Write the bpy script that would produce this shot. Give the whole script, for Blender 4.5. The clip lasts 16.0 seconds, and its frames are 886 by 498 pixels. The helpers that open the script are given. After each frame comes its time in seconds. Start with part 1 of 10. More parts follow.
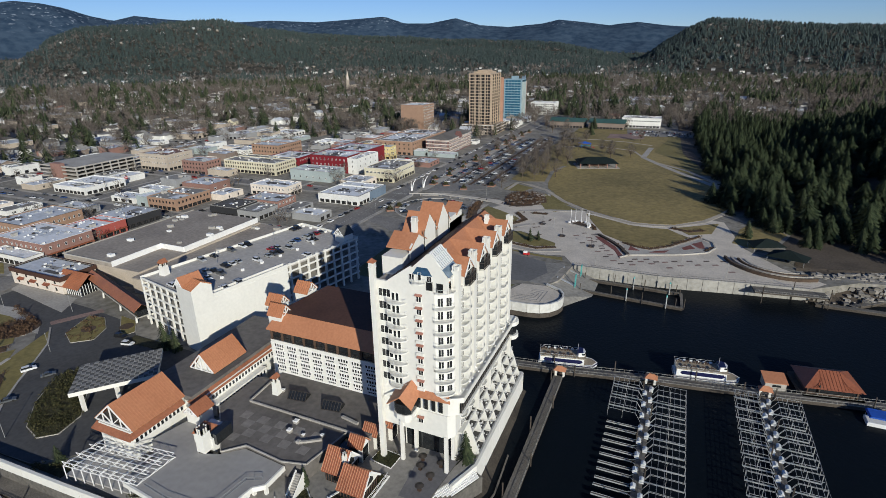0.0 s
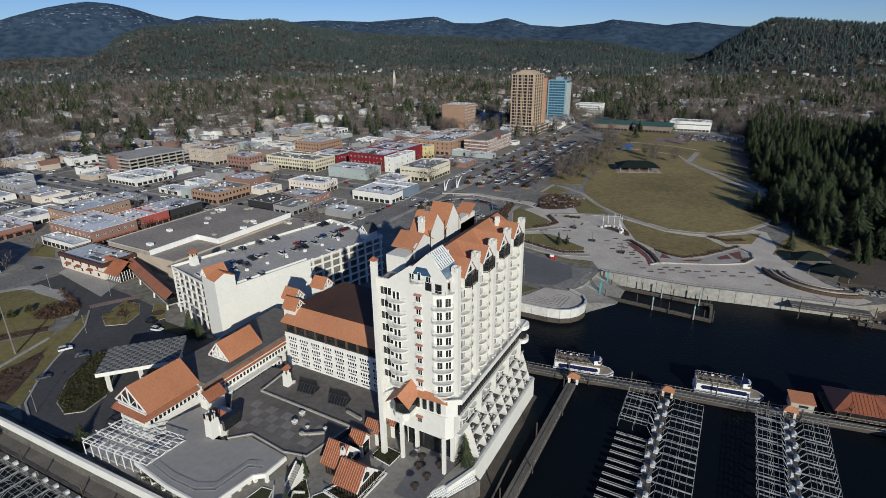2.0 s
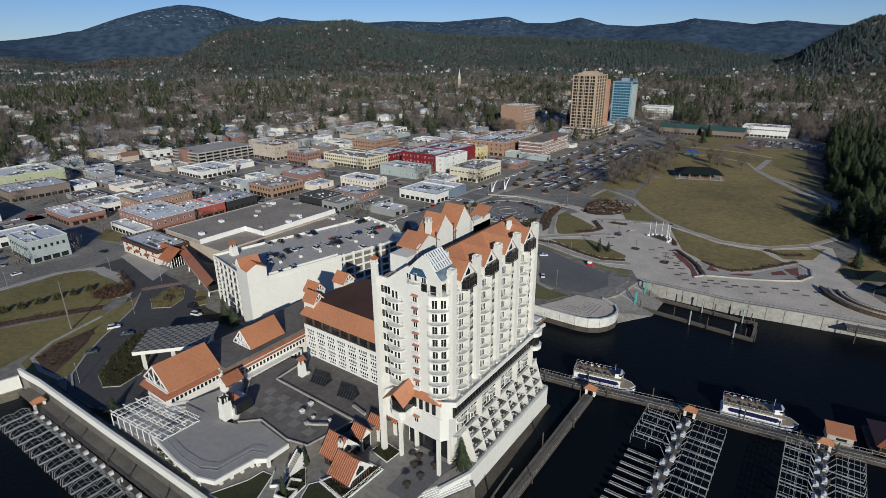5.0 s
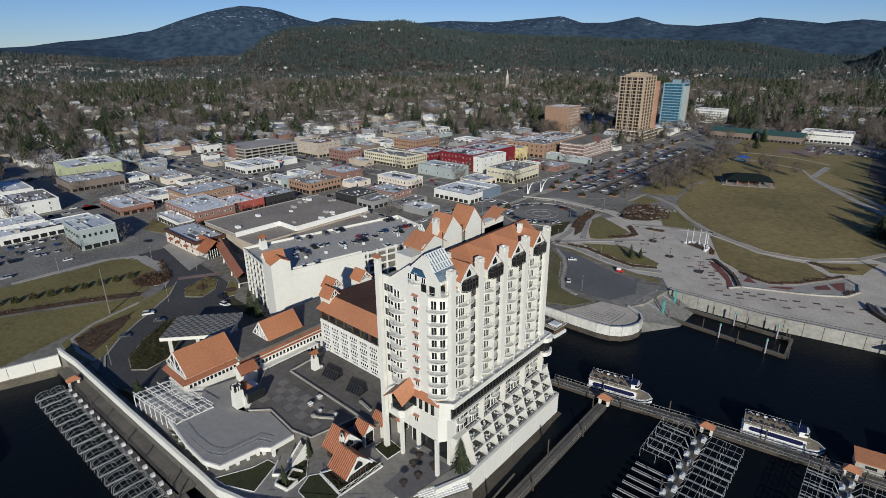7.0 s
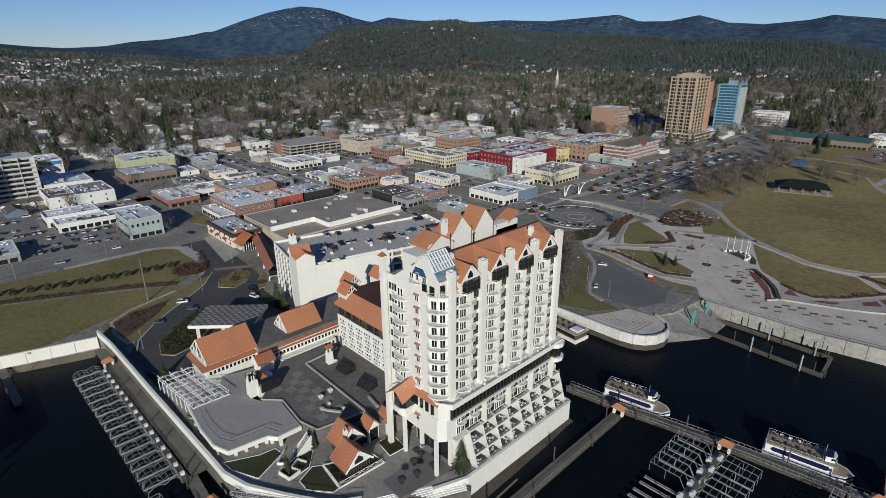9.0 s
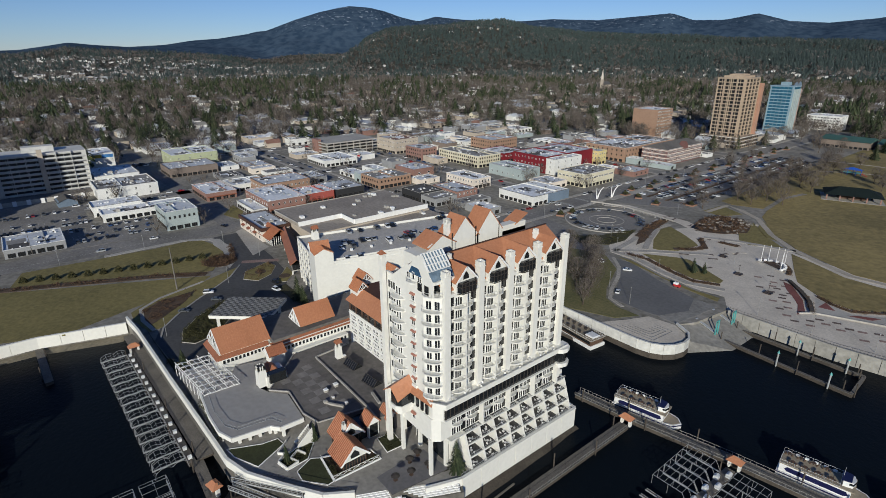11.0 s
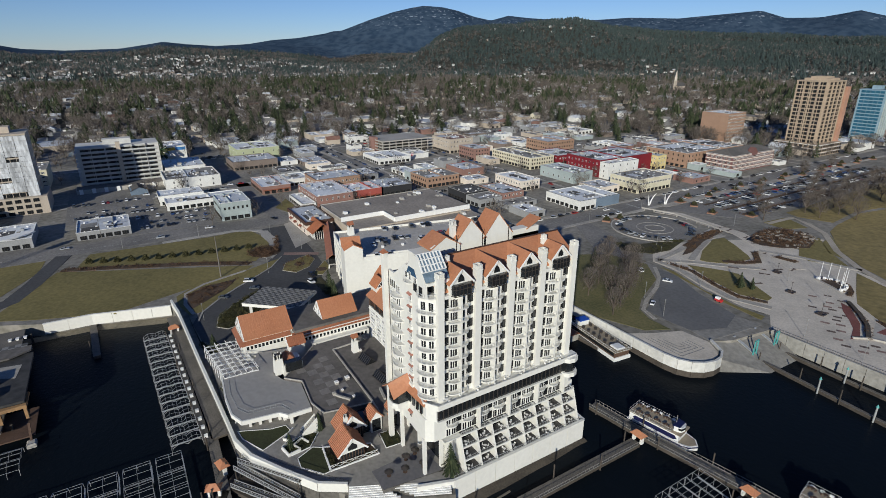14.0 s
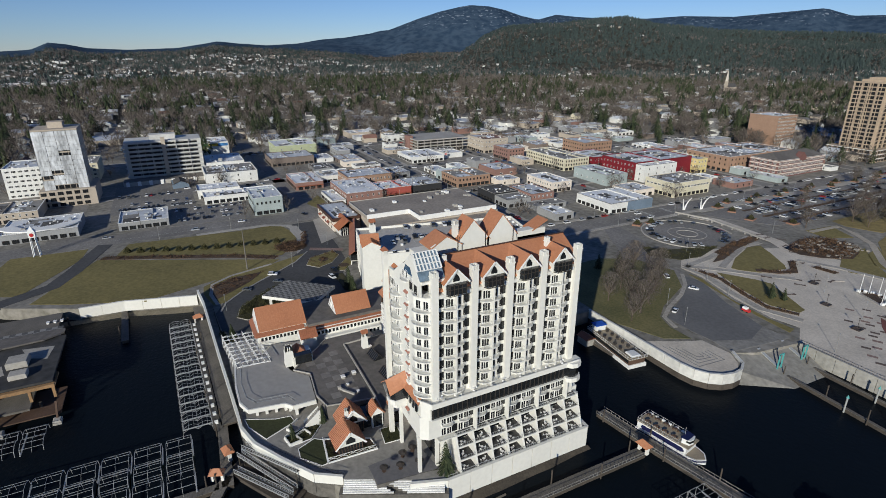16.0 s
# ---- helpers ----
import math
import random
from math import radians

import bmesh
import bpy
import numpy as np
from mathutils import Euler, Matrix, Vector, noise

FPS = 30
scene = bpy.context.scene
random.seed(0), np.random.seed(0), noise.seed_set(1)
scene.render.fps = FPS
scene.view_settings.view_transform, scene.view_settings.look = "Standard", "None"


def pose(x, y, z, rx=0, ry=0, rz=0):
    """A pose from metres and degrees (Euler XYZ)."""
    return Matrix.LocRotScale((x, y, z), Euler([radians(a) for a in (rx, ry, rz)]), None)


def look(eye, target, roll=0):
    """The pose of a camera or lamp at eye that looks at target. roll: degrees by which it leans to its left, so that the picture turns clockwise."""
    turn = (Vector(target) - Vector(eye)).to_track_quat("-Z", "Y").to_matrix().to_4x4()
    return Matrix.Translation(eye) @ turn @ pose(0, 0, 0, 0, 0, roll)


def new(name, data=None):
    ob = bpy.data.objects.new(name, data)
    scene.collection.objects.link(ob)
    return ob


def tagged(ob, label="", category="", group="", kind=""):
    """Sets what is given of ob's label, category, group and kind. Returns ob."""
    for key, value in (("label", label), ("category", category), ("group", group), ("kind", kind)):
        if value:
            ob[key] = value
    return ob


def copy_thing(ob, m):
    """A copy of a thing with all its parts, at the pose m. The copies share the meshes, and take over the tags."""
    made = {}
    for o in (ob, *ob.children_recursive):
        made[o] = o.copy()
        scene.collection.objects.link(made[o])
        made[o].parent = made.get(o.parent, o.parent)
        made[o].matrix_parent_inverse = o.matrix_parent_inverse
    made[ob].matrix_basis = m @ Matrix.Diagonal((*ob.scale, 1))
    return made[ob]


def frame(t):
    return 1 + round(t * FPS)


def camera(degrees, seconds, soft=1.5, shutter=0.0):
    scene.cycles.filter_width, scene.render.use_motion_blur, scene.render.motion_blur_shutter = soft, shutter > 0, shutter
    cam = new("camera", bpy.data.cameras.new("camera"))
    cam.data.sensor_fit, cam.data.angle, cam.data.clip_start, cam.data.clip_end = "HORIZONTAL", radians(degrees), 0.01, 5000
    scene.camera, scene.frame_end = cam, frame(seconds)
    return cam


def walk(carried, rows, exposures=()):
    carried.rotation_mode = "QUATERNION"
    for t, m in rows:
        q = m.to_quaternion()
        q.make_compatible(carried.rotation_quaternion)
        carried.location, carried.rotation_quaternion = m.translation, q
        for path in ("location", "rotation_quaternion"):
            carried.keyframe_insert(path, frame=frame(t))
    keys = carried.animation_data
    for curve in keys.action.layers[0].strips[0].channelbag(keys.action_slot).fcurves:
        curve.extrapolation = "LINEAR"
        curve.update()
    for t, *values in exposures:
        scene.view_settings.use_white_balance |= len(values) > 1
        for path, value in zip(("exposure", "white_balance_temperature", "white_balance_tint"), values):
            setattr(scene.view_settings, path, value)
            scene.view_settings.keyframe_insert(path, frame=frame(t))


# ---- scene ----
cam = camera(79.3, 16.0, soft=0.55)
METRES, EYE, TILT, LEAN, TURN = 81.62, 105.0, 0.0, 0.0, 23.6
ROWS = [
    (0.0, 0.0, 0.0, 0.0, -0.29, -20.51, 0.77),
    (0.5, 0.03, 0.001, 0.0001, 1.27, -20.51, 0.7),
    (1.0, 0.06, 0.003, 0.0003, 2.59, -20.49, 0.59),
    (1.5, 0.09, 0.0045, 0.001, 3.67, -20.48, 0.56),
    (2.0, 0.1201, 0.0074, 0.0008, 4.82, -20.48, 0.5),
    (2.5, 0.1513, 0.0108, 0.0011, 5.98, -20.48, 0.49),
    (3.0, 0.1805, 0.0146, 0.0023, 7.08, -20.48, 0.49),
    (3.5, 0.2108, 0.0183, 0.0021, 8.33, -20.47, 0.49),
    (4.0, 0.2407, 0.0235, 0.0025, 9.58, -20.45, 0.49),
    (6.5, 0.3939, 0.059, 0.0057, 16.01, -20.38, 0.37),
    (7.0, 0.4234, 0.0686, 0.006, 17.39, -20.38, 0.34),
    (7.5, 0.4526, 0.0788, 0.0063, 18.83, -20.37, 0.34),
    (8.0, 0.4826, 0.0894, 0.0066, 20.22, -20.37, 0.34),
    (8.5, 0.5126, 0.1007, 0.0068, 21.55, -20.38, 0.34),
    (9.0, 0.5427, 0.1126, 0.0079, 22.79, -20.4, 0.34),
    (11.5, 0.6847, 0.1816, 0.0107, 28.76, -20.45, 0.23),
    (12.0, 0.7129, 0.1968, 0.0129, 30.01, -20.45, 0.24),
    (12.5, 0.7409, 0.2125, 0.0153, 31.3, -20.46, 0.24),
    (13.0, 0.7679, 0.2283, 0.0163, 32.51, -20.46, 0.22),
    (13.5, 0.7941, 0.2447, 0.0171, 33.64, -20.49, 0.19),
    (14.0, 0.8198, 0.2625, 0.0175, 34.87, -20.5, 0.15),
    (14.5, 0.8454, 0.281, 0.0176, 36.17, -20.52, 0.14),
    (15.0, 0.8713, 0.2994, 0.0178, 37.32, -20.53, 0.14),
    (15.5, 0.897, 0.3178, 0.0179, 38.48, -20.54, 0.13),
    (16.0, 0.9223, 0.3368, 0.0182, 39.58, -20.55, 0.13),
]
walk(cam, [(t, pose(0, 0, EYE, TILT, LEAN, TURN) @ pose(METRES * x, METRES * y, METRES * z, 90 + pitch, roll, yaw)) for t, x, y, z, yaw, pitch, roll in ROWS],
     exposures=[(0.0, 0.08, 5950, 10), (1.5, 0.0, 5950, 10), (3.5, -0.10, 5950, 10), (9.0, -0.09, 5950, 10), (12.5, -0.04, 5950, 10), (16.0, 0.0, 5950, 10)])

# ---- world and sun ----
SUN_AZ, SUN_EL = 137.0, 18.6          # compass-like: degrees from +y towards +x
world = bpy.data.worlds.new("sky_world")
scene.world = world
world.use_nodes = True
wn = world.node_tree
sky = wn.nodes.new("ShaderNodeTexSky")
sky.sky_type = "NISHITA"
sky.sun_disc = False
sky.sun_elevation = radians(SUN_EL)
sky.sun_rotation = radians(SUN_AZ)
sky.air_density, sky.dust_density, sky.ozone_density = 0.85, 0.0, 3.0
sky.altitude = 600
tint = wn.nodes.new("ShaderNodeMix")
tint.data_type, tint.blend_type = "RGBA", "MULTIPLY"
tint.inputs["Factor"].default_value = 1.0
tint.inputs["B"].default_value = (0.87, 0.96, 1.21, 1)
wn.links.new(sky.outputs["Color"], tint.inputs["A"])
wn.links.new(tint.outputs["Result"], wn.nodes["Background"].inputs["Color"])
wn.nodes["Background"].inputs["Strength"].default_value = 0.064
sun = new("sun", bpy.data.lights.new("sun", "SUN"))
sun.data.energy, sun.data.angle, sun.data.color = 4.4, radians(0.55), (1.0, 0.93, 0.76)
sa, se = radians(SUN_AZ), radians(SUN_EL)
sun.matrix_world = look((math.sin(sa) * math.cos(se) * 300, math.cos(sa) * math.cos(se) * 300, math.sin(se) * 300), (0, 0, 0))


# ---- materials ----
def mat(name, col, rough=0.8, vary=0.25, scale=0.5, fine=6.0, metal=0.0, bump=0.0, col2=None, spec=0.4, perobj=0.0, stretch=None):
    """Two scales of noise over a base colour; col2 is what the noise drifts to."""
    m = bpy.data.materials.new(name)
    m.use_nodes = True
    nt = m.node_tree
    b = nt.nodes["Principled BSDF"]
    b.inputs["Roughness"].default_value, b.inputs["Metallic"].default_value = rough, metal
    b.inputs["Specular IOR Level"].default_value = spec
    geo = nt.nodes.new("ShaderNodeNewGeometry")
    src = geo.outputs["Position"]
    if stretch:
        mp = nt.nodes.new("ShaderNodeMapping")
        mp.inputs["Scale"].default_value = stretch
        nt.links.new(src, mp.inputs["Vector"])
        src = mp.outputs["Vector"]
    n1, n2 = nt.nodes.new("ShaderNodeTexNoise"), nt.nodes.new("ShaderNodeTexNoise")
    n1.inputs["Scale"].default_value, n1.inputs["Detail"].default_value = scale * 0.3, 4
    n2.inputs["Scale"].default_value, n2.inputs["Detail"].default_value = fine * 0.3, 3
    add = nt.nodes.new("ShaderNodeMath")
    add.operation = "ADD"
    for n, i in ((n1, 0), (n2, 1)):
        nt.links.new(src, n.inputs["Vector"])
        nt.links.new(n.outputs["Fac"], add.inputs[i])
    half = nt.nodes.new("ShaderNodeMapRange")
    half.inputs["From Min"].default_value, half.inputs["From Max"].default_value = 0.72, 1.28
    nt.links.new(add.outputs[0], half.inputs["Value"])
    mix = nt.nodes.new("ShaderNodeMix")
    mix.data_type = "RGBA"
    c2 = col2 or tuple(c * (1 - vary) for c in col)
    c1 = tuple(min(0.95, c * (1 + vary * 0.5)) for c in col)
    mix.inputs["A"].default_value, mix.inputs["B"].default_value = (*c1, 1), (*c2, 1)
    nt.links.new(half.outputs["Result"], mix.inputs["Factor"])
    out = mix.outputs["Result"]
    if perobj:
        oi = nt.nodes.new("ShaderNodeObjectInfo")
        hsv = nt.nodes.new("ShaderNodeHueSaturation")
        mr = nt.nodes.new("ShaderNodeMapRange")
        mr.inputs["To Min"].default_value, mr.inputs["To Max"].default_value = 1 - perobj, 1 + perobj
        nt.links.new(oi.outputs["Random"], mr.inputs["Value"])
        nt.links.new(mr.outputs["Result"], hsv.inputs["Value"])
        nt.links.new(out, hsv.inputs["Color"])
        out = hsv.outputs["Color"]
    nt.links.new(out, b.inputs["Base Color"])
    if bump:
        bp = nt.nodes.new("ShaderNodeBump")
        bp.inputs["Strength"].default_value, bp.inputs["Distance"].default_value = bump, 0.15
        nt.links.new(n2.outputs["Fac"], bp.inputs["Height"])
        nt.links.new(bp.outputs["Normal"], b.inputs["Normal"])
    return m


def island_mat(name, c1, c2, rough=0.9, fine=3.0):
    """Foliage and far pieces: the colour changes from island to island."""
    m = bpy.data.materials.new(name)
    m.use_nodes = True
    nt = m.node_tree
    b = nt.nodes["Principled BSDF"]
    b.inputs["Roughness"].default_value = rough
    b.inputs["Specular IOR Level"].default_value = 0.2
    geo = nt.nodes.new("ShaderNodeNewGeometry")
    mix = nt.nodes.new("ShaderNodeMix")
    mix.data_type = "RGBA"
    mix.inputs["A"].default_value, mix.inputs["B"].default_value = (*c1, 1), (*c2, 1)
    nt.links.new(geo.outputs["Random Per Island"], mix.inputs["Factor"])
    nt.links.new(mix.outputs["Result"], b.inputs["Base Color"])
    return m


STUCCO = mat("white_stucco", (0.735, 0.718, 0.66), 0.75, 0.07, 0.22, 3.0, bump=0.06)
TRIM = mat("white_trim", (0.82, 0.81, 0.78), 0.6, 0.08, 0.5, 4.0)
ORANGE = mat("orange_metal_roof", (0.46, 0.205, 0.105), 0.55, 0.12, 0.3, 5.0, col2=(0.39, 0.165, 0.082))
ORANGE_DK = mat("weathered_orange_roof", (0.34, 0.135, 0.07), 0.55, 0.25, 0.5, 6.0)
DRIVE = mat("fresh_asphalt", (0.075, 0.074, 0.074), 0.9, 0.3, 0.15, 2.5, bump=0.15)
COURT = mat("dark_grey_paving", (0.155, 0.15, 0.155), 0.85, 0.2, 0.4, 4.0)
PLAZAPAVE = mat("plaza_concrete", (0.27, 0.255, 0.23), 0.85, 0.25, 0.3, 3.0, bump=0.1)
GARDEN = mat("garden_grass", (0.040, 0.046, 0.018), 0.95, 0.35, 0.5, 6.0, bump=0.4)
# dark concrete of the seawall footing and the step bodies
DARK_CONCRETE = mat("dark_concrete", (0.13, 0.12, 0.105), 0.9, 0.4, 0.3, 3.0, bump=0.3)
ASPHALT = mat("asphalt", (0.222, 0.208, 0.190), 0.9, 0.35, 0.12, 2.5, bump=0.2)
GROUND = mat("town_ground", (0.24, 0.222, 0.195), 0.95, 0.5, 0.10, 1.2, col2=(0.13, 0.122, 0.098))
CONCRETE = mat("pale_concrete", (0.40, 0.375, 0.335), 0.85, 0.25, 0.2, 3.0, bump=0.1)
PATH = mat("sandy_path", (0.42, 0.37, 0.30), 0.9, 0.25, 0.2, 3.0)
SIDEWALK = mat("worn_sidewalk", (0.40, 0.37, 0.325), 0.9, 0.35, 0.25, 3.0, bump=0.1)
PAVING = mat("grey_paving", (0.58, 0.52, 0.435), 0.85, 0.22, 0.3, 4.0, bump=0.1)
GRASS = mat("winter_grass", (0.205, 0.168, 0.060), 0.95, 0.3, 0.06, 2.0, col2=(0.125, 0.108, 0.038), bump=0.3)
GRASS_DRY = mat("dry_grass", (0.265, 0.205, 0.080), 0.95, 0.3, 0.05, 1.2, col2=(0.150, 0.120, 0.046), bump=0.3)
BARK = mat("bark_mulch", (0.09, 0.062, 0.042), 0.95, 0.45, 0.5, 5.0, bump=0.4)
DARK_ROOF = mat("dark_tar_roof", (0.155, 0.141, 0.128), 0.9, 0.3, 0.2, 2.0)
DECK = mat("parking_deck", (0.46, 0.43, 0.39), 0.85, 0.2, 0.15, 2.0)
DECK_GREY = mat("terrace_deck", (0.34, 0.327, 0.308), 0.8, 0.12, 0.2, 2.0)
GLASS = mat("dark_glass", (0.018, 0.02, 0.022), 0.12, 0.3, 1.0, 4.0, spec=0.6)
DARK = mat("dark_bronze", (0.05, 0.042, 0.036), 0.5, 0.3, 1.0, 4.0)
STEEL = mat("galvanised_steel", (0.45, 0.46, 0.455), 0.45, 0.15, 0.6, 6.0, metal=0.3)
WOODDOCK = mat("weathered_boards", (0.16, 0.145, 0.125), 0.9, 0.3, 0.6, 8.0, perobj=0.12)
PILE = mat("dark_timber", (0.075, 0.062, 0.05), 0.9, 0.35, 0.8, 6.0)


def water_mat():
    m = bpy.data.materials.new("lake_water")
    m.use_nodes = True
    nt = m.node_tree
    b = nt.nodes["Principled BSDF"]
    b.inputs["Base Color"].default_value = (0.0050, 0.0075, 0.0105, 1)
    b.inputs["Roughness"].default_value = 0.32
    b.inputs["Specular IOR Level"].default_value = 0.04
    geo, n = nt.nodes.new("ShaderNodeNewGeometry"), nt.nodes.new("ShaderNodeTexNoise")
    n.inputs["Scale"].default_value, n.inputs["Detail"].default_value = 0.8, 5
    bp = nt.nodes.new("ShaderNodeBump")
    bp.inputs["Strength"].default_value, bp.inputs["Distance"].default_value = 0.45, 0.3
    nt.links.new(geo.outputs["Position"], n.inputs["Vector"])
    nt.links.new(n.outputs["Fac"], bp.inputs["Height"])
    nt.links.new(bp.outputs["Normal"], b.inputs["Normal"])
    return m


WATER = water_mat()


# ---- mesh building ----
class Geo:
    """Collects faces, then becomes one mesh."""

    def __init__(self):
        self.v, self.f, self.m, self.cur = [], [], [], 0

    def use(self, i):
        """Faces from here on take the material of that number."""
        self.cur = i
        return self

    def add(self, vs, fs):
        n = len(self.v)
        self.m += [self.cur] * len(fs)
        self.v += [tuple(p) for p in vs]
        self.f += [tuple(i + n for i in f) for f in fs]
        return self

    def box(self, x0, y0, z0, x1, y1, z1):
        vs = [(x, y, z) for z in (z0, z1) for y in (y0, y1) for x in (x0, x1)]
        return self.add(vs, [(0, 2, 3, 1), (4, 5, 7, 6), (0, 1, 5, 4), (2, 6, 7, 3), (0, 4, 6, 2), (1, 3, 7, 5)])

    def bbox(self, x0, y0, z0, x1, y1, z1, c=0.1):
        """A box whose top edges are chamfered."""
        vs = [(x, y, z0) for y in (y0, y1) for x in (x0, x1)] + [(x, y, z1 - c) for y in (y0, y1) for x in (x0, x1)]
        vs += [(x, y, z1) for y in (y0 + c, y1 - c) for x in (x0 + c, x1 - c)]
        fs = [(0, 2, 3, 1), (8, 9, 11, 10)]
        for k in (0, 4):
            fs += [(k, k + 1, k + 5, k + 4), (k + 1, k + 3, k + 7, k + 5), (k + 3, k + 2, k + 6, k + 7), (k + 2, k, k + 4, k + 6)]
        return self.add(vs, fs)

    def prism(self, poly, z0, z1):
        n = len(poly)
        vs = [(x, y, z0) for x, y in poly] + [(x, y, z1) for x, y in poly]
        return self.add(vs, [tuple(range(n - 1, -1, -1)), tuple(range(n, 2 * n))] + [(i, (i + 1) % n, n + (i + 1) % n, n + i) for i in range(n)])

    def xprism(self, poly, x0, x1):
        """poly in (y, z), pushed along x."""
        n = len(poly)
        vs = [(x0, y, z) for y, z in poly] + [(x1, y, z) for y, z in poly]
        return self.add(vs, [tuple(range(n)), tuple(range(2 * n - 1, n - 1, -1))] + [(i, n + i, n + (i + 1) % n, (i + 1) % n) for i in range(n)])

    def yprism(self, poly, y0, y1):
        """poly in (x, z), pushed along y."""
        n = len(poly)
        vs = [(x, y0, z) for x, z in poly] + [(x, y1, z) for x, z in poly]
        return self.add(vs, [tuple(range(n)), tuple(range(2 * n - 1, n - 1, -1))] + [(i, n + i, n + (i + 1) % n, (i + 1) % n) for i in range(n)])

    def beam(self, a, b, w=0.1, h=None):
        """A square bar from a to b."""
        a, b, h = Vector(a), Vector(b), h or w
        d = (b - a).normalized()
        s = d.cross(Vector((0, 0, 1)))
        s = Vector((1, 0, 0)) if s.length < 1e-3 else s.normalized()
        u = s.cross(d)
        vs = [p + s * i * w / 2 + u * j * h / 2 for p in (a, b) for i, j in ((-1, -1), (1, -1), (1, 1), (-1, 1))]
        return self.add(vs, [(3, 2, 1, 0), (4, 5, 6, 7)] + [(i, (i + 1) % 4, 4 + (i + 1) % 4, 4 + i) for i in range(4)])

    def cyl(self, x, y, z0, z1, r, r2=None, n=10):
        r2 = r if r2 is None else r2
        vs = [(x + q * math.cos(6.2832 * i / n), y + q * math.sin(6.2832 * i / n), z) for z, q in ((z0, r), (z1, r2)) for i in range(n)]
        return self.add(vs, [tuple(range(n - 1, -1, -1)), tuple(range(n, 2 * n))] + [(i, (i + 1) % n, n + (i + 1) % n, n + i) for i in range(n)])

    def ring(self, x0, y0, x1, y1, t, z0, z1):
        """A closed rectangular kerb of width t."""
        o, i = [(x0, y0), (x1, y0), (x1, y1), (x0, y1)], [(x0 + t, y0 + t), (x1 - t, y0 + t), (x1 - t, y1 - t), (x0 + t, y1 - t)]
        vs = [(*p, z) for loop in (o, i) for z in (z0, z1) for p in loop]
        fs = []
        for k in range(4):
            n = (k + 1) % 4
            fs += [(k, n, 4 + n, 4 + k), (8 + n, 8 + k, 12 + k, 12 + n), (4 + k, 4 + n, 12 + n, 12 + k), (n, k, 8 + k, 8 + n)]
        return self.add(vs, fs)

    def slab(self, corners, t):
        """A roof plane of thickness t: four corners in order, thickened downwards."""
        vs = [tuple(c) for c in corners] + [(c[0], c[1], c[2] - t) for c in corners]
        n = len(corners)
        return self.add(vs, [tuple(range(n)), tuple(range(2 * n - 1, n - 1, -1))] + [(i, n + i, n + (i + 1) % n, (i + 1) % n) for i in range(n)])

    def mesh(self, name, material, smooth=False):
        me = bpy.data.meshes.new(name)
        me.from_pydata(self.v, [], self.f)
        for one in material if isinstance(material, (list, tuple)) else (material,):
            me.materials.append(one)
        if any(self.m):
            me.polygons.foreach_set("material_index", self.m)
        if smooth:
            me.shade_smooth()
        return me


def move(me_geo, m):
    """A Geo moved by a matrix."""
    out = Geo()
    out.v = [tuple(m @ Vector(p)) for p in me_geo.v]
    out.f, out.m = list(me_geo.f), list(me_geo.m)
    return out


def thing(name, label, category, loc=(0, 0, 0), group="", kind=""):
    ob = new(name)
    ob.location = loc
    ob.empty_display_size = 0.5
    return tagged(ob, label, category, group, kind)


def part(name, geo, material, parent, label=""):
    me = geo if isinstance(geo, bpy.types.Mesh) else geo.mesh(name, material)
    ob = new(name, me)
    ob.parent = parent
    if label:
        ob["label"] = label
    return ob


PANE_OF = {}


def put(name, me, parent, loc, rz=0.0):
    """A further object on a mesh that is there already; a window brings its pane."""
    ob = new(name, me)
    ob.parent = parent
    ob.location = loc
    if rz:
        ob.rotation_euler = (0, 0, rz)
    if me.name in PANE_OF:
        new("pane", PANE_OF[me.name]).parent = ob
    return ob


def solo(name, geo, material, label, category, kind="", group="", loc=None):
    ob = new(name, geo if isinstance(geo, bpy.types.Mesh) else geo.mesh(name, material))
    if loc:
        ob.location = loc
    return tagged(ob, label, category, group, kind)


# ---- land, lake and hills ----
LAND, LAKE, PLAZA = 1.0, -4.5, 3.0
COAST = [(-420, -500), (-330, -120), (-232, -42), (-215, -22), (-199, 9), (-198.5, 25), (-190, 55), (-176, 57), (-132, 58.5), (-90, 60.2), (-82, 60.5), (-73.5, 63), (-64, 68.5), (-54.6, 75),
         (-49, 81), (-40, 97), (-37.5, 105), (-37.5, 150.4), (-62, 152.4), (-96, 166), (-97, 204), (-50, 204.6), (-45, 205.6), (-41.2, 208), (-38.7, 211.6), (-37.6, 215.6), (-38, 219.8), (-40.2, 223.6), (-47, 227.5),
         (-43, 236), (-40, 257), (0, 257.5), (40, 264), (64, 267), (86, 283), (120, 290), (190, 270), (330, 200), (700, 160)]
FAR = [(700, 900), (-900, 900), (-900, -500)]
g = Geo()
g.prism(COAST + FAR, -8.0, LAND)
solo("pavement_land", g, GROUND, "dark town ground of worn asphalt and winter soil", "ground", "structure")

solo("water", Geo().add([(-900, -4000, LAKE), (4000, -4000, LAKE), (4000, 420, LAKE), (-900, 420, LAKE)], [(0, 1, 2, 3)]), WATER,
     "dark still lake water with faint ripples", "water", "structure")


def smooth(a, b, x):
    t = min(1.0, max(0.0, (x - a) / (b - a)))
    return t * t * (3 - 2 * t)


def bump(d, w):
    return math.exp(-(d / w) ** 2)


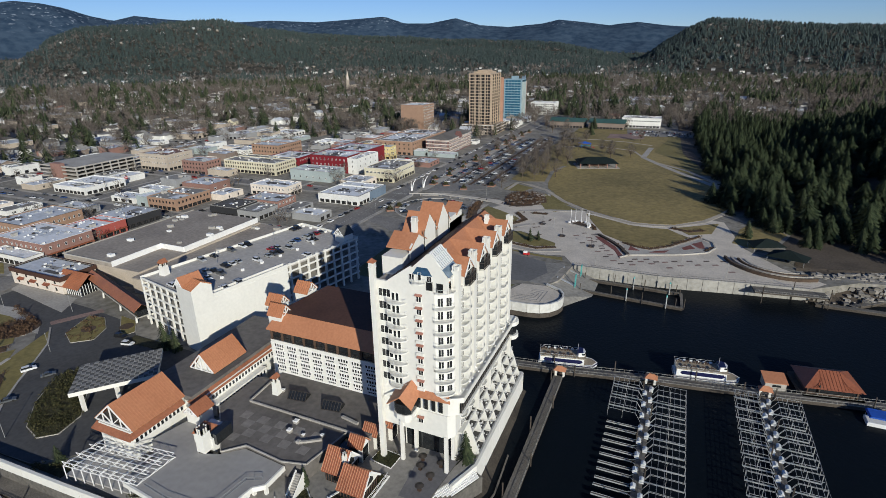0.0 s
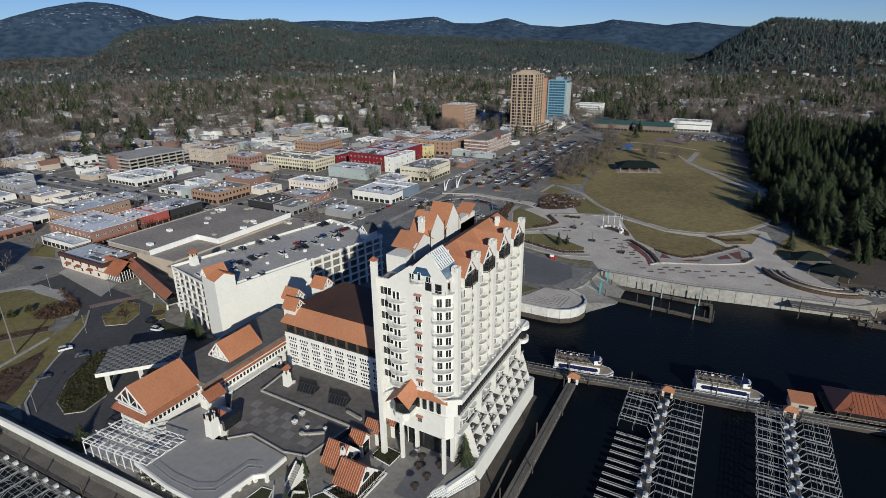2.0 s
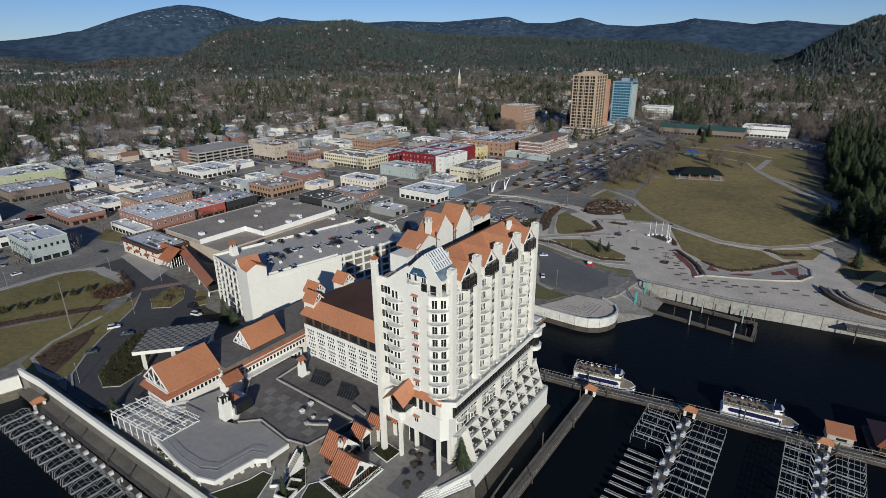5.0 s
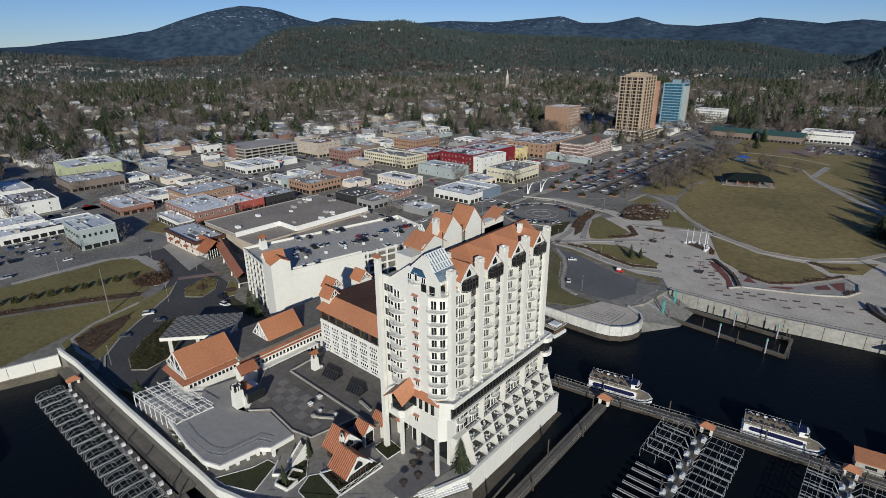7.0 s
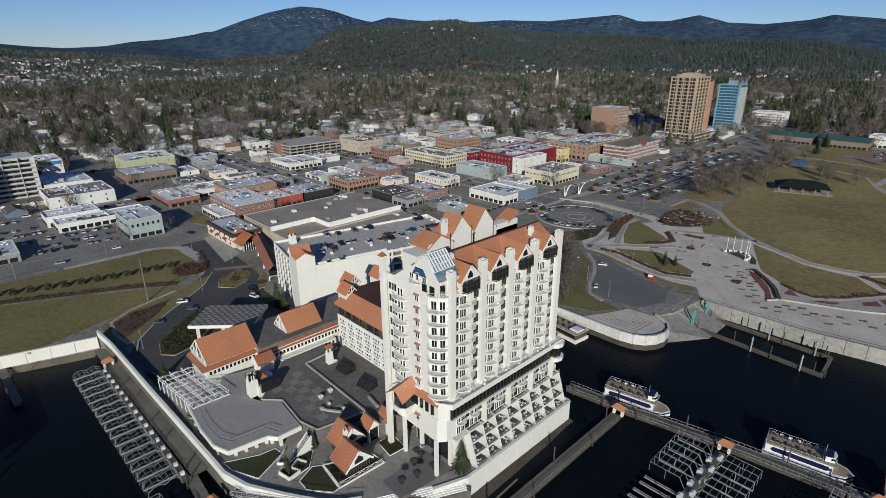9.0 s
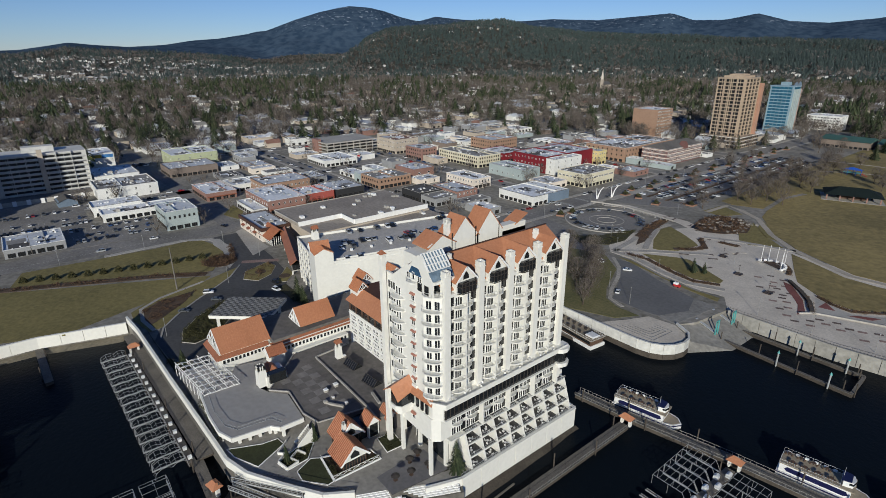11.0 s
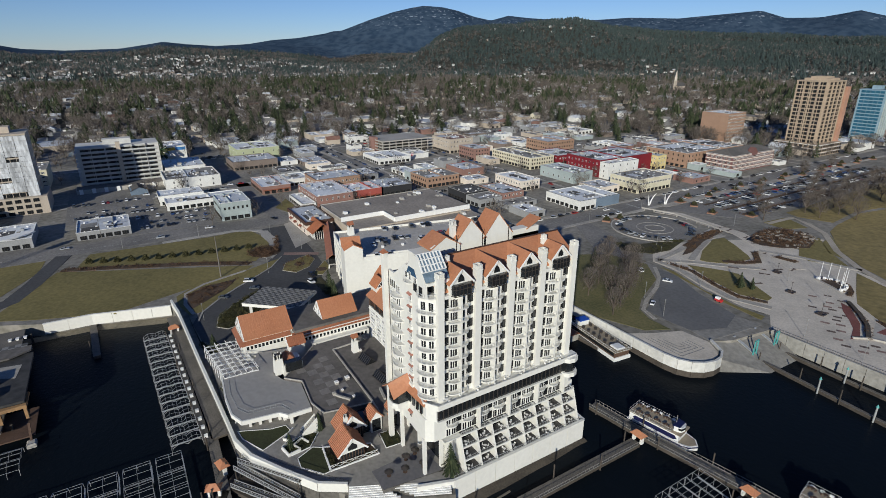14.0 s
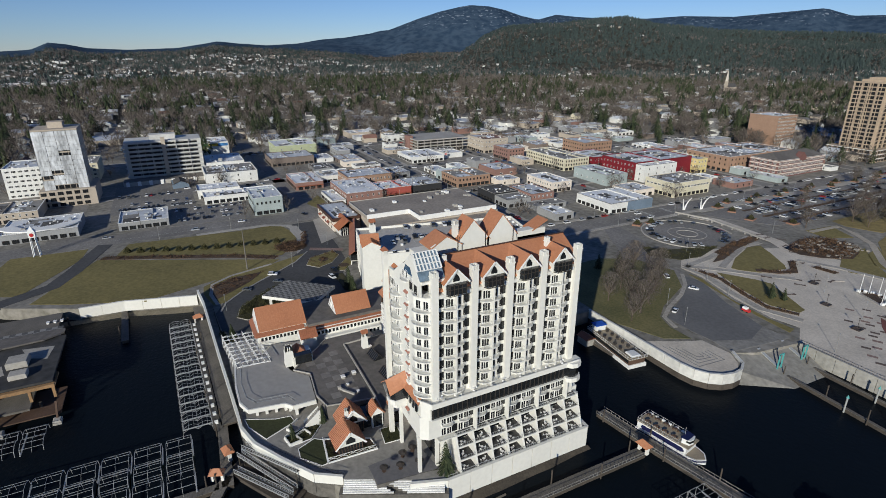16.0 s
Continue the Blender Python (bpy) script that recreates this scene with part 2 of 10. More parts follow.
FAR_AZ = (-25, 0.7, 2.2, 4.7, 7.2, 9.3, 12, 13.5, 16.8, 19.6, 22.1, 24.6, 27.1, 29, 32.3, 35.6, 39.8, 42.8, 46, 49, 51.2, 52.9, 54.6, 56.2, 57.7, 59.5, 60.6, 62.5, 64.8, 67.7, 69, 71.9, 74.3, 76.6, 79.5, 82, 83.9, 85, 87.4, 91.5, 94.5, 96, 97.2, 98.5, 101, 112)
FAR_EL = (20, 28.7, 31, 37.3, 33.2, 38.4, 43.9, 38.3, 34, 37.5, 49, 41.5, 42, 53, 49, 44.9, 47.6, 45, 46, 49, 53.3, 46, 52.5, 62, 67.5, 69.8, 67, 60, 48, 30, 26.5, 18.7, 15.5, 9, 6.2, 9, 12.5, 9, 2.3, -0.3, 2.3, 7.7, 10, 0.1, -2.7, -3)
MID_AZ, MID_EL = (2, 5, 8, 12, 20.7, 28, 35.7, 42, 50, 60), (-30, -16, -10, 5, 12, 18, 23, 34, 30, -10)
FOOT_AZ, FOOT_EL = (2, 8, 12, 18, 24, 30, 34.5, 37.4, 40.5, 42.4, 44.2, 46, 48.4, 50.5, 53, 55.3, 56.4, 57.7, 59.8, 61.5, 64), (-26, -20, -12, -4, 0, 5, 11, 17.5, 28, 39, 45, 45.5, 42, 37, 37.5, 33, 27, 17, -6, -22, -28)
EAST_AZ, EAST_EL = (-30, -14, -9.3, -6.8, -4.2, -1.5, -0.2, 2, 3.8, 5.2), (15, 20, 24, 28, 31.5, 33.5, 25, 4, -20, -30)


def ridge_z(az, r, angles, slopes):
    """Height of a ridge at distance r whose slope from the eye is given by bearing, in thousandths."""
    return 105 + r * 0.001 * float(np.interp(az, angles, slopes))


def hump(r, foot, top, back):
    return smooth(foot, top, r) * (1 - smooth(top + 60, back, r))


def terrain(x, y):
    """Height of the land that the flat town stands in."""
    r, az = math.hypot(x, y), math.degrees(math.atan2(-x, y))
    z = -7.0 + 7.0 * smooth(660, 880, r) + 14 * smooth(800, 1700, r)
    if y < 250 and (x > -150 or y < -150):
        z = -9.0
    # wooded headland east of the park
    q = math.hypot((x - 330) / 250, (y - 560) / 300)
    z += 75 * max(0.0, 1 - q * q) ** 1.2 if q < 1 else 0.0
    n = noise.noise(Vector((x / 420, y / 420, 0.3))) * 0.6 + noise.noise(Vector((x / 150, y / 150, 7.7))) * 0.3
    z += smooth(1800, 3000, r) * (4 + 12 * n)
    base = z
    # rounded foothill, the lower ridges behind it and the dark hill in the east
    if az < 64:
        z = max(z, base + (ridge_z(az, 3250, FOOT_AZ, FOOT_EL) - base) * hump(r, 2250, 3250, 3700) * (1 + 0.07 * n))
        z = max(z, base + (ridge_z(az, 3720, MID_AZ, MID_EL) - base) * hump(r, 3000, 3720, 4100) * (1 + 0.05 * n))
    if az < 5.2:
        z = max(z, base + (ridge_z(az, 2900, EAST_AZ, EAST_EL) - base) * hump(r, 2050, 2900, 3500) * (1 + 0.09 * n))
    # far mountains and the plain that rises to the western horizon
    gully = noise.noise(Vector((x / 300, y / 300, 3.1))) * 34 + noise.noise(Vector((x / 110, y / 110, 5.1))) * 16 + noise.noise(Vector((x / 45, y / 45, 2.2))) * 7
    west = smooth(68, 80, az)
    far = ridge_z(az, 4600, FAR_AZ, FAR_EL)
    up = (1 - west) * smooth(3500, 4600, r) + west * (0.86 * smooth(1900, 4450, r) + 0.14 * smooth(4300, 4600, r))
    z = max(z, base + (far - base) * up)
    return z + smooth(3650, 3950, r) * smooth(4560, 4350, r) * (1 - west) * gully


RADII = [60, 140, 220, 300, 380, 460, 540, 620, 700, 800, 900]
while RADII[-1] < 4880:
    RADII.append(RADII[-1] * (1.03 if RADII[-1] < 2100 else 1.014))


def ground_sheet(name, radii, centre):
    na = 900
    v, f = [(0, 0, -9)], []
    for r in radii:
        for i in range(na):
            a = 2 * math.pi * i / na
            x, y = -r * math.sin(a), r * math.cos(a)
            v.append((x, y, terrain(x, y)))
    if centre:
        for i in range(na):
            f.append((0, 1 + i, 1 + (i + 1) % na))
    for k in range(len(radii) - 1):
        for i in range(na):
            a, b = 1 + k * na + i, 1 + k * na + (i + 1) % na
            f.append((a, a + na, b + na, b))
    me = bpy.data.meshes.new(name)
    me.from_pydata(v, [], f)
    me.shade_smooth()
    return me


def slope_mat(name, c1, c2, scale, snow=0.0):
    """Woods seen from afar: two tones, with patches of snow high up."""
    m = bpy.data.materials.new(name)
    m.use_nodes = True
    nt = m.node_tree
    b = nt.nodes["Principled BSDF"]
    b.inputs["Roughness"].default_value = 1.0
    b.inputs["Specular IOR Level"].default_value = 0.0
    geo = nt.nodes.new("ShaderNodeNewGeometry")
    n2, n3 = nt.nodes.new("ShaderNodeTexNoise"), nt.nodes.new("ShaderNodeTexNoise")
    for n, s, d in ((n2, scale, 6), (n3, 0.035, 4)):
        n.inputs["Scale"].default_value, n.inputs["Detail"].default_value = s, d
        nt.links.new(geo.outputs["Position"], n.inputs["Vector"])
    ramp = nt.nodes.new("ShaderNodeValToRGB")
    nt.links.new(n2.outputs["Fac"], ramp.inputs["Fac"])
    e = ramp.color_ramp.elements
    e[0].position, e[0].color = 0.36, (*c1, 1)
    e[1].position, e[1].color = 0.64, (*c2, 1)
    out = ramp.outputs["Color"]
    if snow:
        patch, hi, mul = nt.nodes.new("ShaderNodeMapRange"), nt.nodes.new("ShaderNodeMapRange"), nt.nodes.new("ShaderNodeMath")
        patch.inputs["From Min"].default_value, patch.inputs["From Max"].default_value = 0.60, 0.66
        nt.links.new(n3.outputs["Fac"], patch.inputs["Value"])
        sep = nt.nodes.new("ShaderNodeSeparateXYZ")
        nt.links.new(geo.outputs["Position"], sep.inputs[0])
        hi.inputs["From Min"].default_value, hi.inputs["From Max"].default_value, hi.inputs["To Max"].default_value = 215, 330, snow
        nt.links.new(sep.outputs["Z"], hi.inputs["Value"])
        mul.operation = "MULTIPLY"
        nt.links.new(patch.outputs["Result"], mul.inputs[0])
        nt.links.new(hi.outputs["Result"], mul.inputs[1])
        mix2 = nt.nodes.new("ShaderNodeMix")
        mix2.data_type = "RGBA"
        mix2.inputs["B"].default_value = (0.45, 0.5, 0.58, 1)
        nt.links.new(mul.outputs[0], mix2.inputs["Factor"])
        nt.links.new(out, mix2.inputs["A"])
        out = mix2.outputs["Result"]
    nt.links.new(out, b.inputs["Base Color"])
    return m


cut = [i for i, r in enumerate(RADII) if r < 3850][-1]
gm = ground_sheet("ground", RADII[:cut + 1], True)
gm.materials.append(slope_mat("winter_woodland_soil", (0.038, 0.041, 0.036), (0.088, 0.078, 0.064), 0.028))
tagged(new("ground", gm), "wide winter ground of brown soil rising to wooded hills", "ground", "", "structure")
# the blue of these base colours is air haze painted onto the range
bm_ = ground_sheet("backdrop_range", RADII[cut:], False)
bm_.materials.append(slope_mat("haze_blue_range", (0.030, 0.052, 0.086), (0.056, 0.084, 0.124), 0.02, 0.5))
tagged(new("backdrop_range", bm_), "far mountain range with blue haze in its colour and small snow patches", "mountains", "", "structure")


# ---- the hotel tower ----
PALEGLASS = mat("pale_glass", (0.16, 0.22, 0.28), 0.2, 0.3, 1.0, 4.0, spec=0.6)
BLUEGLASS = mat("blue_glass", (0.045, 0.10, 0.18), 0.1, 0.3, 1.0, 4.0, spec=0.6)
RAIL = mat("white_railing", (0.70, 0.70, 0.68), 0.5, 0.12, 1.0, 6.0)
# brown roofing, and painted shade on tower slopes turned from the sun
BROWN_SHADE_ROOF = mat("dark_brown_and_shade_roof", (0.075, 0.036, 0.024), 0.75, 0.3, 0.3, 4.0)
TAN = mat("balcony_floor", (0.30, 0.27, 0.24), 0.85, 0.2, 0.8, 6.0)


def window_mesh(w, h, cols=2, rows=1, frame_m=None, depth=0.12, sill=True, split=False):
    """A framed window on the plane y = 0, facing -y, its foot at z = 0: one lattice of bars, the glass set between them."""
    f = 0.09
    xs, zs = [-w / 2, -w / 2 + f], [0.0, f]
    for i in range(1, cols):
        xs += [-w / 2 + w * i / cols - 0.04, -w / 2 + w * i / cols + 0.04]
    for j in range(1, rows):
        zs += [h * j / rows - 0.04, h * j / rows + 0.04]
    xs, zs = xs + [w / 2 - f, w / 2], zs + [h - f, h]
    g, at = Geo(), {}
    nx, nz = len(xs) - 1, len(zs) - 1

    def v(i, j, back):
        if (i, j, back) not in at:
            at[i, j, back] = len(g.v)
            g.v.append((xs[i], -0.012 if back else -depth, zs[j]))
        return at[i, j, back]

    def face(m, *ids):
        g.f.append(ids)
        g.m.append(m)

    for i in range(nx):
        for j in range(nz):
            if i % 2 and j % 2:
                if not split:
                    face(1, v(i, j, 1), v(i + 1, j, 1), v(i + 1, j + 1, 1), v(i, j + 1, 1))
                continue
            face(0, v(i, j, 0), v(i + 1, j, 0), v(i + 1, j + 1, 0), v(i, j + 1, 0))
            for a, b, c, d in ((i - 1, j, (i, j + 1), (i, j)), (i + 1, j, (i + 1, j), (i + 1, j + 1)), (i, j - 1, (i, j), (i + 1, j)), (i, j + 1, (i + 1, j + 1), (i, j + 1))):
                if not (0 <= a < nx and 0 <= b < nz) or a % 2 and b % 2:
                    face(0, v(*c, 0), v(*c, 1), v(*d, 1), v(*d, 0))
    if split:
        me = g.mesh("window", frame_m or TRIM)
        PANE_OF[me.name] = Geo().box(-w / 2 + f, -0.035, f, w / 2 - f, 0.02, h - f).mesh("pane", GLASS)
        return me
    return g.mesh("window", [frame_m or TRIM, GLASS])


def rail_along(g, pts, z, h=1.05, step=0.62, w=0.058, panel=True):
    """A railing over a bent line: top and foot rails and bars."""
    for (x0, y0), (x1, y1) in zip(pts, pts[1:]):
        g.beam((x0, y0, z + h), (x1, y1, z + h), w)
        g.beam((x0, y0, z + 0.12), (x1, y1, z + 0.12), w)
        n = max(1, int(math.hypot(x1 - x0, y1 - y0) / step))
        for i in range(n + 1):
            t = i / n
            g.beam((x0 + (x1 - x0) * t, y0 + (y1 - y0) * t, z), (x0 + (x1 - x0) * t, y0 + (y1 - y0) * t, z + h), w * 0.7)
    return g


def balcony_meshes(front):
    slab = Geo().prism(front, -0.26, 0.0).mesh("balcony", STUCCO)
    rail = rail_along(Geo(), front, 0.0).mesh("railing", RAIL)
    return slab, rail


def table_and_chair():
    table = Geo().cyl(0, 0, 0, 0.7, 0.04, n=6).cyl(0, 0, 0.7, 0.74, 0.42, n=8)
    chair = Geo().box(-0.2, -0.22, 0.38, 0.2, 0.22, 0.43).box(0.18, -0.22, 0.43, 0.23, 0.22, 0.85)
    for u, w_ in ((-0.18, -0.2), (-0.18, 0.17), (0.16, -0.2), (0.16, 0.17)):
        chair.box(u, w_, 0, u + 0.04, w_ + 0.04, 0.38)
    return table.mesh("garden_table", TRIM), chair.mesh("garden_chair", TRIM)


def garden_set(x, y, z, turn, where):
    tagged(put("garden_table", garden[0], None, (x, y, z), turn), "small round white garden table on the " + where, "table", "white garden tables on the " + where)
    for a in (0.4, 2.5, 4.4):
        tagged(put("garden_chair", garden[1], None, (x + 0.82 * math.cos(a + turn), y + 0.82 * math.sin(a + turn), z), a + turn), "white metal garden chair on the " + where, "chair", "white garden chairs on the " + where)


FLOORS = [26.3 + 3.3 * i for i in range(8)]
tower = thing("hotel_tower", "white stucco hotel tower with orange gabled roofs and rows of balconies", "hotel", (0, 0, 0))
FX = -42.2
g = Geo()
g.prism([(-61.5, 100), (-46, 100), (FX, 102.6), (FX, 146), (-61.5, 146)], 25.0, 53.4)
g.prism([(-61.5, 100), (-43, 100), (-40.6, 101.5), (-40.6, 147), (-61.5, 147)], 20.3, 24.999)
g.prism([(-58, 105.5), (-43.0, 105.5), (-43.0, 150), (-61.5, 150)], 3.0, 14.0)
g.prism([(-61.5, 100), (-43, 99.6), (-41.6, 101.5), (-41.6, 147), (-61.5, 147)], 13.6, 20.3)
part("wall", g, STUCCO, tower)
# raking top of the end wall and the wall under the corner glass gable
g = Geo()
g.yprism([(-61.4, 53.3), (-42.6, 53.3), (-42.6, 57.0), (-46.6, 62.4), (-47.6, 62.4), (-51.4, 58.8), (-52.2, 58.8), (-58.4, 54.2), (-61.4, 54.2)], 100.02, 100.6)
g.box(-42.9, 100.6, 56.4, -42.3, 106.5, 57.1)
g.box(-42.9, 102.5, 53.3, -42.3, 103.0, 56.5)
part("gable_wall", g, STUCCO, tower)
g = Geo()
g.yprism([(-51.4, 57.1), (-46.4, 57.1), (-47.6, 59.0), (-50.2, 59.0)], 99.93, 100.0)
part("gable_window", g, BLUEGLASS, tower, "blue glazed gable window")
g = Geo().slab([(-47.1, 100.2, 62.5), (-42.5, 100.2, 57.4), (-42.5, 106.5, 57.4), (-47.1, 106.5, 62.5)], 0.15)
part("glass_roof", g, PALEGLASS, tower, "sloping pale glass roof")
g = Geo()
for i in range(8):
    y = 100.3 + i * 0.88
    g.beam((-47.1, y, 62.62), (-44.0, y, 59.22), 0.32, 0.16)
for q in (0.0, 0.33, 0.66, 1.0):
    g.beam((-47.1 + 3.1 * q, 100.2, 62.66 - 3.4 * q), (-47.1 + 3.1 * q, 106.5, 62.66 - 3.4 * q), 0.24, 0.16)
part("roof_grid", g, TRIM, tower, "white lattice over the glass roof")
# west slopes: their shade is put into the dark colour
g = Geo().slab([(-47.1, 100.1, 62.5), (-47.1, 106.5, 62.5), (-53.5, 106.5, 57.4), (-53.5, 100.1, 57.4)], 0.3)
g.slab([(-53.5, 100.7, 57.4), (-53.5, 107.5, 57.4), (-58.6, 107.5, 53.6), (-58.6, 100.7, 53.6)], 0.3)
part("shoulder_roof", g, BROWN_SHADE_ROOF, tower, "roof slope coloured dark brown for its shade")
g = Geo().box(-61.4, 100.6, 53.4, -58.4, 105, 53.6)
part("terrace_floor", g, TAN, tower)

# main roof with its ridge along the long side
g = Geo()
g.slab([(-41.9, 103.0, 54.3), (-41.9, 146.4, 54.3), (-50.2, 146.4, 59.6), (-50.2, 103.0, 59.6)], 0.35)
part("roof", g, ORANGE, tower, "orange standing seam roof")
# back slope of the orange roof, darkened in colour for its shade
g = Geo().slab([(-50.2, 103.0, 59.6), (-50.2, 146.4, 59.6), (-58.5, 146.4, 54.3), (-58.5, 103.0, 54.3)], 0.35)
part("roof_back", g, BROWN_SHADE_ROOF, tower)
g = Geo().beam((-50.2, 102.9, 59.72), (-50.2, 146.5, 59.72), 0.5, 0.2)
part("ridge_cap", g, BROWN_SHADE_ROOF, tower)
g = Geo().yprism([(-42.3, 53.4), (-58.2, 53.4), (-58.2, 54.2), (-50.2, 59.2), (-42.3, 54.2)], 145.9, 146.3)
part("end_wall", g, STUCCO, tower)

# bays: dormers, piers, balconies, windows
BAYS = [108.7, 118.9, 129.0, 139.4]
PIERS = [103.4, 113.9, 124.0, 134.0, 144.8]
half_l = balcony_meshes([(-1.9, 0), (-1.75, -0.9), (-1.1, -1.45), (-0.1, -1.65), (1.0, -1.65), (1.0, 0)])
half_r = balcony_meshes([(-1.0, 0), (-1.0, -1.65), (0.1, -1.65), (0.9, -1.35), (1.4, -0.8), (1.5, 0)])
wide = balcony_meshes([(-2.6, 0), (-2.35, -0.9), (-1.4, -1.7), (0.2, -1.95), (1.6, -1.6), (2.4, -0.8), (2.6, 0)])
win_a, win_b, win_c = window_mesh(1.4, 2.3, 2, split=True), window_mesh(1.6, 2.2, 1, 1, DARK, split=True), window_mesh(3.2, 2.1, 3, split=True)
win_s, win_d = window_mesh(0.9, 2.1, 1, split=True), window_mesh(1.35, 1.55, 2, split=True)
garden = table_and_chair()
E90 = math.pi / 2


def balcony(pair, parent, loc, rz):
    ob = put("balcony", pair[0], parent, loc, rz)
    put("railing", pair[1], ob, (0, 0, 0))
    return ob


fin = Geo().box(0, -0.17, 25.3, 1.75, 0.17, 54.6).mesh("fin", STUCCO)
for yc in BAYS:
    put("fin", fin, tower, (FX, yc, 0))
    for z in FLOORS:
        balcony(half_l, tower, (FX, yc - 1.2, z), E90)
        balcony(half_r, tower, (FX, yc + 1.2, z), E90)
        put("window", win_a, tower, (FX, yc - 1.6, z + 0.1), E90)
        put("window", win_s, tower, (FX, yc - 0.55, z + 0.1), E90)
        put("window", win_a, tower, (FX, yc + 1.2, z + 0.1), E90)
        put("window", win_b, tower, (FX, yc + 3.35, z + 0.5), E90)
        put("window", win_b, tower, (FX, yc - 3.55, z + 0.5), E90)
    # dormer above the bay
    d = Geo().xprism([(yc - 2.9, 52.9), (yc + 2.9, 52.9), (yc + 2.9, 56.2), (yc, 59.3), (yc - 2.9, 56.2)], -44.0, -41.0)
    part("dormer_wall", d, STUCCO, tower)
    d = Geo().prism([(-41.0, yc - 2.6), (-39.9, yc - 2.1), (-39.9, yc + 2.1), (-41.0, yc + 2.6)], 53.5, 56.0)
    bay = part("bay_window", d, GLASS, tower, "dark glazed bay window")
    d = Geo()
    for z in (53.3, 55.0, 55.95):
        pts = [(-41.0, yc - 2.68, z), (-39.85, yc - 2.15, z), (-39.85, yc + 2.15, z), (-41.0, yc + 2.68, z)]
        for a, b in zip(pts, pts[1:]):
            d.beam(a, b, 0.14)
    for k in (-2.12, -1.05, 0, 1.05, 2.12):
        d.beam((-39.85, yc + k, 53.3), (-39.85, yc + k, 56.0), 0.12)
    part("frame", d, DARK, bay)
    d = Geo().xprism([(yc - 0.85, 56.4), (yc + 0.85, 56.4), (yc + 0.85, 57.1), (yc + 0.45, 57.8), (yc, 58.3), (yc - 0.45, 57.8), (yc - 0.85, 57.1)], -41.0, -40.95)
    part("arched_pane", d, GLASS, tower)
    d = Geo()
    d.slab([(-40.6, yc - 3.3, 56.0), (-40.6, yc, 59.55), (-50.2, yc, 59.65), (-46.0, yc - 3.3, 56.8)], 0.25)
    d.slab([(-40.6, yc, 59.55), (-40.6, yc + 3.3, 56.0), (-46.0, yc + 3.3, 56.8), (-50.2, yc, 59.65)], 0.25)
    part("dormer_roof", d, ORANGE, tower, "orange dormer roof")
    d = Geo()
    for s in (-1, 1):
        d.beam((-40.55, yc + s * 3.35, 55.85), (-40.55, yc, 59.45), 0.18, 0.4)
    part("bargeboard", d, TRIM, tower)
    d = Geo().box(-43.2, yc + 3.0, 52.7, -41.2, yc + 4.2, 53.5).box(-43.2, yc - 4.3, 52.7, -41.2, yc - 2.95, 53.5)
    part("cornice", d, STUCCO, tower)


def pier_mesh(w=1.65, top=58.0, foot=25.0):
    g = Geo()
    g.box(-w / 2, -w / 2, foot, w / 2, w / 2, top)
    g.box(-w / 2 - 0.12, -w / 2 - 0.12, top, w / 2 + 0.12, w / 2 + 0.12, top + 0.25)
    for i in range(4):
        a = -w / 2 + 0.06 + i * (w - 0.42) / 3
        for y in (-w / 2 - 0.06, w / 2 - 0.24):
            g.box(a, y, top + 0.25, a + 0.3, y + 0.3, top + 1.35)
        for x in (-w / 2 - 0.06, w / 2 - 0.24):
            g.box(x, a, top + 0.25, x + 0.3, a + 0.3, top + 1.35)
    g.box(-w / 2 + 0.25, -w / 2 + 0.25, top + 0.2, w / 2 - 0.25, w / 2 - 0.25, top + 0.9)
    return g.mesh("chimney", STUCCO)


pier_m = pier_mesh()
cap_m = Geo().add([(-1.1, -1.1, 58.3), (1.1, -1.1, 58.3), (1.1, 1.1, 58.3), (-1.1, 1.1, 58.3), (0, 0, 59.3)],
                  [(3, 2, 1, 0), (0, 1, 4), (1, 2, 4), (2, 3, 4), (3, 0, 4)]).mesh("chimney_cap", ORANGE_DK)
for y in PIERS:
    p = put("chimney", pier_m, tower, (-41.9, y, 0))
corner = part("corner_chimney", pier_mesh(1.25, 57.6, 3.0), STUCCO, tower, "slender white corner chimney standing on the plaza")
corner.location = (-61.3, 98.9, 0)
put("chimney_cap", cap_m, corner, (0, 0, 0.7)).scale = (0.85, 0.85, 1.0)
small_ch = pier_mesh(1.1, 58.2, 55.0)
put("chimney", small_ch, tower, (-47.3, 108.6, 1.2))
put("chimney", small_ch, tower, (-46.8, 138.5, 1.2))

# end facade
for z in FLOORS:
    balcony(wide, tower, (-55.9, 100, z), 0)
    put("window", win_c, tower, (-59.0, 100, z + 0.7), 0)
    put("window", win_s, tower, (-56.7, 100, z + 0.1), 0)
    put("window", win_s, tower, (-55.6, 100, z + 0.1), 0)
    put("window", win_d, tower, (-50.0, 100, z + 0.75), 0)
    balcony(wide, tower, (-44.2, 101.2, z), math.radians(34))
    put("window", win_a, tower, (-44.9, 100.75, z + 0.1), math.radians(34))
    put("window", win_a, tower, (-43.2, 101.9, z + 0.1), math.radians(34))
AWN = mat("faded_terracotta", (0.40, 0.19, 0.14), 0.7, 0.25, 0.8, 5.0)
awn = Geo().xprism([(0, 0), (-0.6, -0.36), (-0.6, -0.44), (0, -0.44)], -0.9, 0.9).mesh("awning", AWN)
ledge = Geo().bbox(-0.95, -0.42, -0.75, 0.95, 0.02, -0.2, 0.06).box(-1.0, -0.48, -0.9, 1.0, 0.02, -0.75).mesh("window_ledge", STUCCO)
for z in FLOORS:
    put("awning", awn, tower, (-50.0, 100.0, z + 2.85), 0)
    put("window_ledge", ledge, tower, (-50.0, 100.0, z + 0.75), 0)
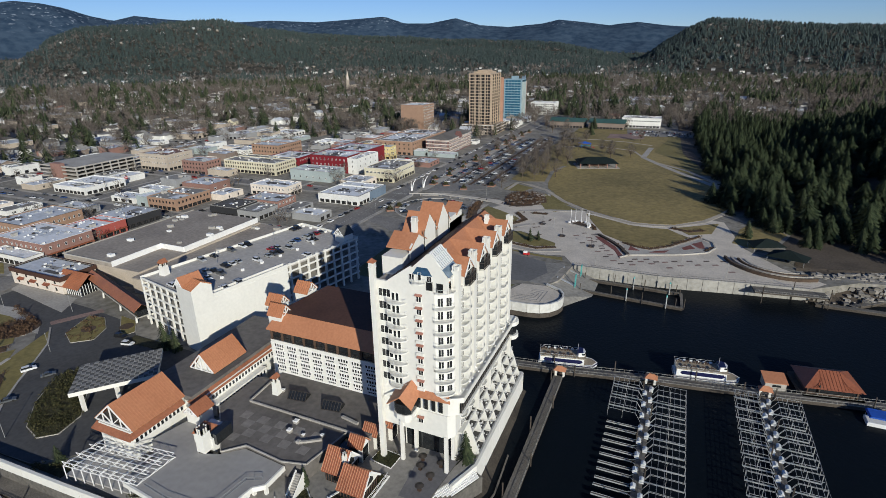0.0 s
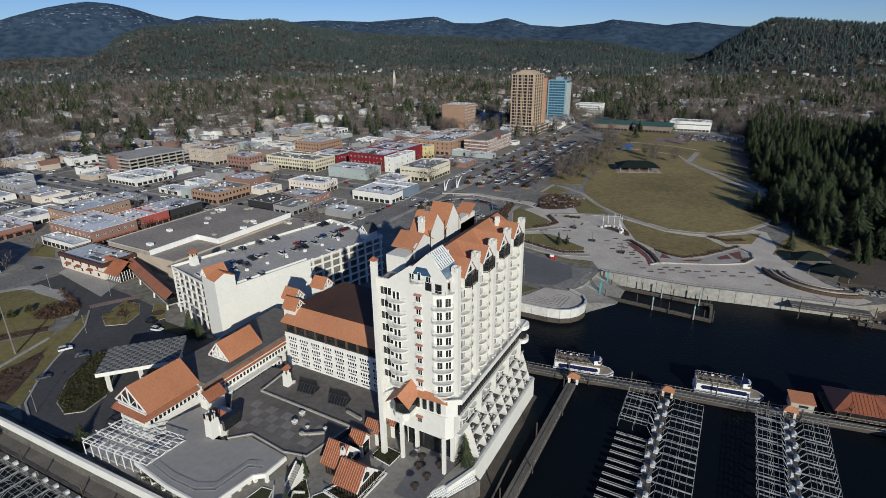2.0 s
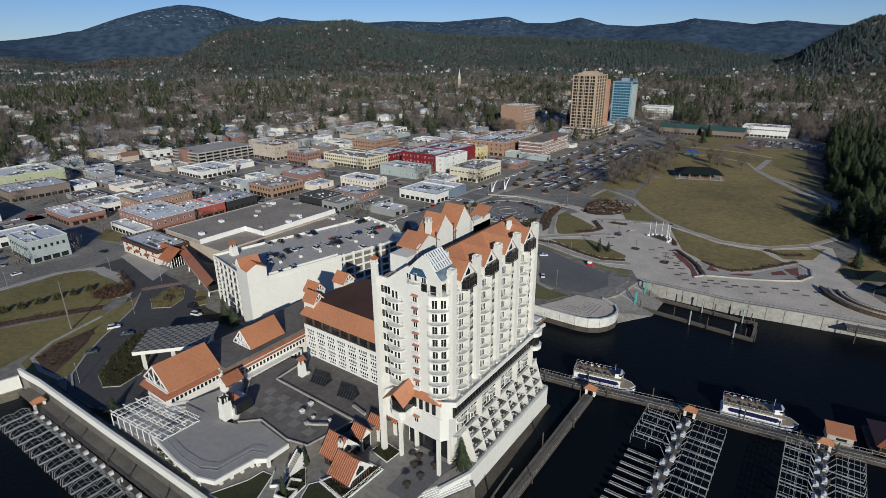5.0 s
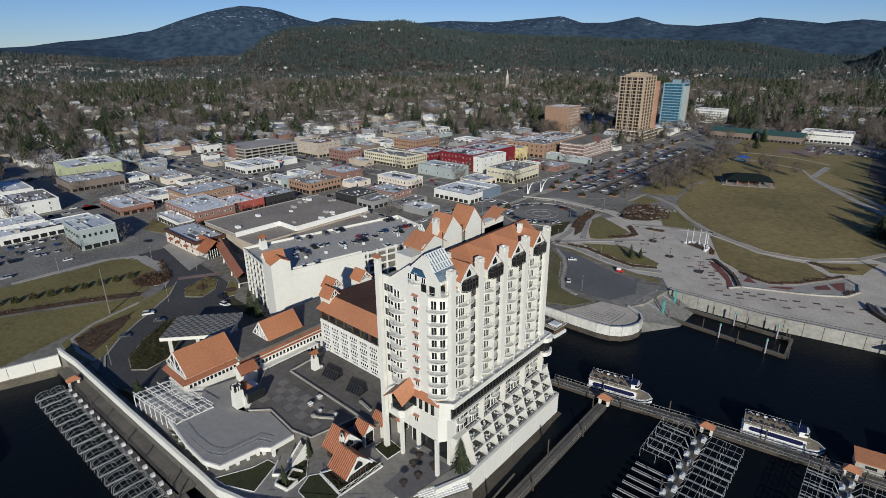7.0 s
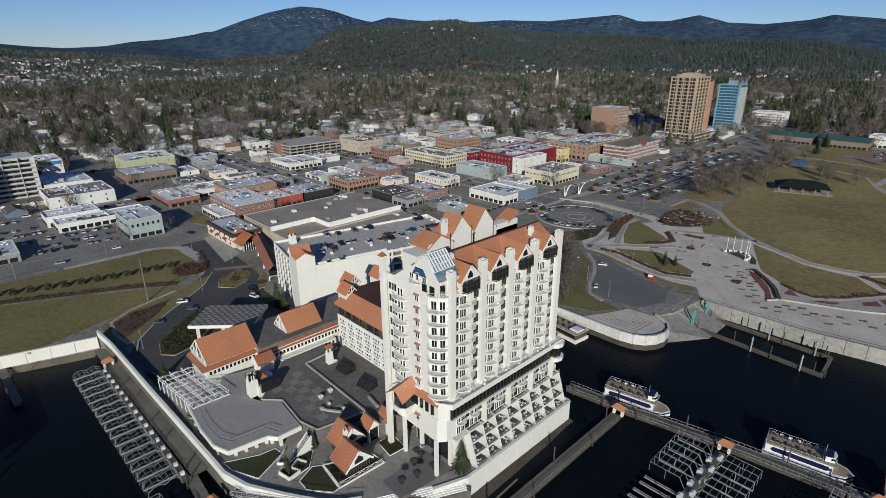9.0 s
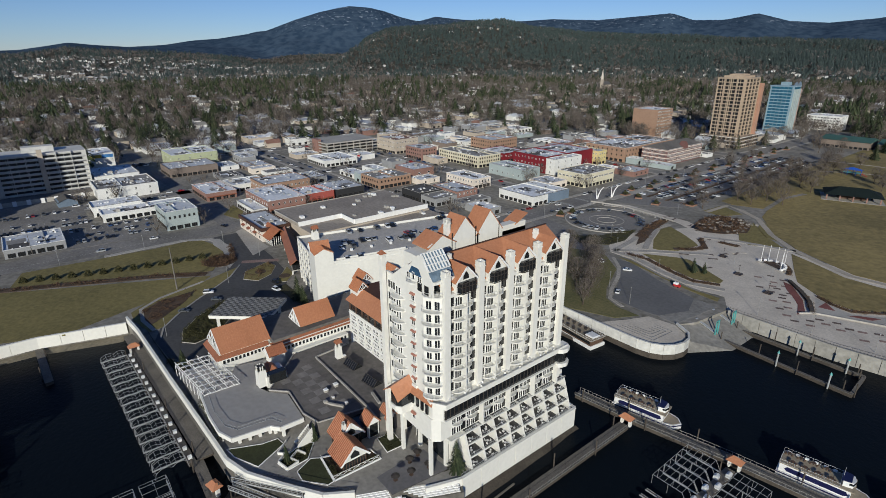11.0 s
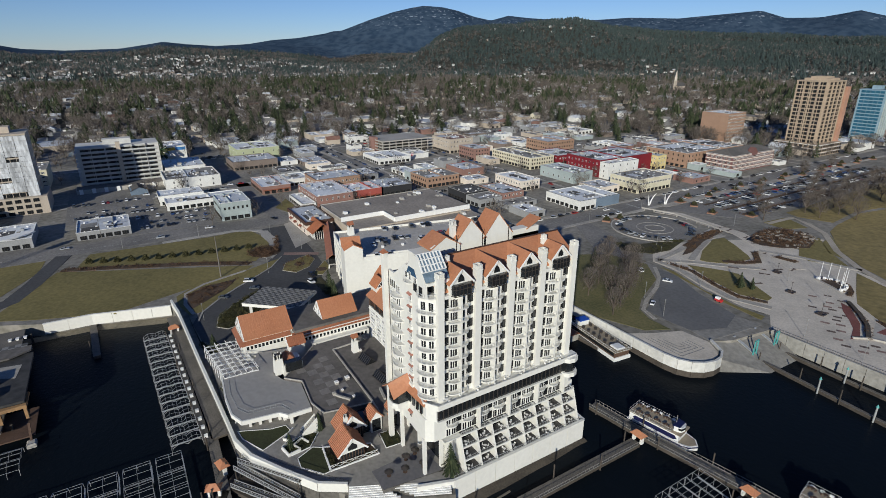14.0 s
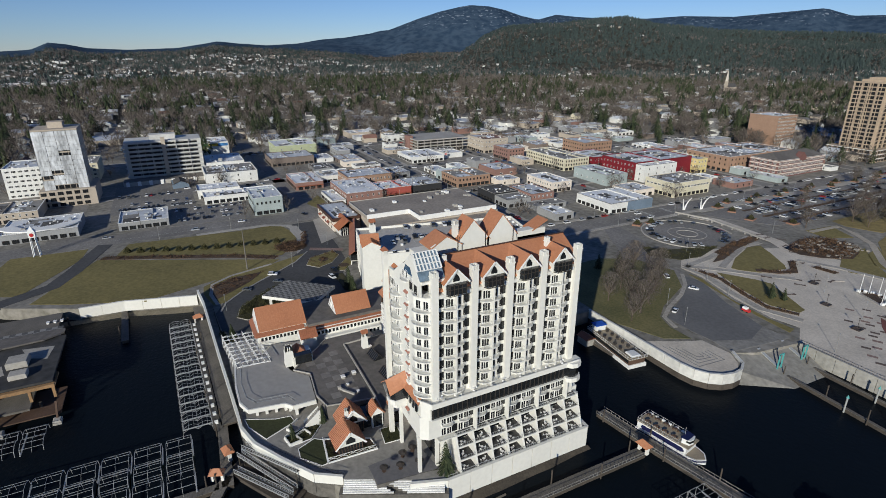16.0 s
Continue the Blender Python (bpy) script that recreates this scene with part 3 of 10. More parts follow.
for x, z, w in ((-51.6, 55.6, win_d), (-49.6, 55.6, win_s), (-47.2, 55.6, win_d), (-47.2, 53.6, win_b), (-44.6, 53.5, win_b)):
    put("window", w, tower, (x, 100.01, z), 0)
balcony(balcony_meshes([(-1.6, 0), (-1.4, -0.9), (-0.5, -1.4), (0.8, -1.4), (1.7, -0.8), (1.8, 0)]), tower, (-50.0, 100.0, 55.3), 0)
balcony(wide, tower, (-44.0, 101.4, 53.4), math.radians(34))
g = Geo().prism([(-46.2, 102.5), (-42.6, 104.0), (-42.6, 106.4), (-46.2, 106.4)], 53.41, 56.4)
part("corner_room_glass", g, GLASS, tower)

# rear block with three white gables
g = Geo()
g.box(-63, 106.5, 20.0, -57.4, 146, 57.6)
g.box(-61.5, 100.5, 20, -58.5, 106.49, 53.3)
part("rear_wall", g, STUCCO, tower)
for yc, zp, hw, x1 in ((114.2, 61.6, 4.4, -56.6), (122.4, 64.7, 4.9, -57.2), (131.4, 65.0, 4.7, -57.2)):
    g = Geo().xprism([(yc - hw, 56.0), (yc + hw, 56.0), (yc + hw, 59.2), (yc, zp - 0.1), (yc - hw, 59.2)], x1 - 0.5, x1)
    part("gable_wall", g, STUCCO, tower)
    g = Geo()
    g.slab([(x1 + 0.15, yc - hw - 0.3, 58.9), (x1 + 0.15, yc, zp + 0.15), (-63.4, yc, zp + 0.15), (-63.4, yc - hw - 0.3, 58.9)], 0.25)
    g.slab([(x1 + 0.15, yc, zp + 0.15), (x1 + 0.15, yc + hw + 0.3, 58.9), (-63.4, yc + hw + 0.3, 58.9), (-63.4, yc, zp + 0.15)], 0.25)
    part("gable_roof", g, ORANGE, tower, "orange roof behind a white gable")
    g = Geo().beam((x1 + 0.08, yc + hw - 1.2, 56), (x1 + 0.08, yc + hw - 1.2, 61.5), 0.16)
    part("downpipe", g, DARK, tower)
g = Geo().box(-60, 136.6, 54, -57.4, 146, 59.2)
part("parapet_wall", g, STUCCO, tower)
g = Geo().slab([(-57.2, 141.5, 58.9), (-57.2, 146.5, 61.4), (-62, 146.5, 61.4), (-62, 141.5, 58.9)], 0.3)
part("end_roof", g, ORANGE, tower)
put("chimney", small_ch, tower, (-59.6, 118.2, 5.0)).scale = (1.2, 1.2, 1.0)
# podium: overhanging deck, dark window band, lower balconies
g = Geo()
g.prism([(-46.2, 100), (-42.8, 99.2), (-39.3, 101.4), (-39.3, 147), (-42.2, 147), (-42.2, 102.6)], 24.3, 25.3)
part("deck", g, STUCCO, tower)
g = Geo()
for a, b in (((-46.2, 99.9), (-42.8, 99.2)), ((-42.8, 99.2), (-39.3, 101.4)), ((-39.3, 101.4), (-39.3, 146.6))):
    g.beam((*a, 25.55), (*b, 25.55), 0.3, 0.6)
part("parapet", g, STUCCO, tower)
part("band_window", Geo().box(-40.6, 101.8, 20.7, -40.25, 146.4, 24.25), GLASS, tower, "long dark window band")
mull = Geo().box(-0.06, -0.08, 20.7, 0.06, 0.1, 24.25).mesh("mullion", DARK)
for i in range(33):
    put("mullion", mull, tower, (-40.2, 102.0 + i * 1.38, 0))
part("band_sill", Geo().box(-40.6, 101.6, 20.3, -39.7, 146.8, 20.68), STUCCO, tower)
g = Geo()
for z in (24.2, 19.6):
    g.prism([(-42, 142.6), (-39.2, 142.6), (-38.3, 143.6), (-38.0, 145.2), (-38.6, 146.8), (-40, 147.6), (-42, 147.6)], z, z + 1.3)
g.box(-42, 146.4, 20.3, -40.5, 147.4, 25)
part("corner_balcony", g, STUCCO, tower)
part("corner_glass", Geo().prism([(-40.5, 143.2), (-39.2, 143.4), (-38.7, 145.2), (-39.2, 146.6), (-40.5, 147.2)], 20.95, 24.15), GLASS, tower)
g = Geo()
for x in (-50.6, -48.6, -46.6, -44.6):
    g.box(x - 0.45, 99.3, 21.2, x + 0.45, 99.62, 24.0)
part("slot_window", g, GLASS, tower)
part("skirt_roof", Geo().slab([(-53.0, 100.0, 26.2), (-42.6, 100.0, 26.2), (-41.9, 98.9, 25.0), (-53.0, 98.4, 25.0)], 0.25), ORANGE, tower, "orange skirt roof")
# porch with an orange roof on the end facade
g = Geo()
g.prism([(-56.2, 100), (-56.2, 96.4), (-54.8, 95.4), (-52.6, 95.4), (-51.2, 96.4), (-51.2, 100)], 19.4, 20.8)
g.prism([(-55.4, 100), (-55.4, 97.2), (-54.4, 96.4), (-53, 96.4), (-52, 97.2), (-52, 100)], 17.8, 19.4)
part("porch", g, STUCCO, tower)
part("porch_glass", Geo().prism([(-56.0, 100), (-56.0, 96.6), (-54.8, 95.7), (-52.6, 95.7), (-51.4, 96.6), (-51.4, 100)], 20.8, 23.6), GLASS, tower)
g = Geo()
g.slab([(-57.2, 94.8, 23.6), (-53.6, 94.8, 26.3), (-52.6, 100, 28.4), (-57.6, 100, 24.2)], 0.25)
g.slab([(-53.6, 94.8, 26.3), (-50.4, 94.8, 23.6), (-50.2, 100, 25.6), (-52.6, 100, 28.4)], 0.25)
part("porch_roof", g, ORANGE, tower, "orange porch roof")
for x, y, zt, w in ((-43.4, 99.6, 14.2, 0.85), (-55.9, 99.7, 19.5, 0.85), (-43.6, 104.7, 14.0, 0.9), (-54.0, 104.0, 14.0, 0.9)):
    part("column", Geo().box(x - w / 2, y - w / 2, PLAZA, x + w / 2, y + w / 2, zt), STUCCO, tower)
put("window", win_d, tower, (-50.2, 99.6, 16.5), 0)
put("awning", awn, tower, (-50.2, 99.6, 18.6), 0)
part("lobby_glass", Geo().box(-57.5, 105.3, 3.2, -43.4, 105.48, 9.5), GLASS, tower)

# lower balconies above the terraces
wing = Geo().xprism([(-0.18, 13.4), (0.18, 13.4), (0.18, 20.2), (-0.18, 20.2)], 0, 1.7).mesh("wing_wall", STUCCO)
low_b = balcony_meshes([(-1.6, 0), (-1.5, -0.7), (-0.7, -1.2), (0.7, -1.2), (1.5, -0.7), (1.6, 0)])
for i in range(8):
    y = 106.6 + 4.9 * i
    for z in (13.7, 17.0):
        put("window", win_a, tower, (-41.6, y - 1.0, z), E90)
        put("window", win_a, tower, (-41.6, y + 0.6, z), E90)
        put("window", win_b, tower, (-41.6, y + 2.1, z + 0.3), E90)
    balcony(low_b, tower, (-41.6, y, 16.9), E90)
    if i % 2:
        put("wing_wall", wing, tower, (-41.6, y + 2.9, 0))


def slope_x(z):
    return -37.7 - 3.2 * (z - 3.0) / 9.8


# stepped terraces between slanting fins
# dark floor colour paints the shadow that the fins throw on the terraces
FLOOR_SHADE = mat("shade_dark_floor", (0.085, 0.082, 0.08), 0.85, 0.25, 0.8, 6.0)
fin_t = Geo().yprism([(-43.0, 3.0), (slope_x(3.0), 3.0), (slope_x(12.9), 12.9), (-43.0, 12.9)], -0.25, 0.25).mesh("terrace_fin", STUCCO)
PITCH = 4.96
for k in range(9):
    put("terrace_fin", fin_t, tower, (0, 108.9 + PITCH * k, 0))
for z in (3.12, 6.3, 9.6, 12.75):
    xe = slope_x(z) - 0.05
    d = 1.25 if z < 12 else 2.6
    slab_t = Geo().box(-43.0, 0.25, z - 0.55, xe, PITCH - 0.25, z).mesh("terrace_slab", STUCCO)
    rail_t = rail_along(Geo(), [(xe, 0.25), (xe, PITCH - 0.25)], z, 1.0, 0.6, 0.06).mesh("railing", STEEL)
    # thin sheet on each slab in the painted shade colour
    floor_t = Geo().box(-43.0, 0.25, z, xe - 0.3, PITCH - 0.25, z + 0.02).mesh("terrace_floor", FLOOR_SHADE)
    for k in range(8):
        put("terrace_floor", floor_t, tower, (0, 108.9 + PITCH * k, 0))
        s = put("terrace_slab", slab_t, tower, (0, 108.9 + PITCH * k, 0))
        put("railing", rail_t, s, (0, 0, 0))
glz = Geo().box(-42.99, 0.4, 0.1, -42.9, PITCH - 0.4, 2.5).mesh("terrace_glazing", GLASS)
for z in (3.1, 6.35, 9.65):
    for k in range(8):
        put("terrace_glazing", glz, tower, (0, 108.9 + PITCH * k, z))
part("terrace_walk", Geo().box(-43, 104, 12.4, -40.9, 108.6, 12.75), STUCCO, tower)
part("walk_railing", rail_along(Geo(), [(-42.8, 103.9), (-40.7, 104.2), (-40.7, 148.6)], 12.75, 1.0, 0.8), RAIL, tower)
for k in range(8):
    for z, x in ((3.15, -39.2), (6.3, -40.2), (9.6, -41.0)):
        garden_set(x, 108.9 + PITCH * k + 1.6 + 1.9 * ((k * 7 + int(z)) % 3) / 2, z + 0.01, 0.9 * k + z, "stepped terraces")
for i in range(9):
    garden_set(-40.7, 104.5 + 4.6 * i, 25.31, 0.7 * i, "podium deck")


# ---- hotel wings round the tower ----
TIMBER = mat("brown_timber", (0.10, 0.06, 0.04), 0.8, 0.3, 0.8, 6.0)
TILE_D = mat("roof_tile_dark", (0.10, 0.098, 0.095), 0.85, 0.25, 0.6, 6.0)
ROOFTILE = mat("worn_roof_tile", (0.235, 0.218, 0.20), 0.9, 0.25, 0.4, 3.0)
TILE_L = mat("roof_tile_pale", (0.24, 0.235, 0.225), 0.85, 0.2, 0.6, 6.0)
# lighter copy for seam ribs on red roofs, sunlight painted into the colour
RIB = mat("sunlit_seam", (0.52, 0.26, 0.15), 0.5, 0.2, 0.5, 6.0)
SEAM = mat("seamed_red_roof", (0.29, 0.10, 0.052), 0.5, 0.25, 0.5, 6.0)


def gable_roof_y(parent, x0, x1, y0, y1, ze, zr, m=None, over=0.4, label="", seams=True):
    """Gable roof with its ridge along y, made as two slabs, seam ribs laid on them."""
    xc = (x0 + x1) / 2
    m = m or ORANGE
    g = Geo()
    g.slab([(x0 - over, y0, ze), (xc, y0, zr), (xc, y1, zr), (x0 - over, y1, ze)], 0.25)
    g.slab([(xc, y0, zr), (x1 + over, y0, ze), (x1 + over, y1, ze), (xc, y1, zr)], 0.25)
    r = part("roof", g, m, parent, label)
    if seams:
        g = Geo()
        n = int((y1 - y0) / 0.75)
        for i in range(n + 1):
            y = y0 + (y1 - y0) * i / n
            g.beam((xc, y, zr + 0.04), (x0 - over, y, ze + 0.04), 0.07, 0.1)
            g.beam((xc, y, zr + 0.04), (x1 + over, y, ze + 0.04), 0.07, 0.1)
        part("seam_rib", g, m, r)
    return r


def gable_roof_x(parent, x0, x1, y0, y1, ze, zr, m=None, over=0.4, label="", step=0.75):
    yc = (y0 + y1) / 2
    m = m or ORANGE
    g = Geo()
    g.slab([(x0, y0 - over, ze), (x1, y0 - over, ze), (x1, yc, zr), (x0, yc, zr)], 0.25)
    g.slab([(x0, yc, zr), (x1, yc, zr), (x1, y1 + over, ze), (x0, y1 + over, ze)], 0.25)
    r = part("roof", g, m, parent, label)
    g = Geo()
    n = max(1, int((x1 - x0) / step))
    for i in range(n + 1):
        x = x0 + (x1 - x0) * i / n
        g.beam((x, yc, zr + 0.08), (x, y0 - over, ze + 0.08), 0.14, 0.24)
        g.beam((x, yc, zr + 0.08), (x, y1 + over, ze + 0.08), 0.14, 0.24)
    part("seam_rib", g, RIB if m is SEAM else m, r)
    return r


def truss_y(parent, xc, y, half, ze, zr):
    """White timber truss in a gable end that looks along y."""
    g = Geo()
    g.beam((xc - half, y, ze), (xc, y, zr), 0.3)
    g.beam((xc + half, y, ze), (xc, y, zr), 0.3)
    g.beam((xc - half, y, ze), (xc + half, y, ze), 0.3)
    g.beam((xc, y, ze), (xc, y, zr), 0.25)
    for s in (-1, 1):
        g.beam((xc, y, ze), (xc + s * half * 0.5, y, (ze + zr) / 2), 0.22)
        g.beam((xc + s * half * 0.5, y, ze), (xc + s * half * 0.5, y, (ze + zr) / 2), 0.2)
    return part("truss", g, TRIM, parent, "white open truss")


def truss_x(parent, x, yc, half, ze, zr):
    g = Geo()
    g.beam((x, yc - half, ze), (x, yc, zr), 0.28)
    g.beam((x, yc + half, ze), (x, yc, zr), 0.28)
    g.beam((x, yc - half, ze), (x, yc + half, ze), 0.28)
    g.beam((x, yc, ze), (x, yc, zr), 0.22)
    for s in (-1, 1):
        g.beam((x, yc, ze), (x, yc + s * half * 0.5, (ze + zr) / 2), 0.2)
    return part("truss", g, TRIM, parent, "white open truss")


plat = Geo().prism([(-134, 61.5), (-90, 60.6), (-82, 60.8), (-73.5, 63.2), (-64, 68.8), (-54.6, 75.2), (-49.5, 81.5), (-41.5, 97), (-37.9, 104.6), (-37.9, 150.0), (-62, 152.0), (-80, 150), (-112, 140), (-135, 130)], LAND - 1.0, PLAZA)
solo("pavement_plaza", plat, PLAZAPAVE, "raised grey concrete plaza round the hotel", "plaza", "structure")

# banquet wing with the window grid
annex = thing("hotel_wing", "white hotel wing with a grid of windows and a brown roof", "hotel wing")
part("wall", Geo().box(-110.2, 114.6, 3, -62, 138, 19.7).box(-110.2, 117, 19.7, -62, 138, 26.0), STUCCO, annex)
grid_w = window_mesh(0.82, 1.15, 1, 1, sill=False)
grid_l = window_mesh(2.9, 0.72, 4, 1, sill=False)
for r in range(4):
    for c in range(9):
        for k in range(4):
            put("window", grid_w, annex, (-108.4 + c * 4.75 + k * 0.92, 114.59, 9.7 + r * 2.55), 0)
        put("window", grid_l, annex, (-107.0 + c * 4.75, 114.59, 8.75 + r * 2.55), 0)
g = Geo()
for r in range(5):
    g.box(-110.3, 114.45, 8.3 + r * 2.55, -65, 114.6, 8.5 + r * 2.55)
part("string_course", g, TRIM, annex)
part("clerestory", Geo().box(-110.0, 114.9, 19.75, -62, 117, 23.8), GLASS, annex, "dark glazed clerestory")
post = Geo().box(-0.35, -0.3, 19.7, 0.35, 0.25, 24.0).mesh("post", TIMBER)
for i in range(12):
    put("post", post, annex, (-109.6 + i * 4.1, 114.9, 0))
rail_g = rail_along(Geo(), [(-110.0, 114.5), (-65, 114.5)], 19.75, 1.0, 0.7)
part("railing", rail_g, DARK, annex)
g = Geo().slab([(-110.8, 113.8, 23.6), (-62, 113.8, 23.6), (-62, 118.2, 27.8), (-109.0, 118.2, 27.8)], 0.3)
part("eave_roof", g, ORANGE, annex, "orange metal eave")
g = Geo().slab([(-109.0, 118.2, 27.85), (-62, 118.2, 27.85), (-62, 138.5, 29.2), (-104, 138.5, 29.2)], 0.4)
part("upper_roof", g, BROWN_SHADE_ROOF, annex, "dark brown flat roof")
for x0, y0, zr, w in ((-111.0, 116.0, 30.6, 4.6), (-114.6, 119.6, 31.8, 4.8), (-111.4, 130.0, 32.4, 5.4)):
    t = Geo().box(x0, y0, 3, x0 + 4.8, y0 + w, zr - 3.2)
    part("turret", t, STUCCO, annex)
    gable_roof_x(annex, x0 - 0.4, x0 + 5.2, y0, y0 + w, zr - 3.2, zr, ORANGE, 0.3, "orange turret roof")
    truss_x(annex, x0 + 5.1, y0 + w / 2, w / 2, zr - 3.1, zr - 0.2)

# lobby wing
lobby = thing("lobby_wing", "long white lobby wing with orange gabled roofs and a window band", "lobby building")
part("wall", Geo().box(-134, 72, 3, -121.5, 89, 12.0).box(-136, 89, 3, -117.2, 122, 10.8), STUCCO, lobby)
part("flat_roof", Geo().box(-137, 89.2, 10.8, -118.5, 136, 12.4), DARK_ROOF, lobby, "dark flat roof")
gable_roof_y(lobby, -135.5, -121.6, 72.4, 89.2, 12.2, 18.5, ORANGE, 0.5, "orange gabled lobby roof")
truss_y(lobby, -128.5, 72.3, 6.8, 12.4, 18.2)
part("gable_fill", Geo().yprism([(-134.5, 12), (-122.5, 12), (-128.5, 17.6)], 73.2, 73.5), DARK, lobby)
gable_roof_y(lobby, -130.6, -121.0, 100.3, 114.0, 13.0, 18.6, ORANGE, 0.3, "orange gabled roof light")
truss_y(lobby, -125.8, 100.2, 4.6, 13.0, 18.2)
part("gable_fill", Geo().yprism([(-130, 12.4), (-121.5, 12.4), (-125.8, 18.0)], 100.8, 113.5), STUCCO, lobby)
g = Geo()
g.slab([(-118.9, 88, 11.6), (-118.9, 126, 11.6), (-116.7, 126, 10.3), (-116.7, 88, 10.3)], 0.2)
g.slab([(-121.4, 71, 11.7), (-121.4, 88.2, 11.7), (-120.2, 88.2, 10.6), (-120.2, 71, 10.6)], 0.2)
g.slab([(-135.5, 70.6, 10.4), (-120.2, 70.6, 10.4), (-121.2, 72.3, 11.8), (-135.0, 72.3, 11.8)], 0.2)
part("skirt_roof", g, ORANGE_DK, lobby, "orange skirt roof")
band_w = window_mesh(1.05, 1.5, 1, 1, sill=False)
for i in range(26):
    put("window", band_w, lobby, (-117.19, 89.8 + i * 1.38, 8.0), E90)
for i in range(12):
    put("window", band_w, lobby, (-121.49, 73.2 + i * 1.32, 8.0), E90)
part("lower_wall", Geo().box(-117.2, 94, 3, -115.0, 116, 7.4), STUCCO, lobby)
for i in range(14):
    put("window", band_w, lobby, (-114.99, 95.2 + i * 1.5, 5.4), E90)

# white box with a small orange gable beside the lobby
box_t = thing("roof_turret", "white stucco turret with a small orange gabled roof", "turret")
part("wall", Geo().box(-117.0, 85.5, 3, -112.4, 90.5, 10.6), STUCCO, box_t)
gable_roof_y(box_t, -117.2, -112.2, 84.9, 91.0, 10.6, 13.0, ORANGE_DK, 0.3)
truss_y(box_t, -114.7, 84.9, 2.4, 10.7, 12.8)


def slot_chimney(x, y, z0, z1, w, roof_to=0.0):
    """Free-standing white chimney with a slotted head."""
    ob = thing("roof_chimney", "white stucco roof chimney with a slotted head", "chimney", (x, y, z0))
    h = z1 - z0
    g = Geo()
    a, b = w * 0.6, w * 0.5
    g.add([(-a, -a, 0), (a, -a, 0), (a, a, 0), (-a, a, 0), (-b, -b, h * 0.78), (b, -b, h * 0.78), (b, b, h * 0.78), (-b, b, h * 0.78)],
          [(3, 2, 1, 0), (4, 5, 6, 7), (0, 1, 5, 4), (1, 2, 6, 5), (2, 3, 7, 6), (3, 0, 4, 7)])
    for i in range(4):
        t = -b + i * (2 * b - 0.25) / 3
        for q in (-b, b - 0.25):
            g.box(t, q, h * 0.78, t + 0.25, q + 0.25, h)
            g.box(q, t, h * 0.78, q + 0.25, t + 0.25, h)
    part("shaft", g, STUCCO, ob)
    part("flue", Geo().box(-b + 0.3, -b + 0.3, h * 0.77, b - 0.3, b - 0.3, h * 0.95), DARK, ob)
    if roof_to:
        g = Geo().yprism([(-b - 0.3, h), (b + 0.3, h), (0, h + roof_to)], -b - 0.3, b + 0.3)
        part("cap", g, ORANGE_DK, ob, "orange gabled cap")
    return ob


slot_chimney(-103.6, 79.0, 7.05, 14.2, 2.5)
slot_chimney(-101.1, 104.7, 8.05, 13.9, 1.7, 1.2)
hip = thing("hipped_roof_light", "small orange hipped roof over a glazed stair", "roof light")
part("base", Geo().box(-108.5, 80.0, 3, -101.8, 86.5, 10.0), STUCCO, hip)
part("hip_roof", Geo().add([(-108.8, 79.7, 10.0), (-103.2, 79.7, 10.0), (-103.2, 85, 10.0), (-108.8, 85, 10.0), (-106, 82.2, 13.2)], [(0, 1, 4), (1, 2, 4), (2, 3, 4), (3, 0, 4), (3, 2, 1, 0)]), ORANGE_DK, hip)
part("stair_glass", Geo().box(-103.0, 80.6, 8, -100.8, 86.0, 11.2), GLASS, hip)

# conference wing: dark flat roofs with pale kerbs
conf = thing("conference_wing", "low wing with dark patched flat roofs and pale kerbs", "building")
ROOF_A = [(-113.5, 94), (-98.5, 79.2), (-94, 83.6), (-81.5, 82.4), (-75.0, 84.0), (-72.2, 97.9), (-106.0, 98.4), (-107.0, 111.5), (-113.5, 110)]
ROOF_B = [(-107.0, 111.6), (-106.0, 98.5), (-72.2, 98.0), (-66.0, 97.5), (-63, 105), (-62.5, 114.5), (-107, 114.5)]
part("lower_roof", Geo().prism(ROOF_A, 3, 7.6), DARK_ROOF, conf)
part("upper_roof", Geo().prism(ROOF_B, 3, 8.1), DARK_ROOF, conf)
g = Geo()
for a, b in zip(ROOF_B[:4], ROOF_B[1:4]):
    g.beam((*a, 8.3), (*b, 8.3), 0.45, 0.5)
part("roof_kerb", g, CONCRETE, conf)
g = Geo()
for a, b in zip(ROOF_A[:6], ROOF_A[1:6]):
    g.beam((*a, 7.75), (*b, 7.75), 0.32, 0.36)
part("edge_kerb", g, CONCRETE, conf)
rng = random.Random(4)
panel_m = Geo().box(0, 0, 0, 2.98, 2.88, 0.004).mesh("roof_panel", ROOFTILE)
for i in range(9):
    for j in range(11):
        x, y = -110.5 + j * 3.0, 83.6 + i * 2.9
        if (i + j) % 2 and -111 < x < -79 and y < 95 and y > 94 - (x + 113) + 1 and not (x > -97 and y < 84.5):
            put("roof_panel", panel_m, conf, (x, y, 7.6))
for x, y, s in ((-86.8, 92.4, 1.1), (-87.5, 96.2, 1.15), (-82.4, 92.6, 0.7), (-100.1, 106.2, 0.9), (-77.5, 94.4, 0.8)):
    v = thing("roof_vent", "pale box vent on a dark flat roof", "roof vent", (x, y, 8.11 if y > 99 else 7.61), "box vents on the hotel roof")
    part("housing", Geo().bbox(-s / 2, -s / 2, 0, s / 2, s / 2, s * 0.7, 0.12), CONCRETE, v)
    part("hood", Geo().bbox(-s * 0.6, -s * 0.6, s * 0.7, s * 0.6, s * 0.6, s * 0.95, 0.1), TRIM, v)
duct = thing("roof_duct", "pale metal duct lying on the flat roof", "duct", (0, 0, 0))
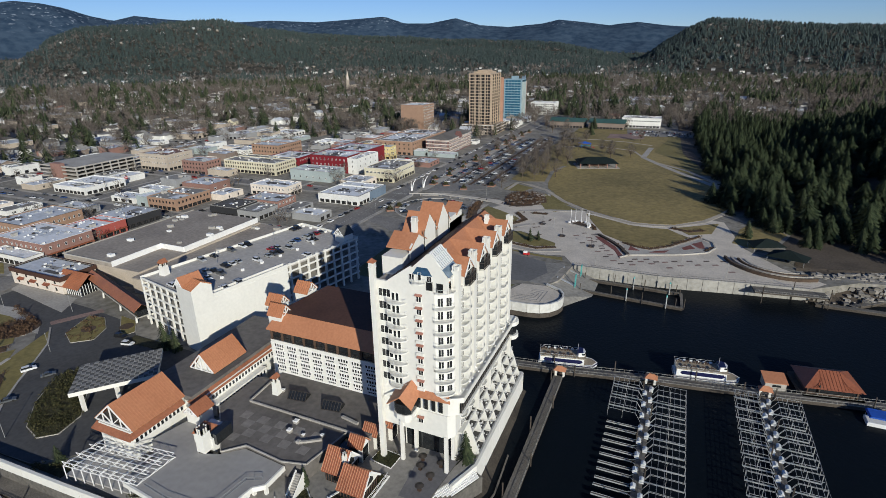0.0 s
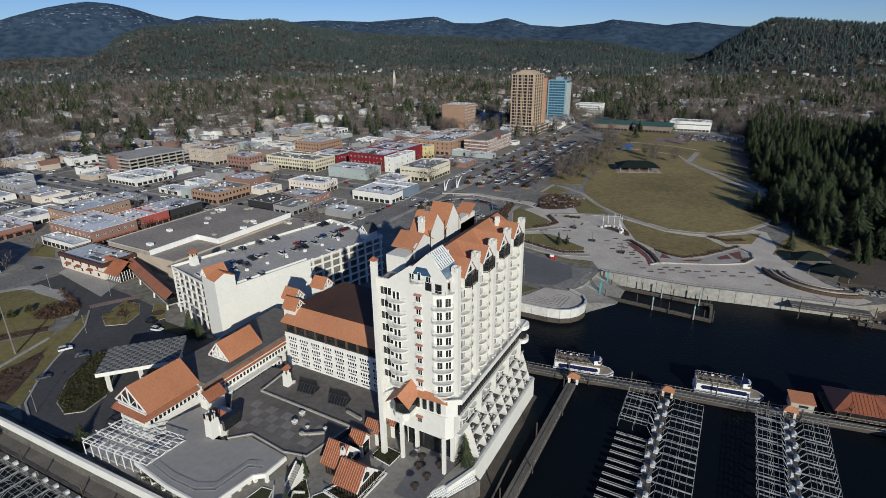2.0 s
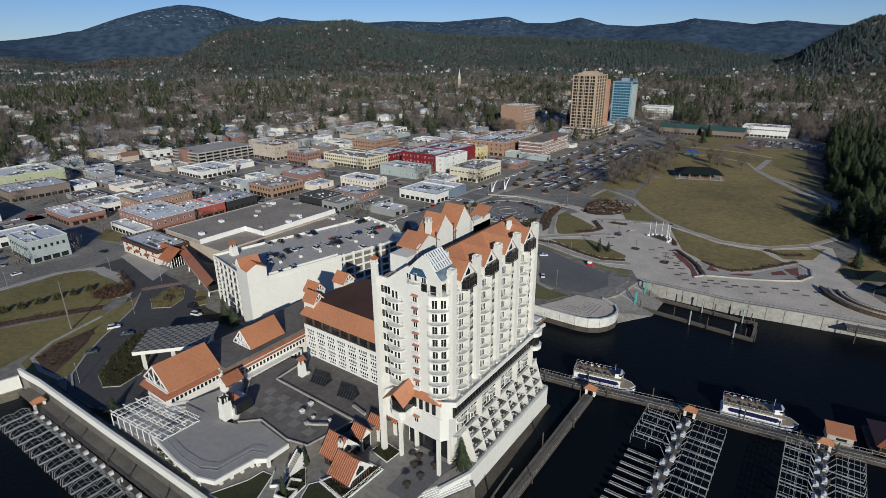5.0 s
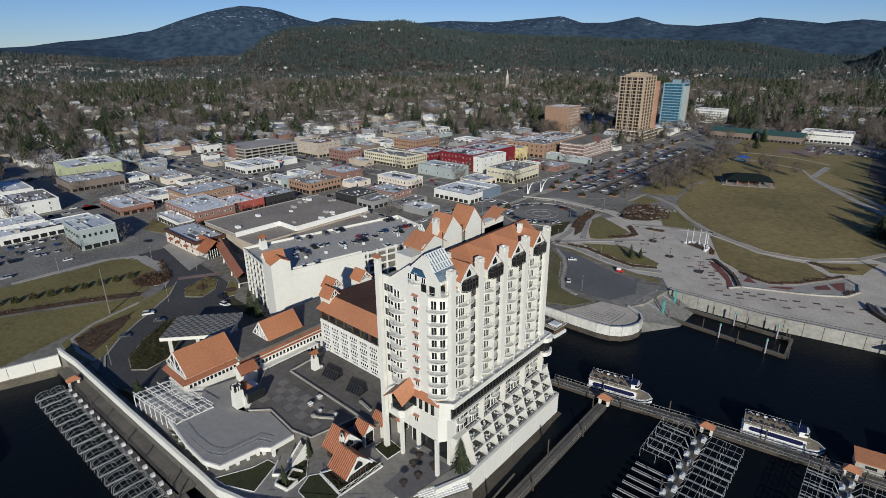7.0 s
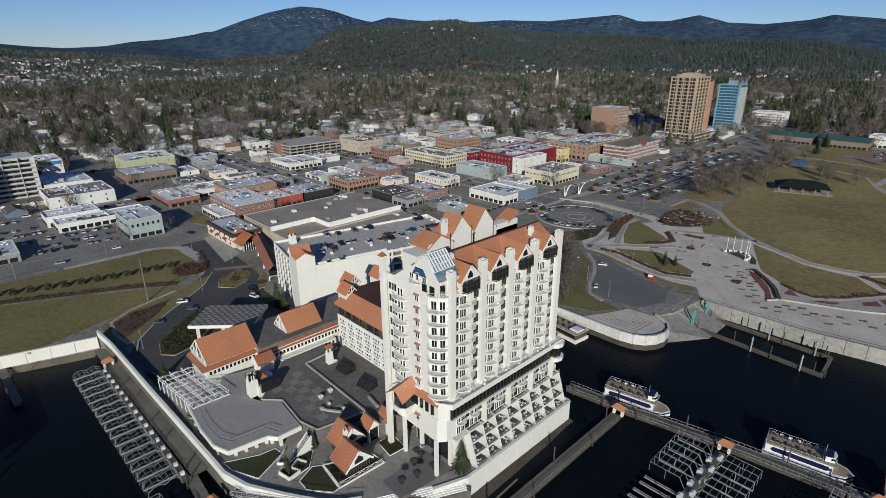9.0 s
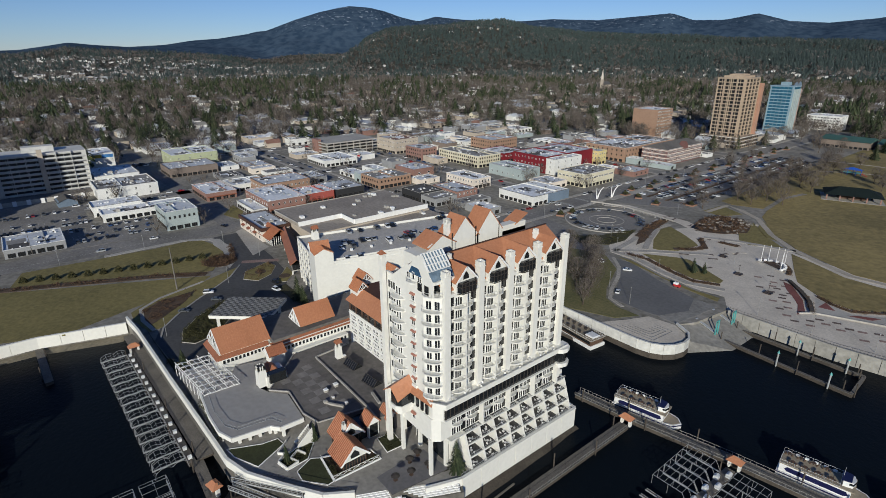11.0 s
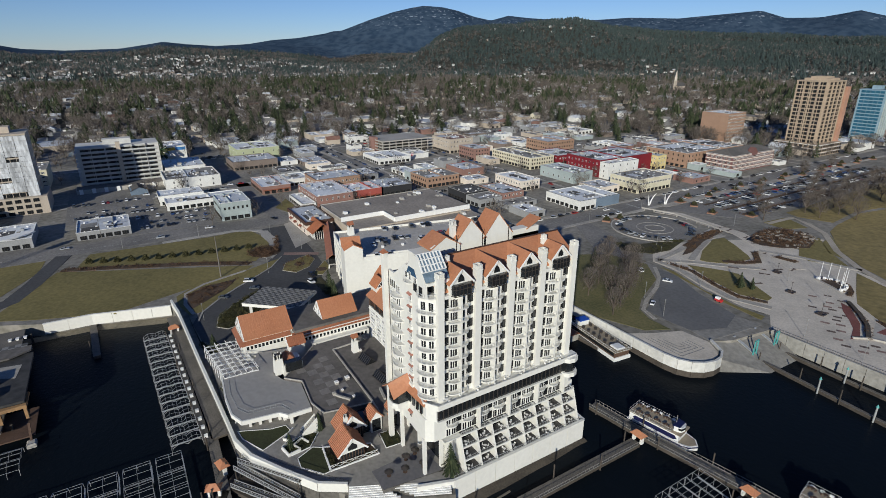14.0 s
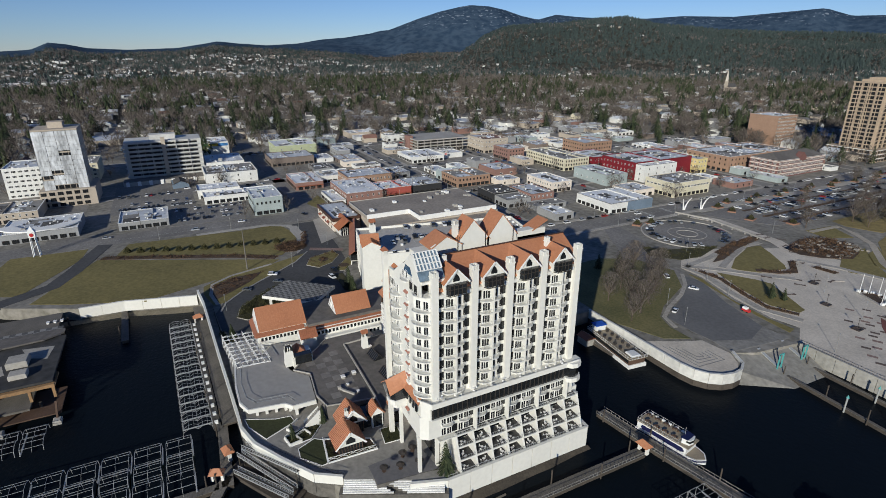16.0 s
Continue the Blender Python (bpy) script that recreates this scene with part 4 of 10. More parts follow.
part("run", Geo().beam((-80.0, 90.5, 8.0), (-76.6, 92.9, 8.0), 0.6).beam((-81.6, 89.9, 7.9), (-80.0, 90.5, 8.0), 0.55), CONCRETE, duct)
part("elbow", Geo().bbox(-82.4, 89.3, 7.6, -81.4, 90.3, 8.4, 0.08), CONCRETE, duct)
long_duct = solo("roof_duct", Geo().beam((-76.5, 102.6, 8.4), (-70.8, 101.6, 8.4), 0.7), CONCRETE, "long pale metal duct on the dark roof", "duct")
for x, y in ((-93.9, 105.9), (-81.7, 105.7)):
    s = thing("skylight", "dark glazed skylight with sloping sides", "skylight", (x, y, 8.1), "dark skylights on the hotel roof")
    s.rotation_euler = (0, 0, 0.12)
    part("glazing", Geo().xprism([(-1.8, 0), (1.8, 0), (0, 1.9)], -2.9, 2.9), GLASS, s)
    g = Geo()
    for i in range(7):
        q = -2.9 + i * 5.8 / 6
        g.beam((q, -1.85, 0.05), (q, 0, 1.95), 0.12).beam((q, 1.85, 0.05), (q, 0, 1.95), 0.12)
    g.beam((-2.9, -1.85, 0.05), (2.9, -1.85, 0.05), 0.18).beam((-2.9, 1.85, 0.05), (2.9, 1.85, 0.05), 0.18).beam((-2.9, 0, 1.95), (2.9, 0, 1.95), 0.15)
    part("glazing_bar", g, DARK, s)

# roof terrace over the arcade
DECK_P = [(-113.5, 62.6), (-99, 61.2), (-89.6, 61.2), (-84.6, 63.0), (-83.0, 73.2), (-80.6, 75.2), (-80.4, 82.0), (-94, 83.2), (-98.8, 79.0), (-104.5, 77.0), (-104.5, 88), (-117, 88), (-120, 76), (-113.5, 72)]
terr = thing("roof_terrace", "grey roof terrace with a white parapet over an arcade", "terrace")
part("deck", Geo().prism(DECK_P, 6.2, 7.0), DECK_GREY, terr, "smooth grey deck")
g = Geo()
for a, b in zip(DECK_P[:7], DECK_P[1:7]):
    g.beam((*a, 6.4), (*b, 6.4), 0.5, 1.36)
part("parapet", g, STUCCO, terr)
g = Geo()
rail_along(g, [(-112.5, 64.4), (-99, 62.8), (-91, 63.2), (-87, 65.4), (-85.8, 74.6), (-82.2, 76.2)], 7.0, 1.0, 1.5)
part("railing", g, STEEL, terr)
part("back_wall", Geo().prism([(-111, 66), (-92, 65.5), (-88, 68), (-86.5, 79), (-98, 80), (-111, 80)], 3, 6.2), GLASS, terr)
col = Geo().box(-0.4, -0.4, 3, 0.4, 0.4, 6.2).mesh("column", STUCCO)
for a, b, n in (((-112, 63.7), (-91, 62.4), 9), ((-86.6, 65.4), (-85.2, 73.6), 4), ((-84.2, 74.8), (-81.6, 76.2), 2)):
    for i in range(n):
        t = i / max(1, n - 1)
        put("column", col, terr, (a[0] + (b[0] - a[0]) * t, a[1] + (b[1] - a[1]) * t, 0))

# steel pergola at the end of the lobby
perg = thing("pergola", "white steel pergola frame without a cover", "pergola")
P0, PA, PB = Vector((-132.6, 60.4, 0)), Vector((23.5, 2.6, 0)), Vector((0.6, 10.6, 0))
for i in range(9):
    bars = Geo()
    p = P0 + PA * (i / 8)
    z = 7.2
    for q0, q1 in ((0, 0.33), (0.33, 0.66), (0.66, 1.0)):
        a, b = p + PB * q0, p + PB * q1
        m_ = (a + b) / 2
        bars.beam((a.x, a.y, z), (m_.x, m_.y, z + 0.45), 0.13).beam((m_.x, m_.y, z + 0.45), (b.x, b.y, z), 0.16)
        bars.beam((a.x, a.y, z), (b.x, b.y, z), 0.14)
    part("post", Geo().beam((p.x, p.y, 3), (p.x, p.y, z), 0.18), TRIM, perg)
    part("rafter", bars, TRIM, perg)
for q in (0, 0.165, 0.33, 0.5, 0.66, 0.83, 1.0):
    a, b = P0 + PB * q, P0 + PA + PB * q
    z = 7.2 if round(q * 6) % 2 == 0 else 7.65
    part("purlin", Geo().beam((a.x, a.y, z), (b.x, b.y, z), 0.16), TRIM, perg)
for q in (0.0, 0.33, 0.66, 1.0):
    g = Geo()
    a, b = P0 + PB * q, P0 + PA + PB * q
    g.beam((a.x, a.y, 8.5), (b.x, b.y, 8.5), 0.14)
    for i in range(16):
        p, r = a.lerp(b, i / 16), a.lerp(b, (i + 1) / 16)
        g.beam((p.x, p.y, 7.2 if i % 2 else 8.5), (r.x, r.y, 8.5 if i % 2 else 7.2), 0.09)
    part("truss", g, TRIM, perg, "white lattice truss")
for i in range(5):
    p = P0 + PA * (i / 4) + PB
    part("post", Geo().beam((p.x, p.y, 3), (p.x, p.y, 7.2), 0.18), TRIM, perg)
solo("pergola_floor", Geo().prism([(-134, 61), (-112, 63), (-111, 72), (-134, 72)], 2.99, 3.4), DECK_GREY, "grey terrace floor under the steel pergola", "terrace")

# porte-cochere with a chequered roof
porte = thing("porte_cochere", "entrance canopy with a chequered grey roof on white posts", "canopy")
A, B, D = Vector((-158.4, 79.0, 0)), Vector((-142.2, 97.0, 0)), Vector((-170.4, 91.2, 0))
u, v = (B - A), (D - A)
quad = [A, B, B + v, D]
part("fascia", Geo().prism([(p.x, p.y) for p in quad], 8.0, 9.3), STUCCO, porte)
td, tl = Geo(), Geo()
nu, nv = 18, 12
for i in range(nu):
    for j in range(nv):
        c = [A + u * ((i + a) / nu) + v * ((j + b) / nv) for a, b in ((0.03, 0.03), (0.97, 0.03), (0.97, 0.97), (0.03, 0.97))]
        (td if (i + j) % 2 else tl).prism([(p.x, p.y) for p in c], 9.29, 9.36 if (i + j) % 2 else 9.40)
part("dark_tiling", td, TILE_D, porte)
part("pale_tiling", tl, TILE_L, porte)
for a, b in ((0.1, 0.12), (0.1, 0.85), (0.9, 0.12), (0.9, 0.85), (0.5, 0.12)):
    p = A + u * a + v * b
    part("post", Geo().box(p.x - 0.5, p.y - 0.5, LAND, p.x + 0.5, p.y + 0.5, 8.0), STUCCO, porte)

# waterside pavilions with red seamed roofs
for x0, x1, yc, hw, ze, zr in ((-64.6, -57.2, 85.6, 3.8, 6.2, 10.4), (-71.0, -64.4, 88.6, 3.6, 7.0, 11.6)):
    h = thing("pavilion", "glazed pavilion with a red seamed roof and white gable", "pavilion", (0, 0, 0), "red roofed pavilions by the water")
    part("glass_wall", Geo().box(x0 + 0.5, yc - hw + 0.6, PLAZA, x1 - 0.7, yc + hw - 0.6, ze), GLASS, h)
    g = Geo()
    for k in range(9):
        q = yc - hw + 0.5 + k * (2 * hw - 1.0) / 8
        g.box(x1 - 0.75, q - 0.08, PLAZA, x1 - 0.6, q + 0.08, ze)
    for k in range(8):
        q = x0 + 0.5 + k * (x1 - x0 - 1.2) / 7
        g.box(q - 0.08, yc - hw + 0.5, PLAZA, q + 0.08, yc - hw + 0.62, ze)
    part("glazing_bar", g, TIMBER, h)
    part("gable", Geo().xprism([(yc - hw, ze), (yc + hw, ze), (yc, zr - 0.2)], x1 - 0.6, x1 - 0.3), STUCCO, h)
    part("gable_pane", Geo().xprism([(yc - 1.3, ze + 0.6), (yc + 1.3, ze + 0.6), (yc + 1.3, ze + 1.6), (yc, ze + 2.8), (yc - 1.3, ze + 1.6)], x1 - 0.3, x1 - 0.25), GLASS, h)
    gable_roof_x(h, x0, x1, yc - hw, yc + hw, ze - 0.2, zr, SEAM, 0.5, "red standing seam roof", 0.62)
    part("bargeboard", Geo().beam((x1, yc - hw - 0.5, ze - 0.35), (x1, yc, zr - 0.1), 0.2, 0.5).beam((x1, yc + hw + 0.5, ze - 0.35), (x1, yc, zr - 0.1), 0.2, 0.5), TRIM, h)
slot_chimney(-65.4, 87.0, 9.6, 12.2, 0.9)
for x, y in ((-66.8, 96.0), (-65.8, 101.6), (-63.6, 106.4)):
    d = thing("small_gable", "small red seamed gable roof over a glazed bay", "gable", (0, 0, 0), "small red gables beside the tower")
    part("wall", Geo().box(x - 2.4, y - 1.7, PLAZA, x + 1.6, y + 1.7, 7.6), STUCCO, d)
    part("pane", Geo().box(x + 1.6, y - 1.3, 3.2, x + 1.66, y + 1.3, 7.2), GLASS, d)
    gable_roof_x(d, x - 2.6, x + 2.0, y - 1.9, y + 1.9, 7.5, 10.0, SEAM, 0.2, "", 0.6)
    part("gable_end", Geo().xprism([(y - 1.9, 7.4), (y + 1.9, 7.4), (y, 9.8)], x + 1.5, x + 1.7), TRIM, d)
part("glass_side", Geo().box(-72, 91.8, PLAZA, -66.2, 97.5, 6.8), GLASS, conf)

# parking garage
garage = thing("parking_garage", "white concrete parking garage with cars on the roof", "parking garage", (-150.5, 121.5, 0))
garage.rotation_euler = (0, 0, radians(-12))
GARAGE = pose(-150.5, 121.5, 0, 0, 0, -12)
GX0, GX1, GY0, GY1 = -39.0, 0.0, 1.2, 84.0
for z in (4.6, 8.1, 11.6, 15.1, 18.6):
    part("floor", Geo().box(GX0, GY0 + 0.2, z - 0.45, GX1, GY1, z), CONCRETE, garage)
part("roof_deck", Geo().box(GX0, GY0 + 0.2, 20.6, GX1, GY1, 21.2), DECK, garage, "grey parking deck")
for z in (4.6, 8.1, 11.6, 15.1, 18.6, 21.6):
    part("spandrel", Geo().box(GX0 + 0.1, GY0, z - 0.35, -9.6, GY0 + 0.3, z + 0.45), STUCCO, garage)
    part("spandrel", Geo().box(GX1 - 0.1, 42, z - 0.35, GX1 + 0.2, GY1 - 0.3, z + 0.45), STUCCO, garage)
    part("spandrel", Geo().box(GX0 - 0.2, GY0, z - 0.5, GX0 + 0.1, GY1, z + 0.7), STUCCO, garage)
part("parapet", Geo().box(GX0 + 0.1, GY1 - 0.3, 20.2, GX1 + 0.2, GY1, 22.3), STUCCO, garage)
part("parapet", Geo().box(GX1 - 0.1, 8.0, 20.5, GX1 + 0.2, 42, 22.3), STUCCO, garage)
for i in range(9):
    part("column", Geo().box(GX1 - 0.5, 43.0 + i * 4.9, LAND, GX1 + 0.35, 43.8 + i * 4.9, 22.4), STUCCO, garage)
for i in range(7):
    part("column", Geo().box(GX0 + 0.1 + i * 4.7, GY0 - 0.1, LAND, GX0 + 0.7 + i * 4.7, GY0 + 0.6, 21.6), STUCCO, garage)
part("solid_wall", Geo().box(-2.6, 8.0, LAND, 0.3, 41.9, 20.5).box(-2.6, 8.0, 20.5, -2.2, 41.9, 22.3), STUCCO, garage, "plain white wall")
part("inner_wall", Geo().box(GX0 + 9, GY0 + 12, LAND, GX1 - 9, GY1 - 8, 20.5), DARK, garage)
part("stair_tower", Geo().box(-9.5, 0, LAND, 0.3, 7.99, 26.4), STUCCO, garage, "plain white stair tower")
gable_roof_x(garage, -4.9, 0.4, 0.1, 7.9, 26.4, 28.6, ORANGE, 0.2)
gable_roof_y(garage, -9.6, -5.0, -0.3, 8.2, 26.6, 29.8, ORANGE, 0.2)
truss_y(garage, -7.3, -0.35, 2.2, 26.7, 29.4)
part("gable_wall", Geo().yprism([(-9.4, 26.4), (-5.2, 26.4), (-7.3, 29.3)], 0.1, 0.4).xprism([(0.4, 26.4), (7.6, 26.4), (4.0, 28.4)], 0.0, 0.28), STUCCO, garage)
p = GARAGE @ Vector((-35.0, 9.0, 0))
slot_chimney(p.x, p.y, 21.2, 26.4, 2.4, 1.6)
STALL = mat("stall_line", (0.62, 0.62, 0.60), 0.8, 0.2, 0.6, 5.0)
lines = Geo()
for x0 in (-38.5, -24.0, -18.5, -5.2):
    for i in range(27):
        if not (x0 > -6 and i < 3):
            lines.box(x0, 3.0 + i * 2.9, 21.2, x0 + 5.0, 3.12 + i * 2.9, 21.212)
part("stall_line", lines, STALL, garage)["kind"] = "stuff"
p = GARAGE @ Vector((-3.5, 78.5, 0))
shed = thing("stair_house", "small orange roofed stair house on the garage deck", "stair house", (p.x, p.y, 0))
shed.rotation_euler = (0, 0, radians(-12))
part("wall", Geo().box(-2.8, -3, 21.2, 2.8, 3, 25.0), STUCCO, shed)
gable_roof_y(shed, -3.0, 3.0, -3.4, 3.4, 25.0, 28.2, TILE_D, 0.2)
truss_y(shed, 0, -3.5, 2.9, 25.0, 28.0)


# ---- streets, lawns, walls and park ----
MARK = mat("road_marking", (0.45, 0.45, 0.42), 0.8, 0.2, 0.6, 5.0)
RAMP = mat("ramp_concrete", (0.25, 0.238, 0.215), 0.9, 0.35, 0.15, 2.0, bump=0.2)
BRICKPALE = mat("faded_brick_paving", (0.27, 0.185, 0.155), 0.9, 0.35, 0.4, 3.0)
BRICKPAVE = mat("red_brick_paving", (0.20, 0.075, 0.062), 0.85, 0.3, 0.5, 5.0)
DARKPANEL = mat("dark_brown_paving", (0.13, 0.095, 0.08), 0.9, 0.3, 0.4, 3.0)
ASPHALT_DK = mat("smooth_asphalt", (0.145, 0.143, 0.141), 0.9, 0.2, 0.12, 2.5, bump=0.15)
BANK = mat("worn_bank_grass", (0.155, 0.135, 0.058), 0.95, 0.4, 0.2, 3.0, col2=(0.085, 0.088, 0.034), bump=0.4)
WETSOIL = mat("wet_gravel", (0.060, 0.050, 0.038), 0.8, 0.45, 0.5, 6.0, bump=0.3)
SAND = mat("pale_lake_sand", (0.20, 0.175, 0.125), 0.9, 0.35, 0.3, 3.0)
SOIL = mat("brown_shore", (0.095, 0.075, 0.055), 0.95, 0.4, 0.3, 3.0, bump=0.3)
GROUNDCOVER = mat("ground_cover", (0.060, 0.055, 0.026), 0.95, 0.5, 1.5, 9.0, bump=0.6)
PARKWALL = mat("stained_promenade_wall", (0.36, 0.345, 0.31), 0.85, 0.3, 0.2, 2.0)
PALEWALL = mat("pale_seawall", (0.62, 0.61, 0.57), 0.85, 0.2, 0.15, 2.0)


def sheet(name, poly, z, m, label, category, kind="structure", base=-0.5):
    return solo(name, Geo().prism(poly, LAND + base, LAND + z), m, label, category, kind)


def strip(pts, w):
    """Outline of a band of width w along a bent line."""
    left, right = [], []
    for i, p in enumerate(pts):
        a, b = Vector(pts[max(0, i - 1)]), Vector(pts[min(len(pts) - 1, i + 1)])
        d = (b - a).normalized()
        n = Vector((-d.y, d.x))
        left.append((p[0] + n.x * w / 2, p[1] + n.y * w / 2))
        right.append((p[0] - n.x * w / 2, p[1] - n.y * w / 2))
    return left + right[::-1]


def ribbon(name, pts, w, z, m, label, category):
    g = Geo()
    o = strip(pts, w)
    n = len(pts)
    for i in range(n - 1):
        g.prism([o[2 * n - 1 - i], o[2 * n - 2 - i], o[i + 1], o[i]], LAND - 0.4, LAND + z)
    return solo(name, g, m, label, category, "structure")


def arc(cx, cy, r, a0, a1, n=14):
    return [(cx + r * math.cos(radians(a0 + (a1 - a0) * i / n)), cy + r * math.sin(radians(a0 + (a1 - a0) * i / n))) for i in range(n + 1)]


MAIN = [(-250, -160), (-283, -80), (-294, -30), (-297, 40), (-294, 100), (-290, 150), (-289.5, 400), (-289.5, 880)]
ribbon("road_main", MAIN, 19, 0.04, ASPHALT, "grey asphalt main street with faint markings", "road")
ribbon("road_front", [(-190, 225), (-191, 400), (-192, 700), (-193, 890)], 17, 0.05, ASPHALT, "grey asphalt street beside parked cars", "road")
for i, y in enumerate((247, 345, 486, 620, 760)):
    ribbon("pavement_cross", [(-860, y), (-204, y)], 19, 0.035, SIDEWALK, "pale concrete pavements of a cross street", "pavement")
    ribbon("road_cross", [(-860, y), (-191, y)], 12, 0.06, ASPHALT, "grey asphalt cross street", "road")
for x in (-405, -545, -680):
    ribbon("pavement_back", [(x, -60), (x, 880)], 17, 0.025, SIDEWALK, "pale concrete pavements of a back street", "pavement")
    ribbon("road_back", [(x, -60), (x, 880)], 11, 0.05, ASPHALT, "grey asphalt back street", "road")
ribbon("road_west", [(-296, -12), (-450, -12), (-860, -20)], 14, 0.05, ASPHALT, "grey asphalt street between tall buildings", "road")
ribbon("road_west", [(-296, 132), (-500, 132), (-860, 128)], 10, 0.05, ASPHALT, "narrow grey asphalt street", "road")
g = Geo()
for i in range(160):
    y = 150 + i * 4.5
    g.box(-289.6, y, LAND + 0.03, -289.4, y + 2.4, LAND + 0.052)
    if y > 235:
        g.box(-191.1, y, LAND + 0.03, -190.9, y + 2.4, LAND + 0.062)
for i in range(60):
    a, b = Vector(MAIN[2]), Vector(MAIN[4])
    t = i / 60
    p = a.lerp(b, t)
    g.box(p.x - 0.1, p.y, LAND + 0.02, p.x + 0.1, p.y + 1.4, LAND + 0.052)
for x0, y0, y1 in ((-320.6, 52, 94), (-332.6, 52, 94), (-346.5, 24, 94), (-364.6, 16, 62), (-378.6, 14, 62), (-402.6, 14, 62), (-174, 402, 640), (-164, 402, 640), (-159.5, 402, 640), (-146.5, 402, 640), (-135, 402, 640)):
    for i in range(int((y1 - y0) / 3.0)):
        g.box(x0, y0 + i * 3.0 - 1.5, LAND + 0.03, x0 + 5.2, y0 + i * 3.0 - 1.36, LAND + 0.095)
for y in (247, 345, 486, 620):
    for x in (-289.5, -191, -405):
        for k in range(8):
            for s_ in (-1, 1):
                g.box(x + s_ * 11 - 0.3, y - 5.6 + k * 1.5, LAND + 0.03, x + s_ * 11 + 2.2, y - 4.9 + k * 1.5, LAND + 0.075)
                g.box(x - 5.6 + k * 1.5, y + s_ * 9 - 0.3, LAND + 0.03, x - 4.9 + k * 1.5, y + s_ * 9 + 2.0, LAND + 0.068)
solo("road_marking", g, MARK, "faded broken centre lines painted on the streets", "road marking", "stuff")

for x in (-300.8, -278.0):
    sheet("pavement", [(x - 1.7, 140), (x + 1.7, 140), (x + 1.7, 880), (x - 1.7, 880)], 0.16, SIDEWALK, "pale concrete pavement along shop fronts", "pavement")
for x in (-201.6, -180.4):
    sheet("pavement", [(x - 1.6, 255), (x + 1.6, 255), (x + 1.6, 880), (x - 1.6, 880)], 0.16, SIDEWALK, "pale concrete pavement along the street", "pavement")
sheet("pavement", [(-283.4, 135.6), (-281, 130.4), (-233.6, 123.6), (-236.7, 128.9), (-241.2, 135.6)], 0.15, CONCRETE, "pale concrete pavement round the corner shop", "pavement")

# hotel forecourt
sheet("road_forecourt", [(-278, 116), (-278, 133), (-226, 131), (-196, 128), (-186, 122), (-150, 121), (-137, 102), (-137, 72), (-150, 61.5), (-167, 60.5), (-180, 66), (-201, 86), (-214, 100), (-232, 113)], 0.05, DRIVE, "smooth dark asphalt hotel drive", "drive")
sheet("lawn", [(-279, 84), (-281, 108), (-258, 114.5), (-242, 111), (-225, 99.5), (-262, 18), (-283, 24)], 0.12, GRASS, "winter lawn inside the street bend", "lawn")
sheet("lawn", [(-219, 97), (-213.5, 91), (-206, 66), (-195, 34), (-206, 4), (-214, -12), (-262, 10)], 0.10, GRASS, "broad winter lawn above the bay wall", "lawn")
sheet("lawn", [(-266, 2), (-226, -18), (-236, -40), (-285, -32), (-284, 4)], 0.08, GRASS, "worn winter lawn beside the clock tower", "lawn")
ribbon("road_drive", [(-218, -26), (-232, -6), (-250, 1), (-268, 6), (-288, 12)], 8.0, 0.12, DRIVE, "dark asphalt lane between the lawns", "drive")
ribbon("hedge_bed", [(-264, 12), (-250, 44), (-236, 74), (-223, 96)], 5.0, 0.2, BARK, "dark bark bed with a row of clipped bushes", "planting bed")
sheet("pavement", [(-274.5, 115.4), (-273.2, 118.2), (-252, 118), (-233, 114.8), (-223.3, 107.6), (-232.2, 108.5), (-249, 113), (-265, 112)], 0.15, CONCRETE, "pale concrete pavement sweeping round the lawn", "pavement")
sheet("lawn", [(-322, 136), (-343, 149.5), (-321.3, 149.5), (-305.5, 141)], 0.12, GRASS, "small green corner lawn beside the shops", "lawn")
ribbon("pavement_curve", [(-283, 60), (-283.5, 100), (-276, 113.5), (-258, 117.5), (-240, 114), (-228, 104)], 3.4, 0.14, CONCRETE, "pale curving concrete footpath", "footpath")
sheet("lawn", [(-222, 111), (-211, 103.5), (-203, 93.5), (-195, 83.5), (-186, 73.5), (-177, 65.5), (-176, 60.5), (-190, 57.5), (-199, 58), (-206, 66), (-213.5, 91)], 0.14, GRASS, "winter lawn between the drive and the bay", "lawn")
ribbon("kerb", [(-224, 113), (-211.6, 104.2), (-203, 94.2), (-195, 84.2), (-186, 74.2), (-176, 65.6), (-168, 62.8)], 0.7, 0.3, CONCRETE, "pale kerb along the hotel drive", "kerb")
sheet("bed", [(-205.5, 86), (-196, 79), (-187, 69), (-181, 61.5), (-196, 60), (-203.5, 70)], 0.22, BARK, "brown bark planting bed beside the drive", "planting bed")
ribbon("footpath", [(-176, 62.2), (-188, 60.4), (-200, 62), (-207, 71), (-214, 92)], 1.6, 0.24, SIDEWALK, "narrow pale footpath above the bay", "footpath")
sheet("bed", arc(-236, 107, 8.5, 0, 345), 0.22, BARK, "round brown planting bed with dark shrubs", "planting bed")
for poly in ([(-186, 92), (-177, 79), (-167, 70.5), (-159, 68.5), (-155, 72), (-157, 80), (-166, 88), (-173, 97), (-181, 99)],):
    sheet("island", poly, 0.34, GROUNDCOVER, "kerbed island densely planted with low shrubs", "planting bed")
    ribbon("kerb", poly + poly[:1], 0.5, 0.3, CONCRETE, "pale concrete kerb", "kerb")
